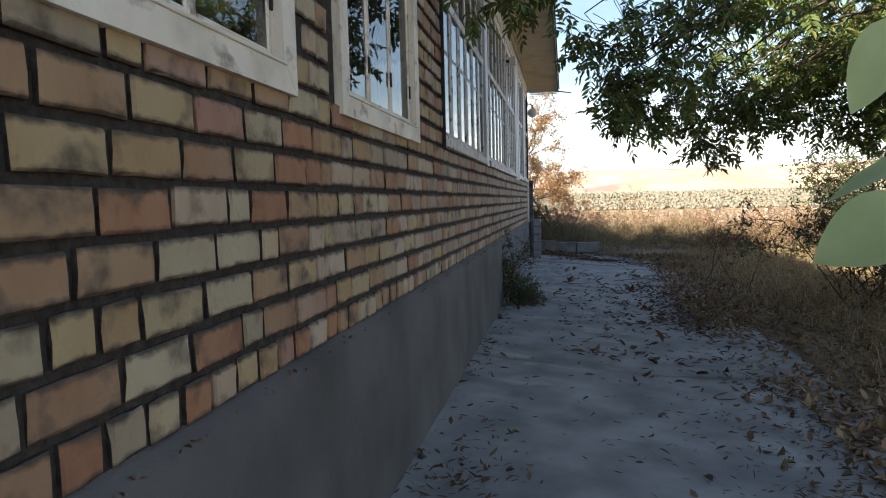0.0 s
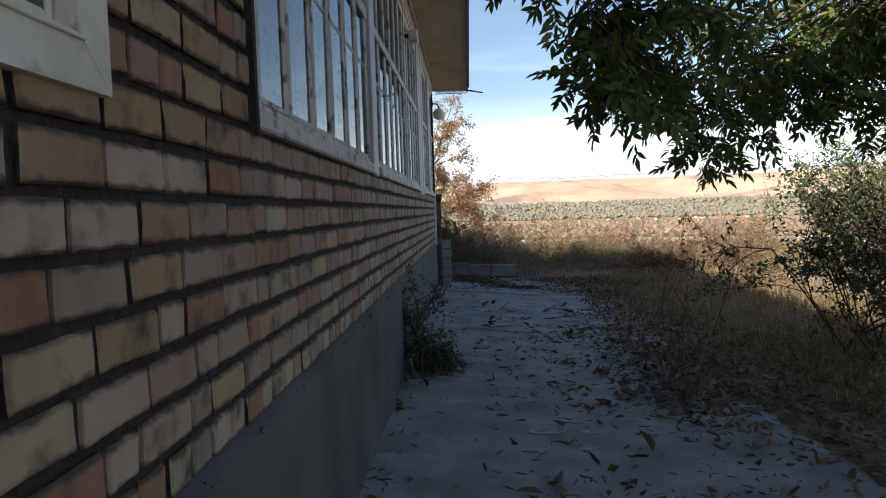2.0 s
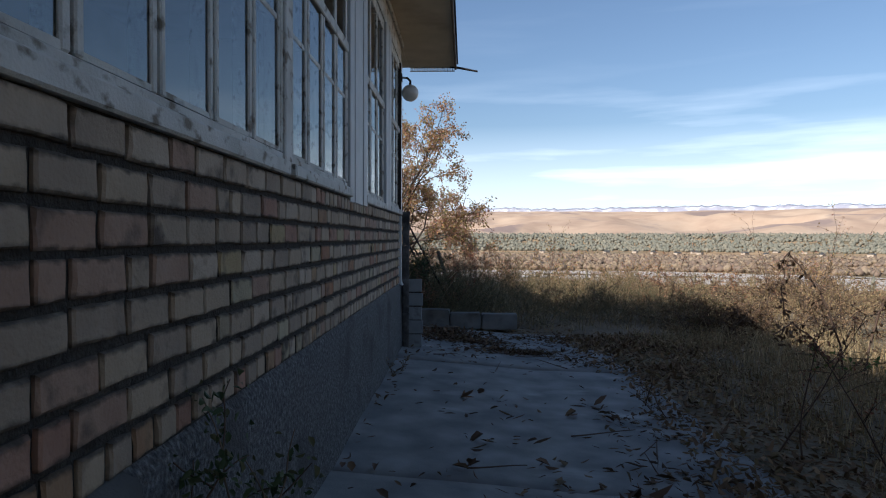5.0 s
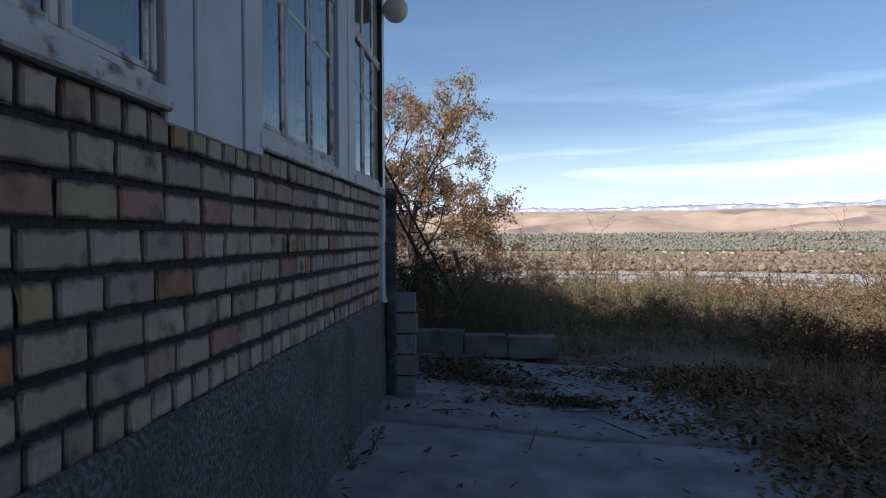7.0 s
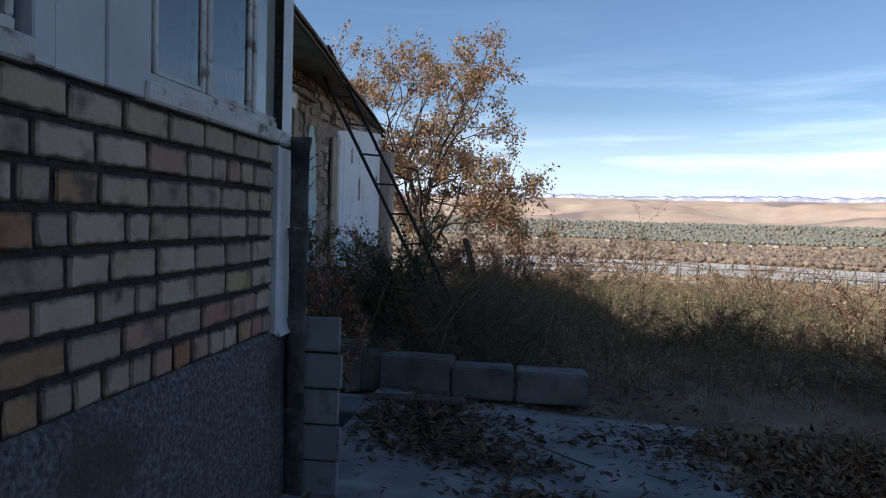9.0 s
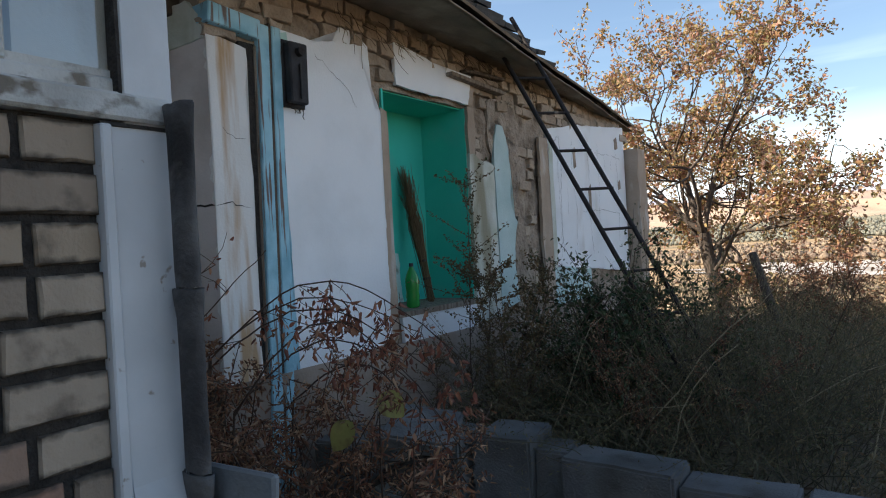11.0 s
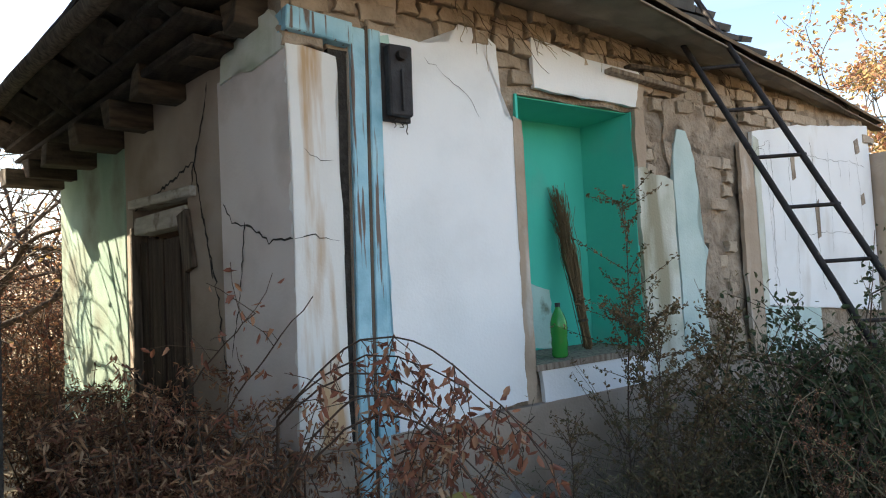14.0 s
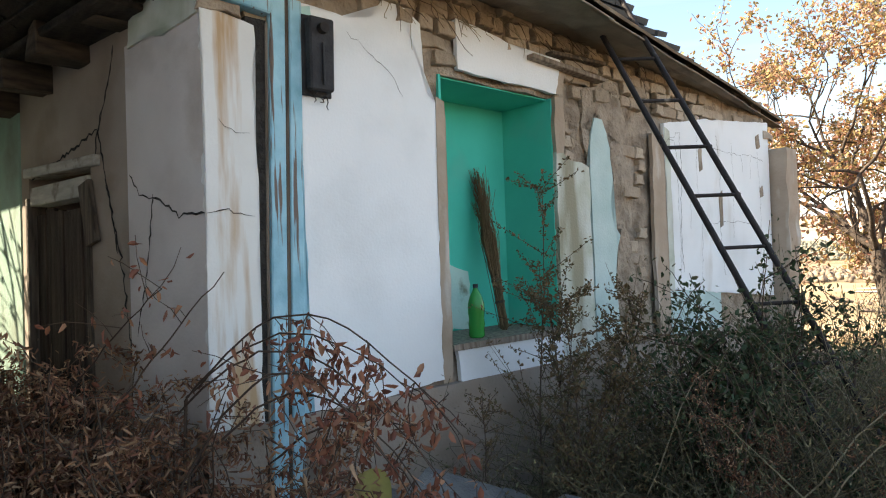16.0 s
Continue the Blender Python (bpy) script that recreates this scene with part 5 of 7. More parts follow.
    part("lintel", box(d1 + 0.05, d0 - 0.01, 0.02, 0.14, dz - 0.05, dz + 0.062, ME, bevel=0.006), PALEWOOD, door)
    part("brace", box(-0.06, 0.06, 0.0, 0.03, 0, 0.34, ME @ pose(d0 + 0.06, 0.0, 1.66, 0, -14, 0), bevel=0.004), DARKWOOD, door)
    # blue post and beam at the corner
    post = thing("trim", "flaking light blue wooden corner post and beam", "post", kind="structure")
    lean = M2 @ pose(0, 0, 0, -1.2, 0, 0)
    part("post", box(-0.02, 0.022, 0.250, 0.325, 0.15, 2.74, lean, bevel=0.006), BLUEWOOD, post)
    part("post", box(-0.03, 0.014, 0.327, 0.345, 0.15, 2.76, lean, bevel=0.003), DARKWOOD, post)
    part("post", box(-0.03, 0.018, 0.347, 0.412, 0.15, 2.75, lean, bevel=0.006), BLUEWOOD, post)
    part("post", box(-0.05, 0.004, 0.238, 0.2495, 0.15, 2.62, lean, bevel=0.008), BAREWOOD, post, "split bare grey post")
    part("beam", box(-0.1, 0.05, -0.23, 0.09, 2.65, 2.755, M2 @ pose(0, 0, 0, -4.5, 0, 0), bevel=0.006), BLUEWOOD, post, "flaking blue beam end")
    # solid dark block painting the shade of the crack beside the post
    part("gap", box(-0.06, -0.010, 0.20, 0.30, 0.6, 2.62, M2), MORTAR, post)


# pale mortar smears on the concrete
flat = Matrix(((0, 1, 0, 0), (0, 0, 1, 0), (1, -0.081, 0, 0.131), (0, 0, 0, 1)))
smears = thing("mortar_smear", "pale dried mortar smeared over the concrete", "mortar")
for k, (x, y, w, d) in enumerate(((1.12, 7.7, 0.22, 0.10), (1.36, 7.45, 0.16, 0.07), (1.30, 7.95, 0.20, 0.05), (1.0, 7.35, 0.14, 0.06), (1.42, 7.75, 0.13, 0.05))):
    plaster("smear", [(x - w / 2, y - d * 0.3), (x - w * 0.1, y - d / 2), (x + w / 2, y - d * 0.2), (x + w * 0.4, y + d * 0.3), (x, y + d / 2), (x - w * 0.45, y + d * 0.25)], SMEAR, smears, flat, 0.008, 0.004, 0.02, "", 70 + k)


build_mud_house()


def build_mud_roof():
    rf = thing("roof", "sagging hipped roof of brown and grey sheets on rough joists", "roof", kind="structure")
    ze = 2.97
    xi, s0, s1 = -4.3, -0.42, 6.35
    ridge = [(-1.9, 1.9, 4.75), (-1.9, 4.6, 4.6)]
    e = [(0.86, s0, 3.05), (-0.06, s1, 2.90), (xi, s1, ze), (xi, -1.30, ze)]
    faces = [(e[0], e[1], ridge[1], ridge[0]), (e[1], e[2], ridge[1]), (e[2], e[3], ridge[0], ridge[1]), (e[3], e[0], ridge[0])]
    for k, f in enumerate(faces):
        bm = bmesh.new()
        bm.faces.new([bm.verts.new(M2 @ Vector(p)) for p in f])
        bmesh.ops.subdivide_edges(bm, edges=bm.edges[:], cuts=12, use_grid_fill=True)
        for v in bm.verts:
            v.co.z += 0.015 * noise.noise(v.co * 3) + 0.012 * math.sin(v.co.y * 26 if k in (0, 2) else v.co.x * 26)
        bmesh.ops.solidify(bm, geom=bm.faces[:], thickness=0.018)
        part("roof_sheet", bm, SLATE if k else ROOFBROWN, rf)
    # brown eaves boards
    for k in range(5):
        a, b = s0 + k * 1.354, s0 + (k + 1) * 1.354 + 0.07
        V, F, n = [], [], 10
        for layer in (0.0, 0.012):
            for i in range(n + 1):
                s = a + (b - a) * i / n
                out, low = 0.40 - 0.139 * (s - 2.8), 2.915 - 0.025 * (s - 2.8) + 0.006 * (k % 2)
                for f in np.linspace(0, 1, 13):
                    V.append(M2 @ Vector((out - f * (out + 0.2), s, low + 0.16 * f * (0.2 + out) + 0.010 * math.sin(f * 25) + layer + 0.012 * noise.noise((s * 2, f, k)))))
        w, o = 13, 13 * (n + 1)
        for i in range(n):
            for q in range(12):
                F.append((i * w + q, i * w + q + 1, (i + 1) * w + q + 1, (i + 1) * w + q))
                F.append((o + i * w + q, o + (i + 1) * w + q, o + (i + 1) * w + q + 1, o + i * w + q + 1))
            F.append((i * w, (i + 1) * w, o + (i + 1) * w, o + i * w))
        link_mesh("eaves_sheet", mesh_np("eaves_sheet", V, F), ROOFBROWN, rf, "rusty brown wavy eaves sheet")
    # slipped sheets heaped in rows over the eaves
    for r in range(10):
        s = 2.2
        end = 4.62 - 0.15 * r
        while s < end - 0.1:
            ln = min(random.uniform(0.35, 0.6), end - s)
            m = M2 @ pose(-0.22 - 0.065 * r + random.uniform(-0.025, 0.025), s, 3.26 + 0.105 * r, random.uniform(-2, 2), 20 + random.uniform(-4, 4), random.uniform(-3, 3))
            part("slate", box(-0.62, 0.06, 0, ln - 0.01, -0.02, 0.028, m, jag=0.008), SLATE, rf, "grey slipped slate")
            s += ln
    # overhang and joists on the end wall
    part("overhang", box(-4.1, 0.35, -0.54, 0.25, ze - 0.03, ze - 0.005, ME, jag=0.01), DARKBOARD, rf, "very dark boarded overhang")
    rng = np.random.default_rng(77)
    for k in range(9):
        x0, w, d = -0.45 - 0.4 * k + rng.normal() * 0.05, rng.uniform(0.3, 0.5), rng.uniform(0.12, 0.24)
        V, F = [], []
        for i in range(9):
            for j in range(5):
                u, v = i / 8, j / 4
                hang = d * v * (0.7 + 0.6 * noise.noise((u * 3 + k, 0.4, k)))
                V.append(ME @ Vector((x0 - w * u, -0.50 + 0.25 * v + 0.03 * noise.noise((u * 5, v * 4, k)), ze - 0.045 - hang - 0.02 * noise.noise((u * 7, v * 7, k + 3)))))
        for i in range(8):
            for j in range(4):
                F.append((i * 5 + j, i * 5 + j + 1, (i + 1) * 5 + j + 1, (i + 1) * 5 + j))
        link_mesh("torn_felt", mesh_np("torn_felt", V, F), DARKBOARD, rf, "torn roofing felt sagging under the eaves")
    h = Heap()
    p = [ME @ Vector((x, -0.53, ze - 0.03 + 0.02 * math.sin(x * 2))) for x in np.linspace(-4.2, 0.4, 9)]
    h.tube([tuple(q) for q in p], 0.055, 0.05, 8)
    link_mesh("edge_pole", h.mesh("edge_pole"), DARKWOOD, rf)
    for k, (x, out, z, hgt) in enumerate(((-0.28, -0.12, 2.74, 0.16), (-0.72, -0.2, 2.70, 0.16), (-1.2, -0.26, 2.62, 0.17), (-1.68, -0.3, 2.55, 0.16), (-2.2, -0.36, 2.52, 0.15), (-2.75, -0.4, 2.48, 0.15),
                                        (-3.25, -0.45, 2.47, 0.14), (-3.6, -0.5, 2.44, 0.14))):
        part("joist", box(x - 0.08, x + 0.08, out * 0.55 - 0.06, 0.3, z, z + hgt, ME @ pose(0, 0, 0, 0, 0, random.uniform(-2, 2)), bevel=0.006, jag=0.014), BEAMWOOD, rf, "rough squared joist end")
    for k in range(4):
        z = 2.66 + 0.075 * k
        part("packing_board", box(-4.0, -0.45 + 0.1 * k, -0.22 - 0.08 * k, 0.2, z + 0.05, z + 0.085, ME, bevel=0.006, jag=0.012), DARKBOARD, rf)
    for k in range(7):
        x = -0.6 - 0.02 * k
        m = ME @ pose(x + random.uniform(-0.1, 0.15), -0.03 - 0.02 * k, 2.78 + 0.05 * k, random.uniform(-6, 6), random.uniform(-6, 6), random.uniform(-15, 15))
        part("fired_brick", box(-0.12, 0.12, -0.06, 0.06, 0, 0.06, m, bevel=0.006, jag=0.004), BEAMWOOD if k % 2 else CLAY, rf)
    # broken plaster cap over the corner
    m = ME @ Matrix(((0, 1, 0, 0), (-1, 0, 0, 0), (0, 0, 1, 0), (0, 0, 0, 1)))
    plaster("plaster_cap", [(-0.62, 2.57), (-0.45, 2.60), (-0.30, 2.56), (-0.02, 2.59), (-0.03, 2.70), (-0.12, 2.79), (-0.36, 2.77), (-0.46, 2.68), (-0.60, 2.70)], GREENSTAIN, rf, m, 0.012, 0.05, 0.012, "broken green-stained plaster cap", 31)


build_mud_roof()
tagged(part("plank", box(-0.02, 0.06, 1.95, 2.72, 2.85, 2.88, M2 @ pose(0, 0, 0, -2.5, 0, 0), bevel=0.004), BAREWOOD, None),
       "weathered lath stuck in the wall head", "plank", "wall laths")
tagged(part("plank", box(-0.03, 0.05, 2.42, 3.02, 2.70, 2.725, M2 @ pose(0, 0, 0, 3.0, 0, 0), bevel=0.004), DARKWOOD, None),
       "dark broken lath over the hole in the wall", "plank", "wall laths")


# ---------------------------------------------------------------- things by the mud house
def ladder():
    ld = thing("ladder", "rusty black iron ladder leaning on the eaves", "ladder")
    foot, top = np.array([0.42, 19.22, 0.22]), np.array([-1.26, 19.42, 3.35])
    wide = np.array([0.17, 0.21, 0.004])
    d = top - foot
    for o in (np.zeros(3), wide):
        h = Heap()
        h.tube([tuple(foot + o + d * f) for f in np.linspace(0, 1, 5)], 0.018, 0.018, 8)
        link_mesh("rail", h.mesh("rail"), IRON, ld)
    for z in (0.60, 0.91, 1.22, 1.53, 1.84, 2.15, 2.47, 2.78, 3.09):
        f = (z - foot[2]) / d[2]
        p = foot + d * f
        h = Heap()
        h.tube([tuple(p - wide * 0.06), tuple(p + wide * 1.08)], 0.012, 0.012, 6)
        link_mesh("rung", h.mesh("rung"), IRON, ld)


ladder()


def meter_box():
    m = M2 @ pose(0, -0.04, -0.035)
    mb = thing("meter_box", "burnt black metal electric box with torn wires", "electric box")
    part("back_plate", box(0.004, 0.02, 0.50, 0.655, 2.34, 2.72, m, bevel=0.004, jag=0.003), BLACKBOX, mb)
    body = part("body", box(0.02, 0.075, 0.515, 0.645, 2.36, 2.70, m, bevel=0.008, jag=0.004), BLACKBOX, mb)
    part("ridge", box(0.076, 0.088, 0.574, 0.584, 2.38, 2.58, m, bevel=0.002), BLACKBOX, body)
    bm = bmesh.new()
    bmesh.ops.create_cone(bm, cap_ends=True, segments=16, radius1=0.026, radius2=0.024, depth=0.03, matrix=m @ pose(0.088, 0.578, 2.645, 0, 90, 0))
    part("socket", bm, IRON, body, "round fuse socket")
    for k in range(6):
        rng = np.random.default_rng(k)
        h = Heap()
        p = m @ Vector((0.03, 0.53 + 0.022 * k, 2.345))
        pts, _ = bent(p, (rng.normal() * 0.5 + 0.4, rng.normal() * 0.5, -0.7), 0.08, 5, 0.5, 0.0, rng)
        h.tube(pts, 0.003, 0.0025, 4)
        link_mesh("wire", h.mesh("wire"), IRON, mb)


meter_box()


def bottle():
    b = thing("bottle", "empty green plastic bottle standing on the niche sill", "bottle")
    c = M2 @ Vector((-0.11, 1.66, NZ0 + 0.006))
    prof = [(0.0, 0.0), (0.036, 0.0), (0.044, 0.012), (0.042, 0.05), (0.045, 0.07), (0.041, 0.10), (0.045, 0.13), (0.044, 0.18), (0.034, 0.215), (0.018, 0.245), (0.013, 0.258), (0.013, 0.268)]
    bm = bmesh.new()
    rows = [[bm.verts.new((c.x + 1.12 * r * math.cos(a), c.y + 1.12 * r * math.sin(a), c.z + 1.13 * z)) for a in np.linspace(0, 2 * math.pi, 20, endpoint=False)] for r, z in prof[1:]]
    for a, d in zip(rows, rows[1:]):
        for i in range(20):
            f = bm.faces.new((a[i], a[(i + 1) % 20], d[(i + 1) % 20], d[i]))
            f.smooth = True
    bm.faces.new(rows[0][::-1])
    part("body", bm, bottle_mat, b)
    bm = bmesh.new()
    bmesh.ops.create_cone(bm, cap_ends=True, segments=14, radius1=0.016, radius2=0.016, depth=0.024, matrix=Matrix.Translation((c.x, c.y, c.z + 0.307)))
    part("cap", bm, BLACKBOX, b, "dark screw cap")


bottle()


def broom():
    h = Heap()
    rng = np.random.default_rng(12)
    a = np.array(M2 @ Vector((-0.22, 2.02, NZ0 + 0.03)))
    b = np.array(M2 @ Vector((-0.42, 2.02, 2.06)))
    for k in range(230):
        o = rng.normal(size=3) * 0.012
        f = rng.uniform(0.75, 1.08)
        e = a + (b - a) * f + np.append(rng.normal(size=2) * 0.03, 0)
        mid = a + (b - a) * 0.6 + rng.normal(size=3) * 0.022
        h.tube([a + o, mid, e], 0.0035, 0.0015, 3)
    br = thing("broom", "worn twig broom leaning upright in the niche", "broom")
    tagged(link_mesh("bristle", h.mesh("bristle"), STRAW, br), kind="stuff")
    for f in (0.16, 0.30):
        q = Heap()
        c = a + (b - a) * f
        q.tube([tuple(c - (b - a) * 0.008), tuple(c + (b - a) * 0.008)], 0.034, 0.034, 10)
        link_mesh("binding", q.mesh("binding"), DARKWOOD, br, "dark cord binding")


broom()
# ---------------------------------------------------------------- plants
def scatter(n, x0, x1, y0, y1, rng, keep=None):
    x, y = rng.uniform(x0, x1, n), rng.uniform(y0, y1, n)
    if keep is not None:
        ok = keep(x, y)
        x, y = x[ok], y[ok]
    z = np.array([ground_z(float(a), float(b)) for a, b in zip(x, y)])
    return np.stack([x, y, z], axis=1)


def plant(name, label, category, wood, wood_mat, leaves, leaf_mat, wood_name="stem", leaf_name="foliage", group=""):
    t = thing(name, label, category, group)
    if wood.n:
        link_mesh(wood_name, wood.mesh(wood_name), wood_mat, t)
    if leaves.n:
        link_mesh(leaf_name, leaves.mesh(leaf_name), leaf_mat, t)
    return t


def shade_tree():
    """The ash whose canopy hangs over the path."""
    rng = np.random.default_rng(41)
    wood, tips, leaf, twigs = Heap(), [], Heap(), Heap()
    trunk, d = bent((4.9, 6.4, -0.1), (-0.1, 0.05, 1), 2.2, 6, 0.05, 0, rng)
    wood.tube(trunk, 0.19, 0.14, 10)
    for k in range(28):
        target = np.array([rng.uniform(2.6, 5.0), rng.uniform(6.0, 8.6), rng.uniform(2.5, 5.0)])
        start = trunk[rng.integers(3, 6)]
        v = target - start
        pts = np.array([start + v * f + np.array([0, 0, 0.45 * math.sin(f * math.pi)]) + rng.normal(size=3) * 0.05 for f in np.linspace(0, 1, 7)])
        wood.tube(pts, 0.045, 0.012, 5)
        for q in pts[3:]:
            for _ in range(3):
                grow(twigs, tips, q, v / np.linalg.norm(v) + rng.normal(size=3) * 0.8, 0.42, 0.007, 1, rng, 3, 0.2, 0.06, 0.8, 0.7, 4)
    for k in range(16):
        target = np.array([rng.uniform(2.8, 5.0), rng.uniform(6.2, 8.4), rng.uniform(2.0, 2.9)])
        start = trunk[rng.integers(3, 6)]
        pts = np.array([start + (target - start) * f + np.array([0, 0, 0.3 * math.sin(f * math.pi)]) + rng.normal(size=3) * 0.05 for f in np.linspace(0, 1, 7)])
        wood.tube(pts, 0.035, 0.010, 5)
        for q in pts[3:]:
            for _ in range(3):
                grow(twigs, tips, q, rng.normal(size=3) + np.array([-0.5, 0, -0.2]), 0.40, 0.006, 1, rng, 3, 0.2, 0.08, 0.8, 0.7, 4)
    # hanging sprays under the crown
    for x, y, z, ln in ((1.9, 7.2, 2.5, 0.6), (2.1, 7.0, 2.35, 0.62), (2.4, 7.3, 2.4, 0.5), (2.8, 7.1, 2.4, 0.45), 
                        (2.35, 8.05, 2.4, 0.65), (2.6, 7.9, 2.4, 0.7), (3.2, 7.0, 2.45, 0.5)):
        for _ in range(7):
            pts, _d = bent((x + rng.normal() * 0.12, y + rng.normal() * 0.15, z + 0.12), (rng.normal() * 0.5, rng.normal() * 0.5, -0.7), ln, 5, 0.2, 0.05, rng)
            tips.append(pts)
        pts = np.array([(x, y, z + 0.1), (x + 0.5, y - 0.15, z + 0.45), (x + 1.2, y - 0.3, z + 0.8)])
        wood.tube(pts, 0.006, 0.014, 4)
    for side, rise in ((0.07, 0.25), (0.10, 0.20), (0.12, 0.16), (0.14, 0.12), (0.14, 0.10), (0.16, 0.09), (0.18, 0.09), (0.21, 0.10), (0.24, 0.10), (0.27, 0.09), (0.285, 0.045), (0.30, 0.03), (0.315, 0.03), (0.34, 0.05), (0.39, 0.09), (0.44, 0.10), (0.49, 0.08), (0.54, 0.06), (0.59, 0.05), (0.64, 0.05)):
        for _ in range(11):
            y = (6.5 if side < 0.24 else 7.9 if side < 0.35 else 7.5) + rng.normal() * 0.15
            x, z = 0.7 + side * (y - 2.8) + rng.normal() * 0.07, 1.5 + rise * (y - 2.8) + 0.5
            pts, _d = bent((x, y, z), (rng.normal() * 0.35 + (0.3 if side < 0.16 else 0.0), rng.normal() * 0.4, -0.8), 0.45, 5, 0.2, 0.05, rng)
            tips.append(pts)
        stem = np.array([(x + (1.3 - 0.2 * f) * f, y - 0.2 * f, z + 0.75 * f) for f in np.linspace(0, 1, 7)])
        wood.tube(stem, 0.005, 0.013, 4)
        for q in stem[1:]:
            for _ in range(3):
                pts, _d = bent(q, rng.normal(size=3) + np.array([0.3, 0, -0.1]), 0.3, 4, 0.2, 0.05, rng)
                tips.append(pts)
    def hangs(P, spare):
        """Where the crown's ragged underside lets leaves grow."""
        span = np.maximum(P[:, 1] - 2.8, 0.1)
        side, rise = (P[:, 0] - 0.7) / span, (P[:, 2] - 1.5) / span
        low = np.interp(side, [-0.08, 0.018, 0.07, 0.12, 0.14, 0.265, 0.285, 0.335, 0.39, 0.44, 0.53, 0.62, 0.9], [0.46, 0.35, 0.235, 0.15, 0.08, 0.095, 0.025, 0.025, 0.084, 0.095, 0.05, 0.045, 0.03])
        ok = (span > 2.0) & (side > -0.02) & (rise > low + spare + 0.012 * np.sin(side * 60))
        ahead = np.maximum(P[:, 1] - 4.75, 0.3)
        ok &= ((P[:, 0] - 0.72) / ahead > 0.25) | ((P[:, 2] - 1.5) / ahead > 0.42)
        close = np.maximum(P[:, 1] - 4.12, 0.3)
        across, up = (P[:, 0] - 0.715) / close, (P[:, 2] - 1.52) / close
        ok &= (across > 0.19 + 0.02 * np.sin(P[:, 2] * 23)) | (up > 0.42)
        return ok & ~((across > 0.44) & (across < 0.66) & (up < 0.13))

    P = along(tips, 2, 0.03, rng)
    P = P[hangs(P, 0.026)]
    for t in tips:
        if hangs(t, 0.03).all():
            wood.tube(t, 0.004, 0.002, 3)
    # a low spray over the start of the path
    near = []
    for _ in range(16):
        pts, _d = bent((0.50 + rng.normal() * 0.12, 5.2 + rng.normal() * 0.15, 2.98), (rng.normal() * 0.4 - 0.2, rng.normal() * 0.4, -0.7), 0.42, 5, 0.2, 0.05, rng)
        wood.tube(pts, 0.004, 0.002, 3)
        near.append(pts)
    wood.tube(np.array([(0.52, 5.2, 2.98), (2.0, 5.8, 4.1), (4.2, 6.3, 3.4), (4.7, 6.4, 2.0)]), 0.008, 0.03, 5)
    P = np.concatenate([P, along(near, 3, 0.03, rng)])
    leaf.pinnate(P, 0.23, 5, 0.078, 0.32, rng)
    plant("tree", "broad ash tree with drooping dark green leaves over the path", "tree", wood, BARK, leaf, LEAFGREEN, "trunk", "crown")


def near_tree():
    """A second ash beside the start of the path, mirrored in the windows."""
    rng = np.random.default_rng(44)
    wood, tips, leaf = Heap(), [], Heap()
    trunk, d = bent((5.4, 2.3, -0.1), (-0.08, 0.03, 1), 2.4, 6, 0.05, 0, rng)
    wood.tube(trunk, 0.17, 0.12, 10)
    for k in range(16):
        a = k * 2.4
        v = np.array([math.cos(a) * 1.1 - 0.2, math.sin(a) * 0.9, rng.uniform(0.25, 1.0)])
        grow(wood, tips, trunk[rng.integers(3, 6)], v, 1.25, 0.045, 3, rng, 3, 0.16, 0.0, 0.68, 0.6, 5)
    P = along(tips, 4, 0.04, rng)
    P = P[(P[:, 2] > 2.3) & (P[:, 0] > 2.6 + 0.25 * np.maximum(P[:, 1] - 2.5, 0))]
    leaf.pinnate(P, 0.23, 5, 0.078, 0.32, rng)
    plant("tree", "second ash tree with green leaves beside the path's start", "tree", wood, BARK, leaf, LEAFGREEN, "trunk", "crown")


def autumn_tree():
    """The bare-branched fruit tree behind the mud house."""
    rng = np.random.default_rng(52)
    wood, tips, leaf = Heap(), [], Heap()
    trunk, d = bent((-0.75, 26.4, -0.3), (-0.22, 0.05, 1), 1.8, 6, 0.07, 0, rng)
    wood.tube(trunk, 0.15, 0.10, 9)
    for a in np.linspace(0, 2 * math.pi, 9)[:-1]:
        v = np.array([math.cos(a) * 1.0, math.sin(a) * 1.0, rng.uniform(0.45, 1.2)])
        grow(wood, tips, trunk[rng.integers(3, 6)], v, 1.40, 0.042, 4, rng, 3, 0.2, -0.02, 0.70, 0.62, 6)
    for v in ((-0.1, 0, 1), (-0.45, 0.2, 1), (0.2, 0.1, 0.9), (-0.7, -0.2, 0.9)):
        grow(wood, tips, trunk[-1], v, 1.65, 0.045, 4, rng, 3, 0.16, -0.03, 0.70, 0.55, 6)
    P = along(tips, 34, 0.07, rng)
    leaf.leaves(P, 0.070, 0.55, 0.35, 0.9, rng=rng)
    plant("tree", "sparse fruit tree with orange and yellow autumn leaves", "tree", wood, BARK, leaf, LEAFAUTUMN, "trunk", "crown")


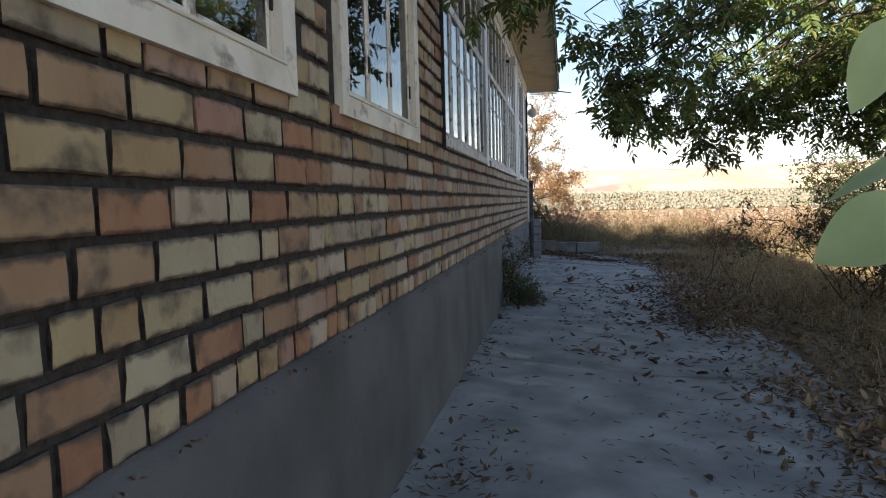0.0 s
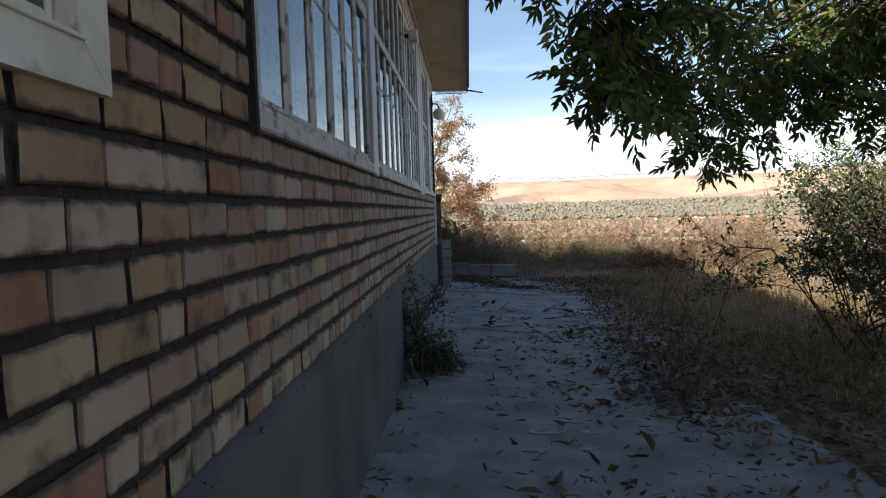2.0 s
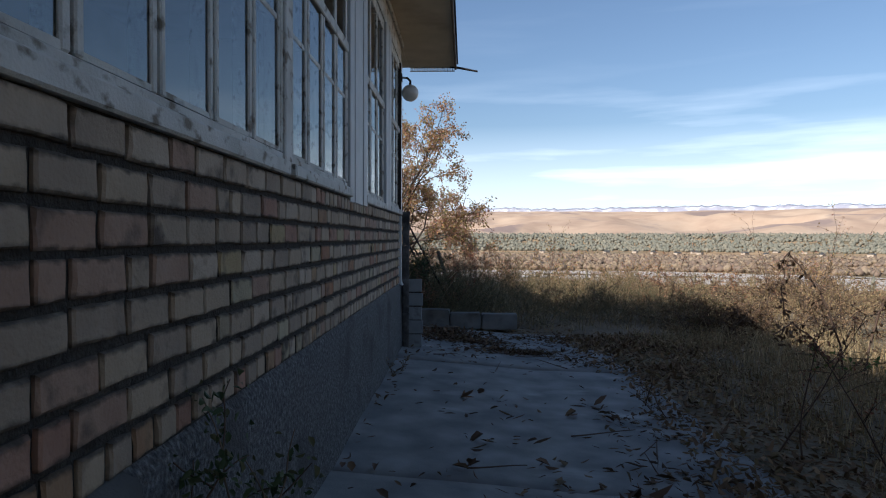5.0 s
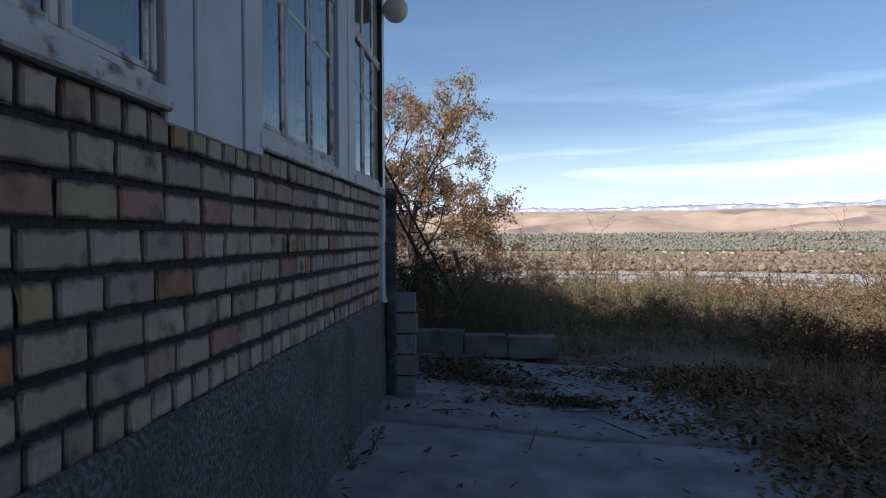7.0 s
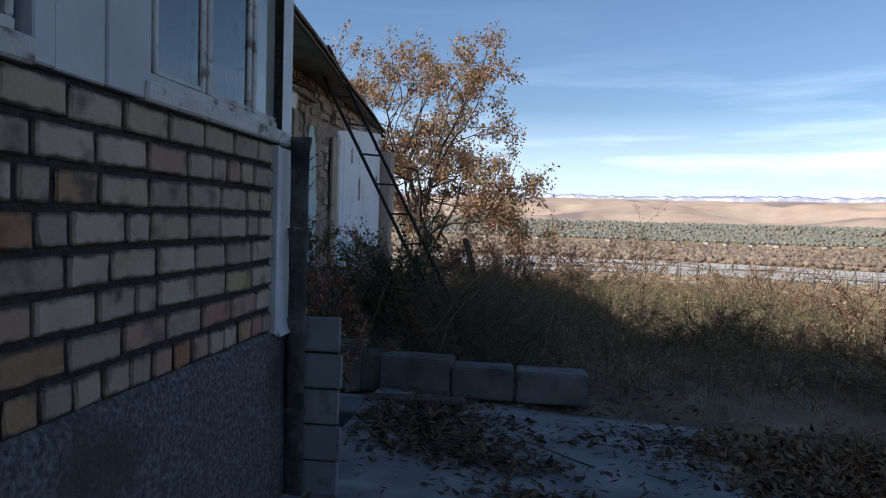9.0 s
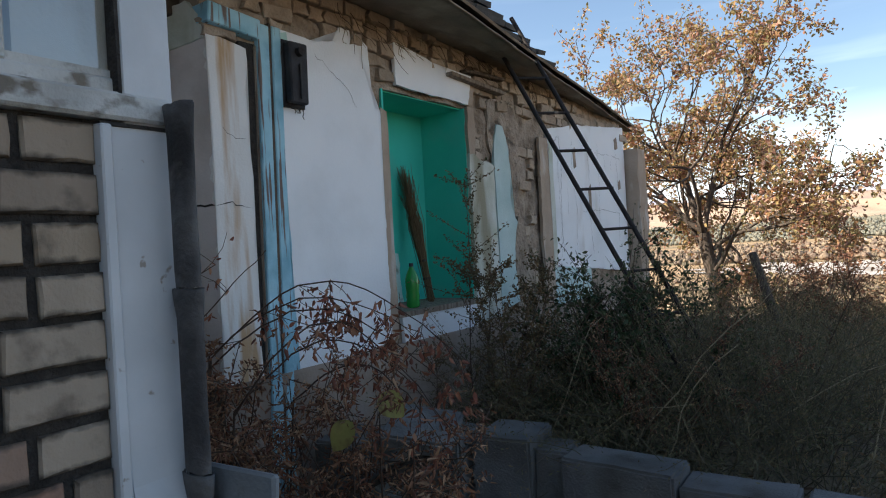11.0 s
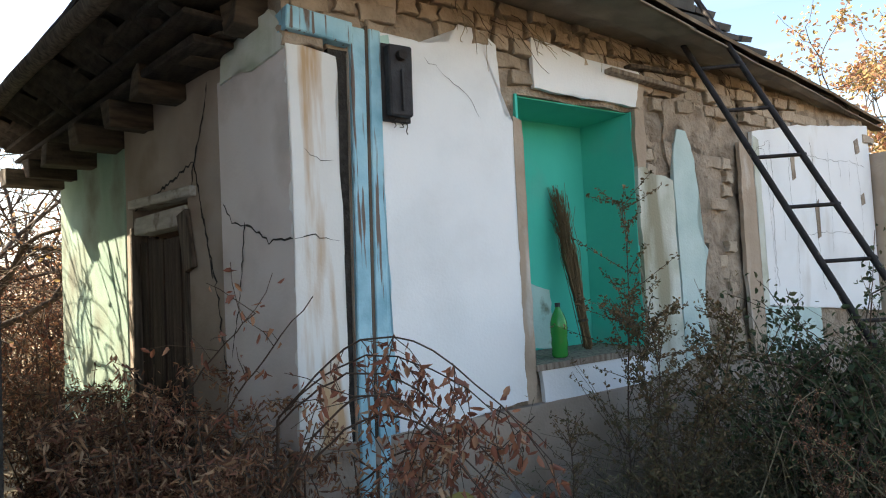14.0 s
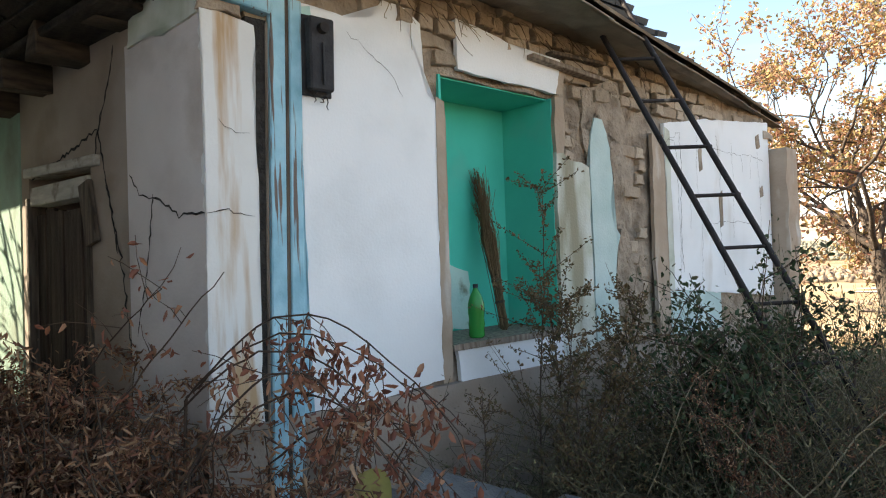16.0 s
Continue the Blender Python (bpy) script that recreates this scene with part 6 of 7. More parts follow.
def bare_trees():
    """Leafless trees behind the end of the mud house; the last four are unseen, added to streak its sunlight."""
    for k, (x, y) in enumerate(((-6.7, 15.6), (-8.5, 18.5), (-10.5, 16.2), (-9.5, 20.5), (-13, 18.0), (-7.3, 14.6), (-8.0, 14.0), (-8.9, 13.7), (-7.2, 13.6))):
        rng = np.random.default_rng(60 + k)
        wood, tips, leaf = Heap(), [], Heap()
        trunk, d = bent((x, y, -0.1), (rng.normal() * 0.1, rng.normal() * 0.1, 1), 1.6, 5, 0.06, 0, rng)
        wood.tube(trunk, 0.13, 0.10, 7)
        for _ in range(8):
            grow(wood, tips, trunk[rng.integers(2, 5)], (rng.normal() * 0.8, rng.normal() * 0.8, 0.8), 1.3, 0.045, 3, rng, 3, 0.18, -0.02, 0.74, 0.6, 5)
        leaf.leaves(along(tips, 2, 0.05, rng), 0.06, 0.5, 0.4, rng=rng)
        plant("bare_tree", "leafless thin tree with a tangle of grey twigs", "tree", wood, BARK, leaf, LEAFAUTUMN, "trunk", "last_leaves", "bare trees")


def leafy_shrub(name, label, c, r, n_stems, per, size, leaf_mat, seed, wide=0.45, height=None, droop=0.2, wood_mat=None):
    rng = np.random.default_rng(seed)
    wood, tips, leaf = Heap(), [], Heap()
    for _ in range(n_stems):
        b = np.array(c) + np.array([rng.normal() * r[0] * 0.3, rng.normal() * r[1] * 0.3, 0])
        t = np.array(c) + np.array([rng.normal() * r[0] * 0.55, rng.normal() * r[1] * 0.55, r[2] * rng.uniform(0.45, 1.05)])
        v = t - b
        grow(wood, tips, b, v, np.linalg.norm(v) * 0.6, 0.010, 2, rng, 3, 0.16, 0.01, 0.62, 0.6, 5)
    P = along(tips, per, 0.03, rng)
    leaf.leaves(P, size, wide, droop, 0.9, rng=rng)
    return plant(name, label, "shrub", wood, wood_mat or TWIG, leaf, leaf_mat, "stem", "foliage")


def add_shoots(t, shoots, r0, r1):
    """Side shoots of a plant, each a part of its own."""
    for sp in shoots:
        h = Heap()
        h.tube(sp, r0, r1, 3)
        link_mesh("side_shoot", h.mesh("side_shoot"), TWIG, t)


def stems_with_leaves(name, label, spots, height, leaf_size, per, wood_mat, leaf_mat, seed, lean=0.25, side=9, wide=0.3, category="weed"):
    """Upright weeds with short side shoots full of tiny leaves."""
    rng = np.random.default_rng(seed)
    for x, y in spots:
        wood, leaf, P, shoots = Heap(), Heap(), [], []
        z = ground_z(x, y)
        h = height * rng.uniform(0.65, 1.1)
        pts, d = bent((x, y, z), (rng.normal() * lean, rng.normal() * lean, 1), h, 7, 0.07, 0.0, rng)
        wood.tube(pts, 0.007, 0.002, 4)
        for _ in range(side):
            f = rng.uniform(0.2, 1.0)
            k = min(5, int(f * 6))
            q = pts[k] + (pts[k + 1] - pts[k]) * (f * 6 - k)
            sp, _d = bent(q, (rng.normal(), rng.normal(), 0.9), h * 0.30 * (1.15 - f * 0.7), 4, 0.15, 0.0, rng)
            shoots.append(sp)
            P.append(along([sp], per, 0.008, rng))
        leaf.leaves(np.concatenate(P), leaf_size, wide, -0.1, 1.0, rng=rng)
        weed = plant(name, label, category, wood, wood_mat, leaf, leaf_mat, "stem", "foliage", name + " clump")
        add_shoots(weed, shoots, 0.0028, 0.0012)


def dry_bush():
    """The brown withered bush with arching twigs in front of the mud house."""
    rng = np.random.default_rng(71)
    wood, leaf = Heap(), Heap()
    P = []
    for _ in range(330):
        x = rng.uniform(-3.4, -0.15)
        if x > -1.25 and rng.random() < 0.35:
            continue
        y = 16.13 + rng.uniform(0.0, 0.55) + 0.10 * (x + 0.6) + (0.35 if x > -1.2 else 0)
        z0 = 0.05
        top = rng.uniform(0.55, 1.06) - 0.10 * max(0, x + 0.9)
        pts, d = bent((x, y, z0), (rng.normal() * 0.35, rng.normal() * 0.25 - 0.05, 1), top * 1.12, 7, 0.14, 0.035, rng)
        if pts[:, 1].min() < 15.8:
            continue
        wood.tube(pts, 0.006, 0.002, 4)
        for _ in range(4):
            k = rng.integers(3, 7)
            sp, _d = bent(pts[k], (rng.normal(), rng.normal() * 0.7, 0.1), 0.26, 4, 0.25, 0.1, rng)
            if sp[:, 1].min() < 15.8:
                continue
            wood.tube(sp, 0.0028, 0.0014, 3)
            P.append(along([sp], 40, 0.02, rng))
        P.append(along([pts[2:]], 20, 0.02, rng))
    leaf.leaves(np.concatenate(P), 0.027, 0.30, 0.8, 0.7, curl=1.6, rng=rng)
    plant("withered_bush", "withered bush with curled brown leaves before the mud wall", "bush", wood, TWIG, leaf, LEAFBROWN)
    # arching bramble canes with red-brown leaves
    rng = np.random.default_rng(72)
    for k, (a, b, rise) in enumerate((((-1.25, 16.66, 1.00), (-0.02, 16.96, 1.02), 0.34), ((-1.2, 16.6, 0.95), (-0.06, 16.9, 0.92), 0.30), ((-1.3, 16.68, 1.0), (-0.25, 17.0, 1.10), 0.22),
                                      ((-0.95, 16.55, 0.8), (-0.05, 17.05, 0.55), 0.42), ((-0.85, 16.8, 0.8), (-0.1, 17.1, 0.40), 0.35), ((-1.9, 16.3, 0.8), (-0.9, 16.45, 1.45), 0.05),
                                      ((-1.5, 16.35, 0.8), (-0.75, 16.6, 1.5), 0.02), ((-3.2, 16.05, 0.8), (-2.6, 16.0, 1.35), 0.15), ((-0.9, 16.5, 0.8), (-0.02, 16.85, 0.75), 0.42))):
        wood, leaf = Heap(), Heap()
        a, b = np.array(a), np.array(b)
        root = np.array([a[0] - 0.1, a[1], 0.05])
        f = np.linspace(0, 1, 16)
        arc = np.array([a + (b - a) * t + np.array([0, 0, rise * math.sin(t * math.pi)]) + rng.normal(size=3) * 0.004 for t in f])
        pts = np.concatenate([[root], arc])
        wood.tube(pts, 0.005, 0.002, 5)
        P, shoots = [], []
        for j in range(13 if k < 5 or k == 8 else 8):
            q = arc[rng.integers(4 if k < 5 else 2, 16)]
            sp, _d = bent(q, (rng.normal() * 0.6, rng.normal() * 0.5, -0.6 if k < 5 else 0.4), rng.uniform(0.08, 0.3), 4, 0.25, 0.12, rng)
            shoots.append(sp)
            P.append(along([sp], 9 if k < 5 or k == 8 else 4, 0.012, rng))
        leaf.leaves(np.concatenate(P), 0.036, 0.42, 0.9, 0.5, curl=1.1, rng=rng)
        cane = plant("bramble_cane", "arching thorny cane with hanging red-brown leaves", "bramble", wood, TWIG, leaf, LEAFRED, "cane", "foliage", "bramble canes")
        add_shoots(cane, shoots, 0.0022, 0.0012)


def tangle():
    """Thick grey-green and straw-coloured weeds before the mud house and past the blocks."""
    rng = np.random.default_rng(81)
    wood, leaf, P = Heap(), Heap(), []
    n = 0
    while n < 3600:
        x, y = rng.uniform(-1.2, 5.5), rng.uniform(17.7, 24.0)
        if n % 3 == 0:
            x, y = rng.uniform(-1.2, 1.2), rng.uniform(18.1, 20.8)
        if x < -1.12 + 0.03 * (y - 17) + 0.05 or (y < 18.12 and x > -0.85) or (0.3 < x and y < 18.25):
            continue
        n += 1
        h = rng.uniform(0.35, 0.82) * (1.15 if x < 1.2 else 0.85)
        if -0.5 < x < 0.9 and 18.6 < y < 20.4:
            h *= 1.25
        pts, d = bent((x, y, ground_z(x, y) - 0.02), (rng.normal() * 0.7, rng.normal() * 0.7, 0.9), h * 1.3, 6, 0.22, 0.06, rng)
        wood.tube(pts, 0.0036, 0.0012, 3)
        P.append(along([pts[1:]], 28, 0.035, rng))
    leaf.leaves(np.concatenate(P), 0.024, 0.24, 0.0, 1.0, rng=rng)
    t = thing("weeds", "thick tangle of grey-green and straw-coloured weeds", "weeds", kind="stuff")
    link_mesh("stem", wood.mesh("stem"), WEEDSTEM, t)
    link_mesh("foliage", leaf.mesh("foliage"), WEED, t)
    # long pale stalks lying across the tangle
    for k, (a, b) in enumerate((((0.1, 18.4, 0.35), (0.95, 18.9, 1.15)), ((0.3, 18.4, 0.25), (0.75, 18.6, 0.85)), ((-0.35, 18.3, 0.2), (-0.05, 18.6, 1.0)), ((0.6, 18.8, 0.3), (1.6, 19.0, 0.75)),
                                ((-0.2, 18.3, 0.25), (0.5, 18.5, 0.5)), ((1.3, 18.6, 0.1), (1.5, 18.8, 0.9)))):
        h = Heap()
        a, b = np.array(a), np.array(b)
        a[2] = 0.1
        h.tube([a + (b - a) * t + np.array([0, 0, 0.14 * math.sin(t * math.pi)]) + rng.normal(size=3) * 0.015 for t in np.linspace(0, 1, 7)], 0.0045, 0.002, 4)
        tagged(link_mesh("dry_stalk", h.mesh("dry_stalk"), PALESTEM), "long bleached dry stalk in the weeds", "stalk", "pale stalks")


def dry_grass():
    """Dry grass beside the pavement and over the field."""
    rng = np.random.default_rng(91)
    h = Heap()
    edge = scatter(17000, 2.55, 6.5, 3.0, 17.5, rng, lambda x, y: (x > 3.1 + 0.3 * np.sin(y * 1.7) + 0.9 * np.exp(-((y - 15.6) / 1.0) ** 2)))
    h.blades(edge, 0.27 * np.clip((edge[:, 0] - 2.8) / 1.3, 0.25, 1.3), 0.0032, 0.9, rng)
    mid = scatter(17000, 0.2, 14, 17.9, 34, rng, lambda x, y: (y > 18.5) | (x > 1.8))
    h.blades(mid, 0.30 * np.clip((mid[:, 1] - 17.0) / 2.5, 0.5, 1.1), 0.0042, 0.8, rng)
    far = scatter(15000, -6, 30, 26, 42, rng, lambda x, y: (x > -2) | (y > 30))
    h.blades(far, 0.30, 0.008, 0.8, rng)
    tagged(link_mesh("dry_grass", h.mesh("dry_grass"), GRASS), "dry straw-brown grass over the field", "grass", kind="stuff")
    # low brown weeds
    rng = np.random.default_rng(92)
    wood, leaf, P = Heap(), Heap(), []
    for k in range(2400):
        if k % 6 == 0:
            x, y = rng.uniform(3.4, 6.0), rng.uniform(6.5, 17.6)
        else:
            x, y = rng.uniform(1.2, 12), rng.uniform(18.3, 30)
        hh = rng.uniform(0.2, 0.55) * (1.0 if y > 22 else 0.9 if y > 18.2 else 0.6) * (0.6 + 0.8 * abs(math.sin(x * 1.3 + 2 * math.sin(y * 0.9))))
        pts, d = bent((x, y, ground_z(x, y) - 0.03), (rng.normal() * 0.4, rng.normal() * 0.4, 1), hh * 1.1, 5, 0.15, 0.01, rng)
        wood.tube(pts, 0.005, 0.0015, 3)
        for _ in range(3):
            sp, _d = bent(pts[rng.integers(1, 5)], (rng.normal(), rng.normal(), 0.7), hh * 0.4, 4, 0.2, 0, rng)
            wood.tube(sp, 0.0025, 0.0012, 3)
            P.append(along([sp], 11, 0.018, rng))
    leaf.leaves(np.concatenate(P), 0.036, 0.4, 0.0, 1.0, rng=rng)
    t = thing("field_weeds", "brown seeding weeds scattered through dry grass", "weeds", kind="stuff")
    link_mesh("stem", wood.mesh("stem"), GRASS, t)
    link_mesh("foliage", leaf.mesh("foliage"), STRAWHEAD, t)


def leaf_litter():
    """Fallen leaves on the pavement, thicker along its edges and in heaps."""
    rng = np.random.default_rng(95)
    h = Heap()
    pts = []

    def lay(n, x0, x1, y0, y1, keep=None):
        x, y = rng.uniform(x0, x1, n), rng.uniform(y0, y1, n)
        if keep is not None:
            k = keep(x, y)
            x, y = x[k], y[k]
        z = np.array([max(slab_z(float(a)), ground_z(float(a), float(b))) for a, b in zip(x, y)]) + 0.008
        pts.append(np.stack([x, y, z], axis=1))

    def clump(n, cx, cy, sx, sy):
        x, y = rng.normal(size=n) * sx + cx, rng.normal(size=n) * sy + cy
        ok = (x > 0.06) & (x < 4.6) & (y < 17.75)
        x, y = x[ok], y[ok]
        z = np.array([max(slab_z(float(a)) if a < 2.9 else -1, ground_z(float(a), float(b))) for a, b in zip(x, y)]) + 0.008 + np.abs(rng.normal(size=len(x))) * 0.012
        pts.append(np.stack([x, y, z], axis=1))

    lay(380, 0.1, 2.8, 1.0, 17.0)
    lay(1500, 0.06, 0.5, 1.5, 16.5, lambda x, y: rng.random(len(x)) < np.exp(-(x - 0.05) / 0.10) * (0.4 + 0.6 * (y < 9)))
    lay(15000, 1.7, 4.0, 2.0, 17.4, lambda x, y: rng.random(len(x)) < np.clip((x - 2.35 - 0.3 * np.sin(y * 1.9) - 0.2 * np.sin(y * 4.7 + 1) + 0.25 * (y > 12.8)) / 0.45, 0, 1) ** 1.5)
    clump(1500, 2.15, 3.3, 0.35, 0.55)
    clump(700, 1.75, 2.9, 0.25, 0.25)
    clump(260, 0.35, 3.2, 0.14, 0.5)
    clump(90, 1.5, 3.3, 0.5, 0.5)
    clump(1500, 2.6, 5.0, 0.30, 0.9)
    clump(120, 1.8, 5.0, 0.4, 0.5)
    clump(200, 0.35, 3.6, 0.15, 0.8)
    clump(80, 0.9, 15.6, 0.4, 0.3)
    clump(750, 1.5, 15.95, 0.27, 0.10)
    clump(1700, 0.55, 16.95, 0.34, 0.32)
    clump(500, 0.95, 16.5, 0.30, 0.10)
    clump(3200, 3.4, 16.75, 0.55, 0.42)
    clump(1100, 2.6, 17.2, 0.6, 0.22)
    clump(800, 3.25, 14.9, 0.22, 0.25)
    clump(1900, 2.62, 9.9, 0.30, 1.0)
    clump(500, 2.3, 8.6, 0.2, 0.5)
    clump(130, 1.55, 8.6, 0.4, 0.5)
    clump(80, 1.6, 6.8, 0.5, 0.15)
    clump(120, 1.7, 11.0, 0.4, 0.4)
    clump(60, 1.5, 9.8, 0.3, 0.3)
    clump(260, 2.3, 10.6, 0.25, 0.8)
    P = np.concatenate(pts)
    P[:, 2] = [max(z, slab_z(float(x)) + 0.006) for x, z in zip(P[:, 0], P[:, 2])]
    inner, near = P[P[:, 0] < 2.35], 5.5
    h.leaves(inner[inner[:, 1] < near], 0.054, 0.62, -0.10, 1.0, flat=0.88, curl=0.55, rng=rng)
    h.leaves(inner[inner[:, 1] >= near], 0.070, 0.62, -0.08, 1.0, flat=0.86, curl=0.6, rng=rng)
    big = []
    for x, y in zip(rng.uniform(0.7, 2.4, 90), rng.uniform(5.5, 13.5, 90)):
        for _ in range(rng.integers(1, 5)):
            u, v = x + rng.normal() * 0.05, y + rng.normal() * 0.04
            big.append((u, v, slab_z(u) + 0.008 + abs(rng.normal()) * 0.01))
    h.leaves(np.array(big), 0.12, 0.55, -0.08, 1.0, flat=0.84, curl=0.7, rng=rng)
    edge = Heap()
    edge.leaves(P[P[:, 0] >= 2.35], 0.064, 0.6, -0.10, 1.0, flat=0.72, curl=0.9, rng=rng)
    side = scatter(6500, 2.7, 6.5, 2.0, 18.0, rng)
    side[:, 2] += 0.012
    edge.leaves(side, 0.06, 0.55, -0.05, 1.0, flat=0.75, curl=0.4, rng=rng)
    back = scatter(2600, -1.2, 2.6, 15.95, 18.6, rng, lambda x, y: (x < 0) | (y > 17.3))
    back[:, 2] += 0.015
    edge.leaves(back, 0.06, 0.55, -0.05, 1.0, flat=0.75, curl=0.4, rng=rng)
    tagged(link_mesh("leaf_drift", edge.mesh("leaf_drift"), DRIFT), "drift of light brown dead leaves along the pavement edge", "leaves", kind="stuff")
    ledge = np.stack([rng.uniform(0.015, 0.05, 150), rng.uniform(1.2, 8.9, 150), np.full(150, PT - 0.012)], axis=1)
    h.leaves(ledge, 0.018, 0.6, -0.1, 1.0, flat=0.4, rng=rng)
    tagged(link_mesh("fallen_leaves", h.mesh("fallen_leaves"), LITTER), "curled dead brown leaves fallen on the concrete", "leaves", kind="stuff")
    for k in range(16):
        s = Heap()
        x, y = (rng.uniform(0.4, 2.6), rng.uniform(14.6, 16.9)) if k < 10 else (rng.uniform(0.8, 2.3), rng.uniform(8, 13))
        a = rng.uniform(0, math.pi)
        ln = rng.uniform(0.15, 0.6)
        p = [(x + math.cos(a) * ln * t, y + math.sin(a) * ln * t, slab_z(x + math.cos(a) * ln * t) + 0.012 + 0.012 * math.sin(t * 3)) for t in np.linspace(-0.5, 0.5, 6)]
        s.tube(p, 0.006, 0.003, 4)
        tagged(link_mesh("fallen_twig", s.mesh("fallen_twig"), TWIG), "thin dry twig lying on the concrete", "twig", "fallen twigs")


def big_leaf(heap, p, d, up, length, width):
    """A broad smooth leaf with a midrib fold."""
    p, d, up = np.array(p, float), np.array(d, float), np.array(up, float)
    d /= np.linalg.norm(d)
    s = np.cross(d, up)
    s /= np.linalg.norm(s)
    n = np.cross(s, d)
    k = 9
    V = []
    for i in range(k):
        t = i / (k - 1)
        w = width * 0.5 * math.sin(math.pi * min(1, t ** 0.8)) ** 0.85 + 0.0006
        c = p + d * length * t - n * length * 0.16 * t * t
        V += [c + s * w + n * w * 0.22, c + s * w * 0.5 + n * w * 0.07, c, c - s * w * 0.5 + n * w * 0.07, c - s * w + n * w * 0.22]
    F = [(i * 5 + j, i * 5 + j + 1, (i + 1) * 5 + j + 1, (i + 1) * 5 + j) for i in range(k - 1) for j in range(4)]
    heap.add(V, F)


def path_sapling():
    """A sapling that leans over the path where the walk begins."""
    wood, leaf = Heap(), Heap()
    wood.tube([(1.75, 1.75, -0.02), (1.62, 1.70, 0.7), (1.4, 1.6, 1.3), (1.16, 1.5, 1.52), (1.035, 1.44, 1.50)], 0.012, 0.003, 6)
    wood.tube([(1.3, 1.56, 1.4), (1.12, 1.47, 1.40), (1.03, 1.43, 1.385)], 0.005, 0.002, 5)
    for p, d, up, ln, w in (((1.055, 1.44, 1.412), (-1.0, 0.02, -0.50), (0.0, -0.85, 0.5), 0.072, 0.048), ((1.085, 1.46, 1.452), (-1.0, 0.05, -0.30), (0, -0.3, 1), 0.085, 0.030),
                            ((1.03, 1.44, 1.530), (-0.25, 0.0, -1.0), (0.25, -0.9, 0.2), 0.06, 0.036), ((1.25, 1.55, 1.45), (0.2, 0.3, 0.6), (0, -0.9, 0.4), 0.09, 0.05)):
        big_leaf(leaf, p, d, up, ln, w)
    plant("sapling", "young sapling with broad pale green leaves over the path", "sapling", wood, TWIG, leaf, PALELEAF, "stem", "foliage")


def low_leaves():
    for p, d, ln, w in (((-0.42, 16.72, 0.78), (-0.25, -0.25, -0.45), 0.15, 0.11), ((-0.38, 16.85, 0.86), (0.45, 0.2, -0.4), 0.14, 0.12), ((-0.9, 16.25, 0.55), (-0.5, -0.3, -0.1), 0.14, 0.1),
                        ((-1.3, 16.15, 0.72), (0.4, -0.4, -0.2), 0.13, 0.1)):
        leaf, wood = Heap(), Heap()
        big_leaf(leaf, p, d, (0.5, -0.6, 0.6), ln, w)
        wood.tube([(p[0] - 0.05, p[1] + 0.05, 0.05), (p[0] - 0.03, p[1] + 0.02, p[2] * 0.6), p], 0.006, 0.003, 4)
        plant("broad_leaf_weed", "large yellowing leaf on a low stalk in the bush", "weed", wood, TWIG, leaf, YELLOWLEAF, "stem", "leaf", "broad yellow leaves")


def roots():
    """Dry roots and straw that hang from the wall head."""
    rng = np.random.default_rng(98)
    for k in range(90):
        h = Heap()
        s = rng.uniform(0.9, 3.4) if k < 74 else rng.uniform(3.4, 5.5)
        p = M2 @ Vector((0.0, s, rng.uniform(2.88, 3.02)))
        pts, _d = bent(tuple(p), (0.35, rng.normal() * 0.5, -0.5), rng.uniform(0.08, 0.34), 6, 0.26, 0.14, rng)
        h.tube(pts, 0.0028, 0.0014, 3)
        tagged(link_mesh("hanging_root", h.mesh("hanging_root"), PALESTEM if k % 3 else TWIG), "thin dry root hanging from the wall head", "root", "hanging roots")


shade_tree()
near_tree()
autumn_tree()
bare_trees()
leafy_shrub("shrub", "tall dense dark green shrub beside the path", (4.65, 9.6, -0.05), (0.85, 0.9, 2.2), 46, 24, 0.05, LEAFBUSH, 101)
# LEAFGREEN is lighter than LEAFBUSH, so part of the sunlit look is leaf colour
leafy_shrub("shrub", "sunlit yellow-green shrub at the edge of the field", (6.3, 12.0, -0.05), (1.0, 1.0, 2.6), 46, 22, 0.05, LEAFGREEN, 102)
leafy_shrub("vine_bush", "dark green leafy vine heaped round the ladder foot", (-0.18, 19.35, 0.05), (0.40, 0.45, 1.30), 44, 20, 0.036, LEAFBUSH, 103, 0.5, droop=0.4)
leafy_shrub("plinth_weed", "dark green weed growing against the plinth", (0.13, 9.2, 0.08), (0.10, 0.36, 0.8), 16, 24, 0.032, LEAFBUSH, 104, 0.5, droop=0.3)
leafy_shrub("plinth_weed", "low weed trailing over the concrete by the plinth", (0.27, 9.15, 0.06), (0.30, 0.28, 0.26), 12, 14, 0.032, LEAFBUSH, 105, 0.5, droop=0.2)
leafy_shrub("brown_shrub", "brown-leaved shrub beyond the blocks", (2.4, 26.5, -0.05), (2.0, 1.4, 0.95), 40, 14, 0.06, LEAFAUTUMN, 106, 0.4)
leafy_shrub("brown_shrub", "red-brown shrub under the fruit tree", (0.6, 25.0, 0.0), (1.3, 1.0, 1.15), 36, 16, 0.05, LEAFBROWN, 107, 0.4)
leafy_shrub("brown_shrub", "thorny brown shrub at the sunlit edge", (5.6, 21.0, 0.0), (1.5, 1.2, 0.85), 34, 10, 0.045, LEAFBROWN, 108, 0.4)
leafy_shrub("brown_shrub", "sunlit straw-coloured shrub in the field", (9.0, 23.0, 0.0), (1.6, 1.6, 1.0), 36, 12, 0.05, LEAFAUTUMN, 109, 0.4)
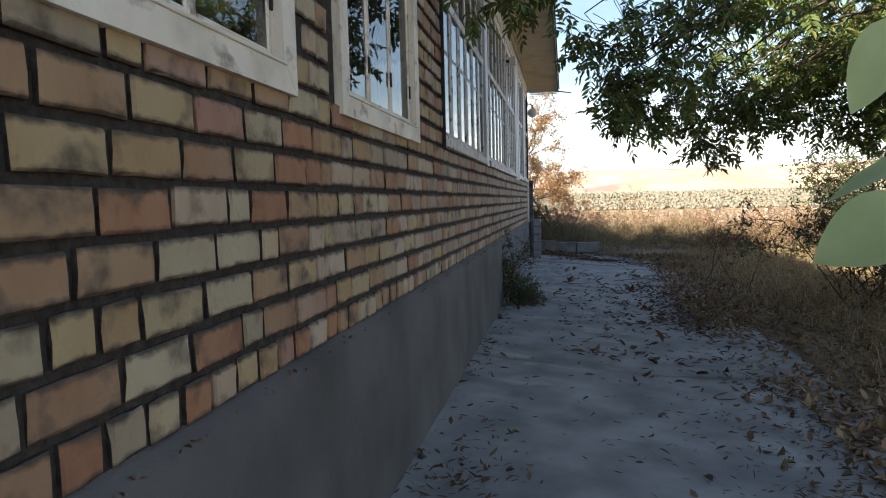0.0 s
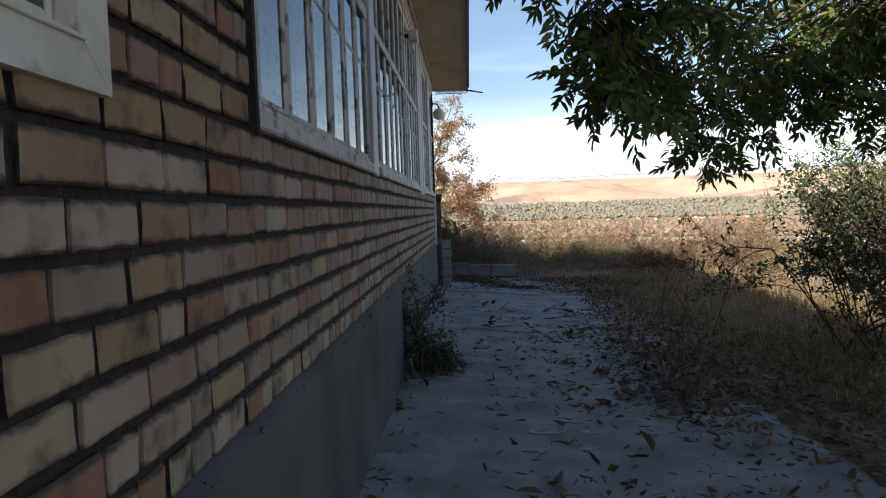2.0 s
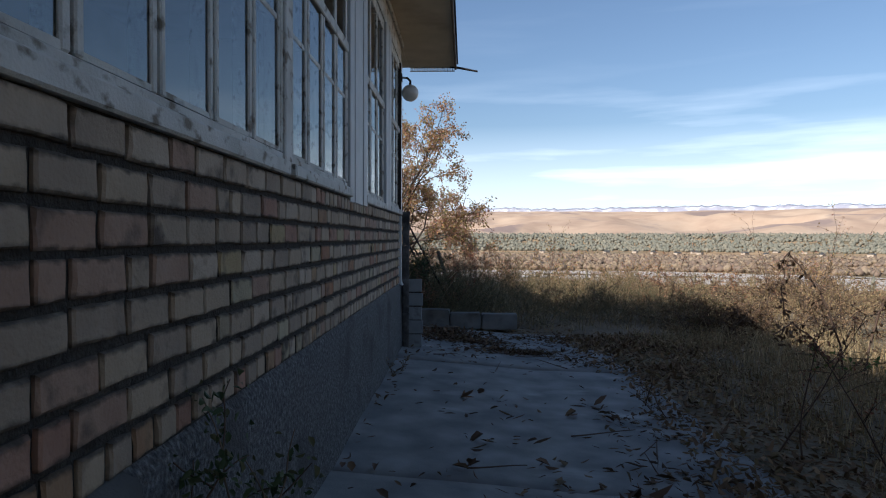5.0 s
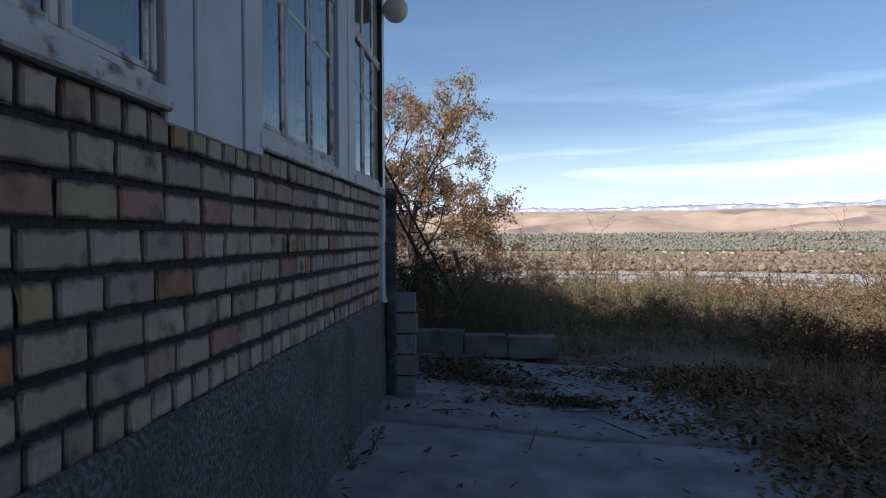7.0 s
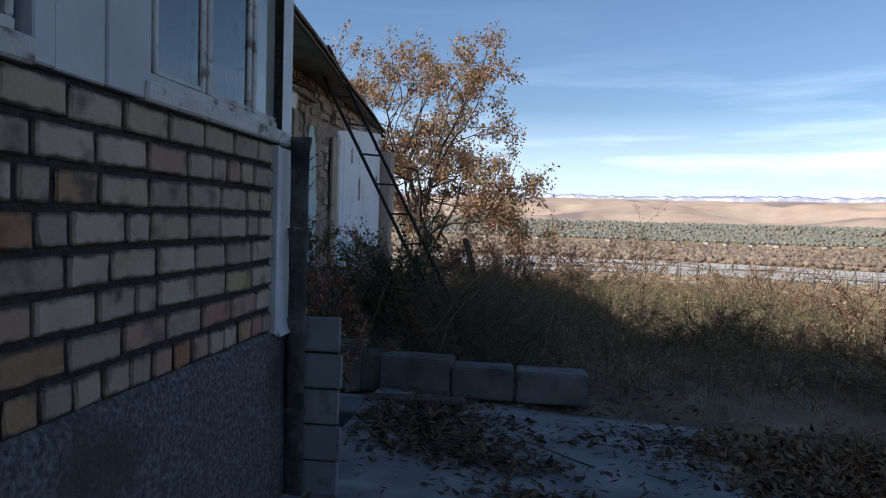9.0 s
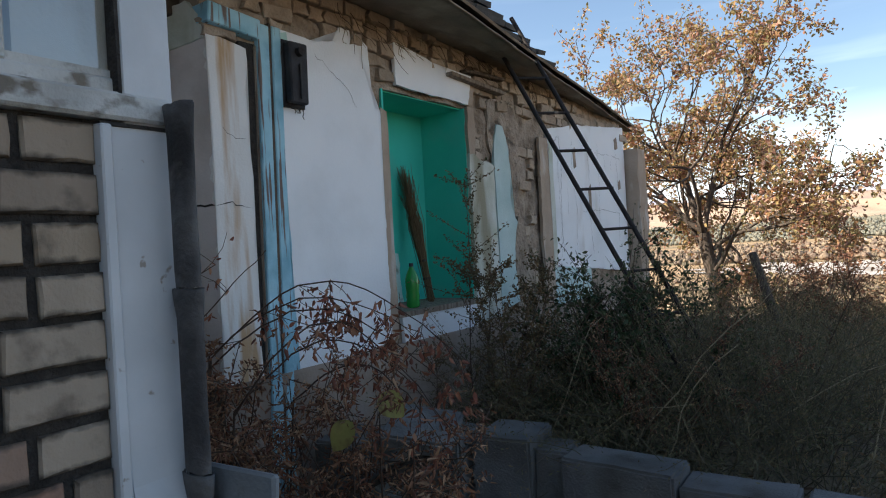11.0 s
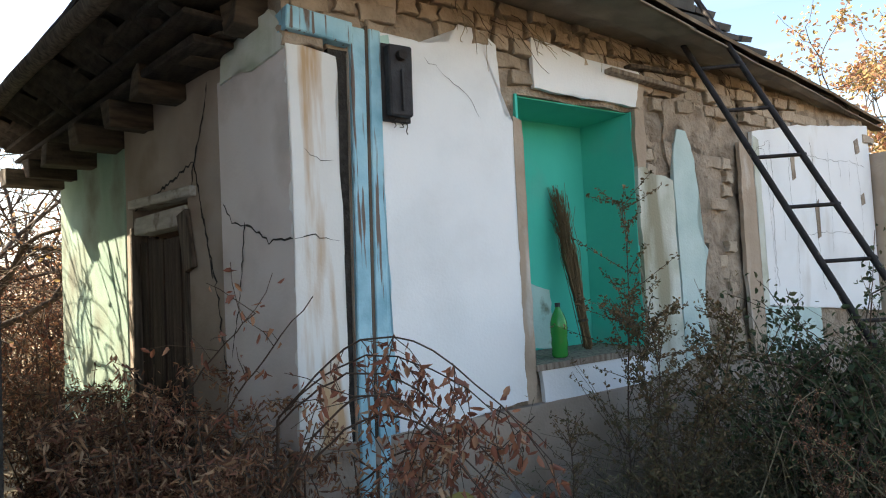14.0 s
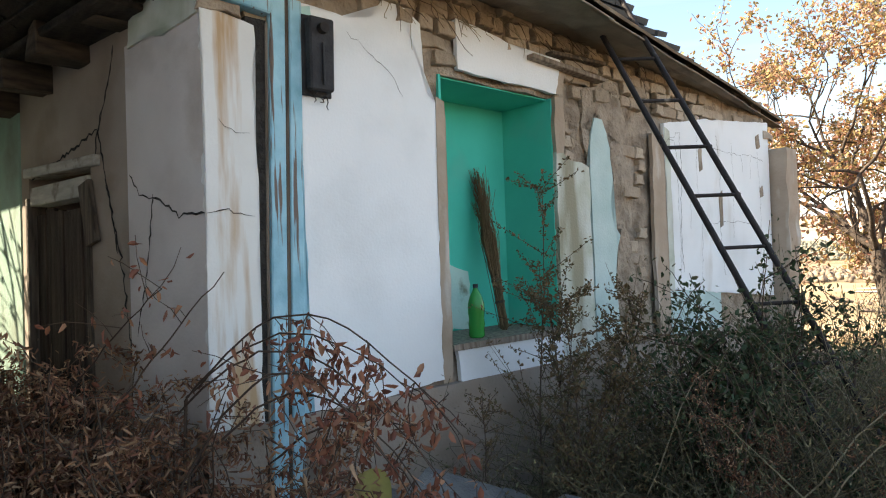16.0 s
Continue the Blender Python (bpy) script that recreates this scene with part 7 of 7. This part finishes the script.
leafy_shrub("brown_shrub", "low sunlit russet shrub among dry grass", (5.0, 24.5, -0.05), (1.3, 1.0, 0.75), 34, 12, 0.045, LEAFAUTUMN, 131, 0.4)
leafy_shrub("brown_shrub", "dense tan thorn shrub at the edge of the slope", (7.6, 21.0, -0.05), (1.2, 1.0, 0.9), 40, 14, 0.04, DRIFT, 132, 0.4)
leafy_shrub("brown_shrub", "low dark brown shrub at the shaded pavement end", (4.6, 18.3, -0.05), (0.8, 0.6, 0.62), 36, 14, 0.04, WORMWOOD, 135, 0.4)
leafy_shrub("brown_shrub", "low shaded shrub with shrivelled brown leaves", (5.1, 17.3, -0.05), (0.7, 0.6, 0.55), 34, 12, 0.045, LITTER, 136, 0.4)
leafy_shrub("brown_shrub", "low grey-brown shrub in the house's shade", (3.3, 20.6, -0.05), (1.0, 0.8, 0.6), 34, 12, 0.035, WORMWOOD, 133, 0.4)
leafy_shrub("brown_shrub", "straw-coloured bush beyond the pavement edge", (6.6, 17.6, -0.05), (1.1, 0.9, 0.75), 34, 12, 0.04, DRIFT, 134, 0.4)
# the last one is added out of view to break the sun on the green wall
for k, (x, y, h) in enumerate(((-7.4, 16.5, 2.0), (-8.5, 17.1, 2.5), (-9.7, 16.4, 2.6), (-7.0, 15.7, 1.5), (-11.2, 17.4, 3.0), (-6.2, 14.5, 3.2))):
    leafy_shrub("thicket", "dense red-brown leafless thicket behind the mud house, last one an unseen sun screen", (x, y, 0.0), (1.3, 1.0, h), 46, 7, 0.045, LEAFBROWN, 141 + k, 0.4)
stems_with_leaves("wormwood", "tall feathery brown-green wormwood before the niche", [(-0.62, 18.3), (-0.55, 18.36), (-0.72, 18.42), (-0.5, 18.28), (-0.85, 18.35)], 1.85, 0.022, 34, TWIG, WORMWOOD, 111, 0.12, 34, 0.5)
stems_with_leaves("wormwood", "feathery brown-green wormwood by the mud wall", [(-0.95, 18.0), (-0.7, 18.6), (-0.9, 18.7), (-0.4, 18.8)], 1.25, 0.016, 22, TWIG, WORMWOOD, 112, 0.2, 22, 0.45)
def wilted_brambles():
    rng = np.random.default_rng(121)
    for line in (((4.95, 14.5, -0.05), (4.72, 14.5, 0.75), (4.52, 14.5, 1.10), (4.30, 14.5, 1.36), (4.23, 14.5, 1.25), (4.22, 14.45, 0.70)),
                 ((5.05, 14.45, -0.05), (5.15, 14.45, 0.5), (5.30, 14.45, 0.95), (5.33, 14.45, 0.85), (5.36, 14.4, 0.05)),
                 ((5.3, 14.3, -0.05), (5.5, 14.3, 0.32), (5.8, 14.25, 0.28), (6.1, 14.2, 0.05)), ((4.9, 14.5, -0.05), (4.6, 14.45, 0.4), (4.3, 14.4, 0.62), (4.1, 14.35, 0.5))):
        wood, leaf, P, shoots = Heap(), Heap(), [], []
        pts = np.array(line)
        fine = np.concatenate([pts[i] + (pts[i + 1] - pts[i]) * np.linspace(0, 1, 5)[:-1, None] for i in range(len(pts) - 1)] + [pts[-1:]])
        fine += rng.normal(size=fine.shape) * 0.012
        wood.tube(fine, 0.012, 0.006, 5)
        for q in fine[2:]:
            sp, _d = bent(q, (rng.normal() * 0.5, rng.normal() * 0.5, -0.8), 0.14, 4, 0.3, 0.1, rng)
            shoots.append(sp)
            P.append(along([sp], 5, 0.02, rng))
        leaf.leaves(np.concatenate(P), 0.06, 0.5, 0.8, 0.6, curl=0.6, rng=rng)
        cane = plant("wilted_bramble", "wilted arching bramble with hanging shrivelled leaves", "bramble", wood, TWIG, leaf, LITTER, "cane", "foliage", "wilted brambles")
        add_shoots(cane, shoots, 0.003, 0.002)


wilted_brambles()
stems_with_leaves("russet_weed", "low feathery russet-brown weed in the tangle", [(0.22, 18.6), (0.34, 18.7), (0.12, 18.75), (0.42, 18.55), (0.3, 18.9), (0.52, 18.75)], 0.85, 0.017, 26, TWIG, LEAFBROWN, 116, 0.35, 26, 0.35)
stems_with_leaves("dry_weed", "tall bent dry weed beside the pavement", [(3.15, 11.95), (3.05, 12.1), (3.3, 11.1), (3.42, 11.0)], 1.5, 0.025, 6, TWIG, LEAFBROWN, 113, 0.12, 14, 0.5)
stems_with_leaves("dry_weed", "thin upright dry weed among the grass", [(2.5, 20.6), (0.9, 20.5), (4.6, 19.5), (2.0, 24.0)], 1.35, 0.02, 8, TWIG, WORMWOOD, 114, 0.1, 16, 0.5)
stems_with_leaves("dry_weed", "small dry weed in a pavement crack", [(2.55, 13.3), (2.5, 13.5), (2.62, 13.1), (0.12, 14.2), (0.15, 13.9)], 0.4, 0.02, 6, TWIG, WORMWOOD, 115, 0.4, 9, 0.5)
dry_bush()
tangle()
dry_grass()
leaf_litter()
path_sapling()
low_leaves()
roots()
# ---------------------------------------------------------------- bricks, last
def brick_meshes(length, count, height=0.0875, depth=0.0235, amp=0.0026, name="brick"):
    out = []
    for k in range(count):
        rng = np.random.default_rng(100 + k + int(length * 1000))
        c = 0.006
        ys, zs = length / 2, height / 2
        n = 5
        ring = []
        for (y, z, dy, dz) in ((-ys, -zs, 1, 1), (ys, -zs, -1, 1), (ys, zs, -1, -1), (-ys, zs, 1, -1)):
            ring.append((y, z))
        V, back, edge, front = [], [], [], []
        per = []
        for i in range(4):
            a, b = np.array(ring[i]), np.array(ring[(i + 1) % 4])
            seg = 3 if i % 2 == 0 else 2
            for q in range(seg):
                per.append(a + (b - a) * q / seg)
        per = np.array(per) + rng.normal(size=(len(per), 2)) * amp * 0.5
        m = len(per)
        cen = per.mean(axis=0)
        inner = per - (per - cen) / (np.abs(per - cen).max(axis=1)[:, None]) * 0 - np.sign(per - cen) * c * rng.uniform(0.6, 1.4, (m, 1))
        x_edge = depth - 0.0045 - np.abs(rng.normal(size=m)) * 0.003
        x_front = depth + rng.normal(size=m) * 0.0012
        V = np.concatenate([np.column_stack([np.full(m, -0.006), per]), np.column_stack([x_edge, per]), np.column_stack([x_front, inner])])
        F = []
        bm = bmesh.new()
        vs = [bm.verts.new(v) for v in V]
        for i in range(m):
            j = (i + 1) % m
            side = bm.faces.new((vs[i], vs[j], vs[m + j], vs[m + i]))
            side.material_index = 1
            bm.faces.new((vs[m + i], vs[m + j], vs[2 * m + j], vs[2 * m + i]))
        bm.faces.new([vs[2 * m + i] for i in range(m)])
        bmesh.ops.recalc_face_normals(bm, faces=bm.faces)
        me = bpy.data.meshes.new(name)
        bm.to_mesh(me)
        bm.free()
        out.append(me)
    return out


def lay_bricks():
    rng = np.random.default_rng(21)
    H = (SILL - PT) / 8
    full, half, tall = brick_meshes(0.209, 10), brick_meshes(0.098, 7), brick_meshes(0.152, 4)
    for me in full + half + tall:
        me.materials.append(BRICK)
        me.materials.append(MORTAR)
    pale = {}
    for me in full + half + tall:
        pale[me] = me.copy()
        pale[me].materials.clear()
        pale[me].materials.append(BRICKPALE)
        pale[me].materials.append(MORTAR)
    sections = [("wall_bricks_1", Y0 + 2.6, 3.1), ("wall_bricks_2", 3.1, G0 - 0.07), ("wall_bricks_3", G0 - 0.07, 8.1), ("wall_bricks_4", 8.1, 10.9), ("wall_bricks_5", 10.9, 13.4), ("wall_bricks_6", 13.4, 15.51)]
    for name, ya, yb in sections:
        sec = thing(name, "courses of weathered buff and red bricks with recessed dark joints", "wall", "front wall courses", kind="structure")
        courses = range(8) if ya >= G0 - 0.1 else range(20)
        for c in courses:
            z = PT + H * (c + 0.5)
            headers = c == 0 or (c == 7 and 11.8 < ya + 1 < 13)
            first = True
            y = ya
            while y < yb - 0.04:
                roll = rng.random()
                pick, ln = (half, 0.098) if headers or (first and c % 2) or roll < 0.17 else (tall, 0.152) if roll < 0.22 else (full, 0.209)
                first = False
                want = ln
                if yb - (y + ln) < 0.06:
                    want = yb - y - 0.004
                    pick, ln = (half, 0.098) if want < 0.125 else (tall, 0.152) if want < 0.18 else (full, 0.209)
                a, b = y, y + want
                y = b + 0.021
                zc = z
                if any(b > w0 + 0.004 and a < w1 - 0.004 and z + 0.05 > WZ0 and z - 0.05 < WZ1 + 0.08 for w0, w1 in WINDOWS):
                    over = [(w0, w1) for w0, w1 in WINDOWS if b > w0 + 0.004 and a < w1 - 0.004]
                    w0, w1 = over[0]
                    if z < WZ0 + 0.055 and z - 0.03 < WZ0:
                        pass
                    elif a < w0 - 0.08:
                        pick, b = half, a + 0.098
                    elif b > w1 + 0.08:
                        pick, a = half, b - 0.098
                    else:
                        continue
                me = pick[rng.integers(len(pick))]
                # greyer bricks grow commoner along the wall, colouring in its cooler, shadier light
                if rng.random() < min(0.88, max(0.0, (a - 1.5) / 6.0)):
                    me = pale[me]
                ob = new("brick", me)
                ob.parent = sec
                ob.location = (-0.013 + rng.normal() * 0.002, (a + b) / 2, zc + rng.normal() * 0.002)
                ob.scale = (1, (b - a) / {id(full): 0.209, id(half): 0.098, id(tall): 0.152}[id(pick)], 1)
                ob.rotation_euler = (rng.normal() * 0.006, rng.normal() * 0.008, rng.normal() * 0.006)


lay_bricks()


def lay_adobe():
    """Bare mud bricks along the wall head, in the broken pier and round the hole."""
    rng = np.random.default_rng(33)
    big, small = brick_meshes(0.20, 6, 0.082, 0.045, 0.013, "mud_brick"), brick_meshes(0.11, 5, 0.080, 0.045, 0.013, "mud_brick")
    for me in big + small:
        me.materials.append(ADOBE)
        me.materials.append(ADOBE)
    sec = thing("wall_head", "bare crumbling mud bricks along the wall head", "wall", kind="structure")
    turn = M2.to_euler().z
    spots = []
    for c in range(9):
        z = 2.645 + 0.094 * c
        s = -0.06 + rng.uniform(0, 0.1)
        while s < LEN - 0.55 * c:
            long = rng.random() < 0.6
            spots.append((s, z + 0.01 * math.sin(s * 2.3 + c), long))
            s += (0.214 if long else 0.124) + abs(rng.normal()) * 0.008
    for c in range(16):
        z = 0.95 + 0.103 * c
        for s in (3.13, 3.34):
            spots.append((s + rng.uniform(-0.03, 0.03), z, s < 3.3))
        if z > 2.15:
            spots += [(2.45 + rng.uniform(-0.02, 0.02), z, False), (2.57, z, False)]
    for s, z, long in spots:
        pier, hole = z < 2.62 and s > 3.0, z < 2.62 and s < 2.8
        if rng.random() < (0.07 if not pier else 0.5):
            continue
        if z < 2.9 and 0.5 < s < 1.18 and z < 2.82:
            continue
        if z < 2.83 and 1.40 < s < 2.38:
            continue
        if z < 2.62 and s > 3.6:
            continue
        if z < 2.62 and s < 1.2:
            continue
        me = (big if long else small)[rng.integers(5)]
        ob = new("mud_brick", me)
        ob.parent = sec
        ob.location = M2 @ Vector(((-0.052 if z > 2.62 else -0.082 if hole else -0.066) + rng.normal() * (0.012 if z > 2.62 else 0.008), s + (0.10 if long else 0.055), z))
        ob.rotation_euler = (rng.normal() * 0.035, rng.normal() * 0.06, turn + rng.normal() * 0.06)
        ob.scale = (1, rng.uniform(0.92, 1.02), rng.uniform(0.9, 1.03))


lay_adobe()
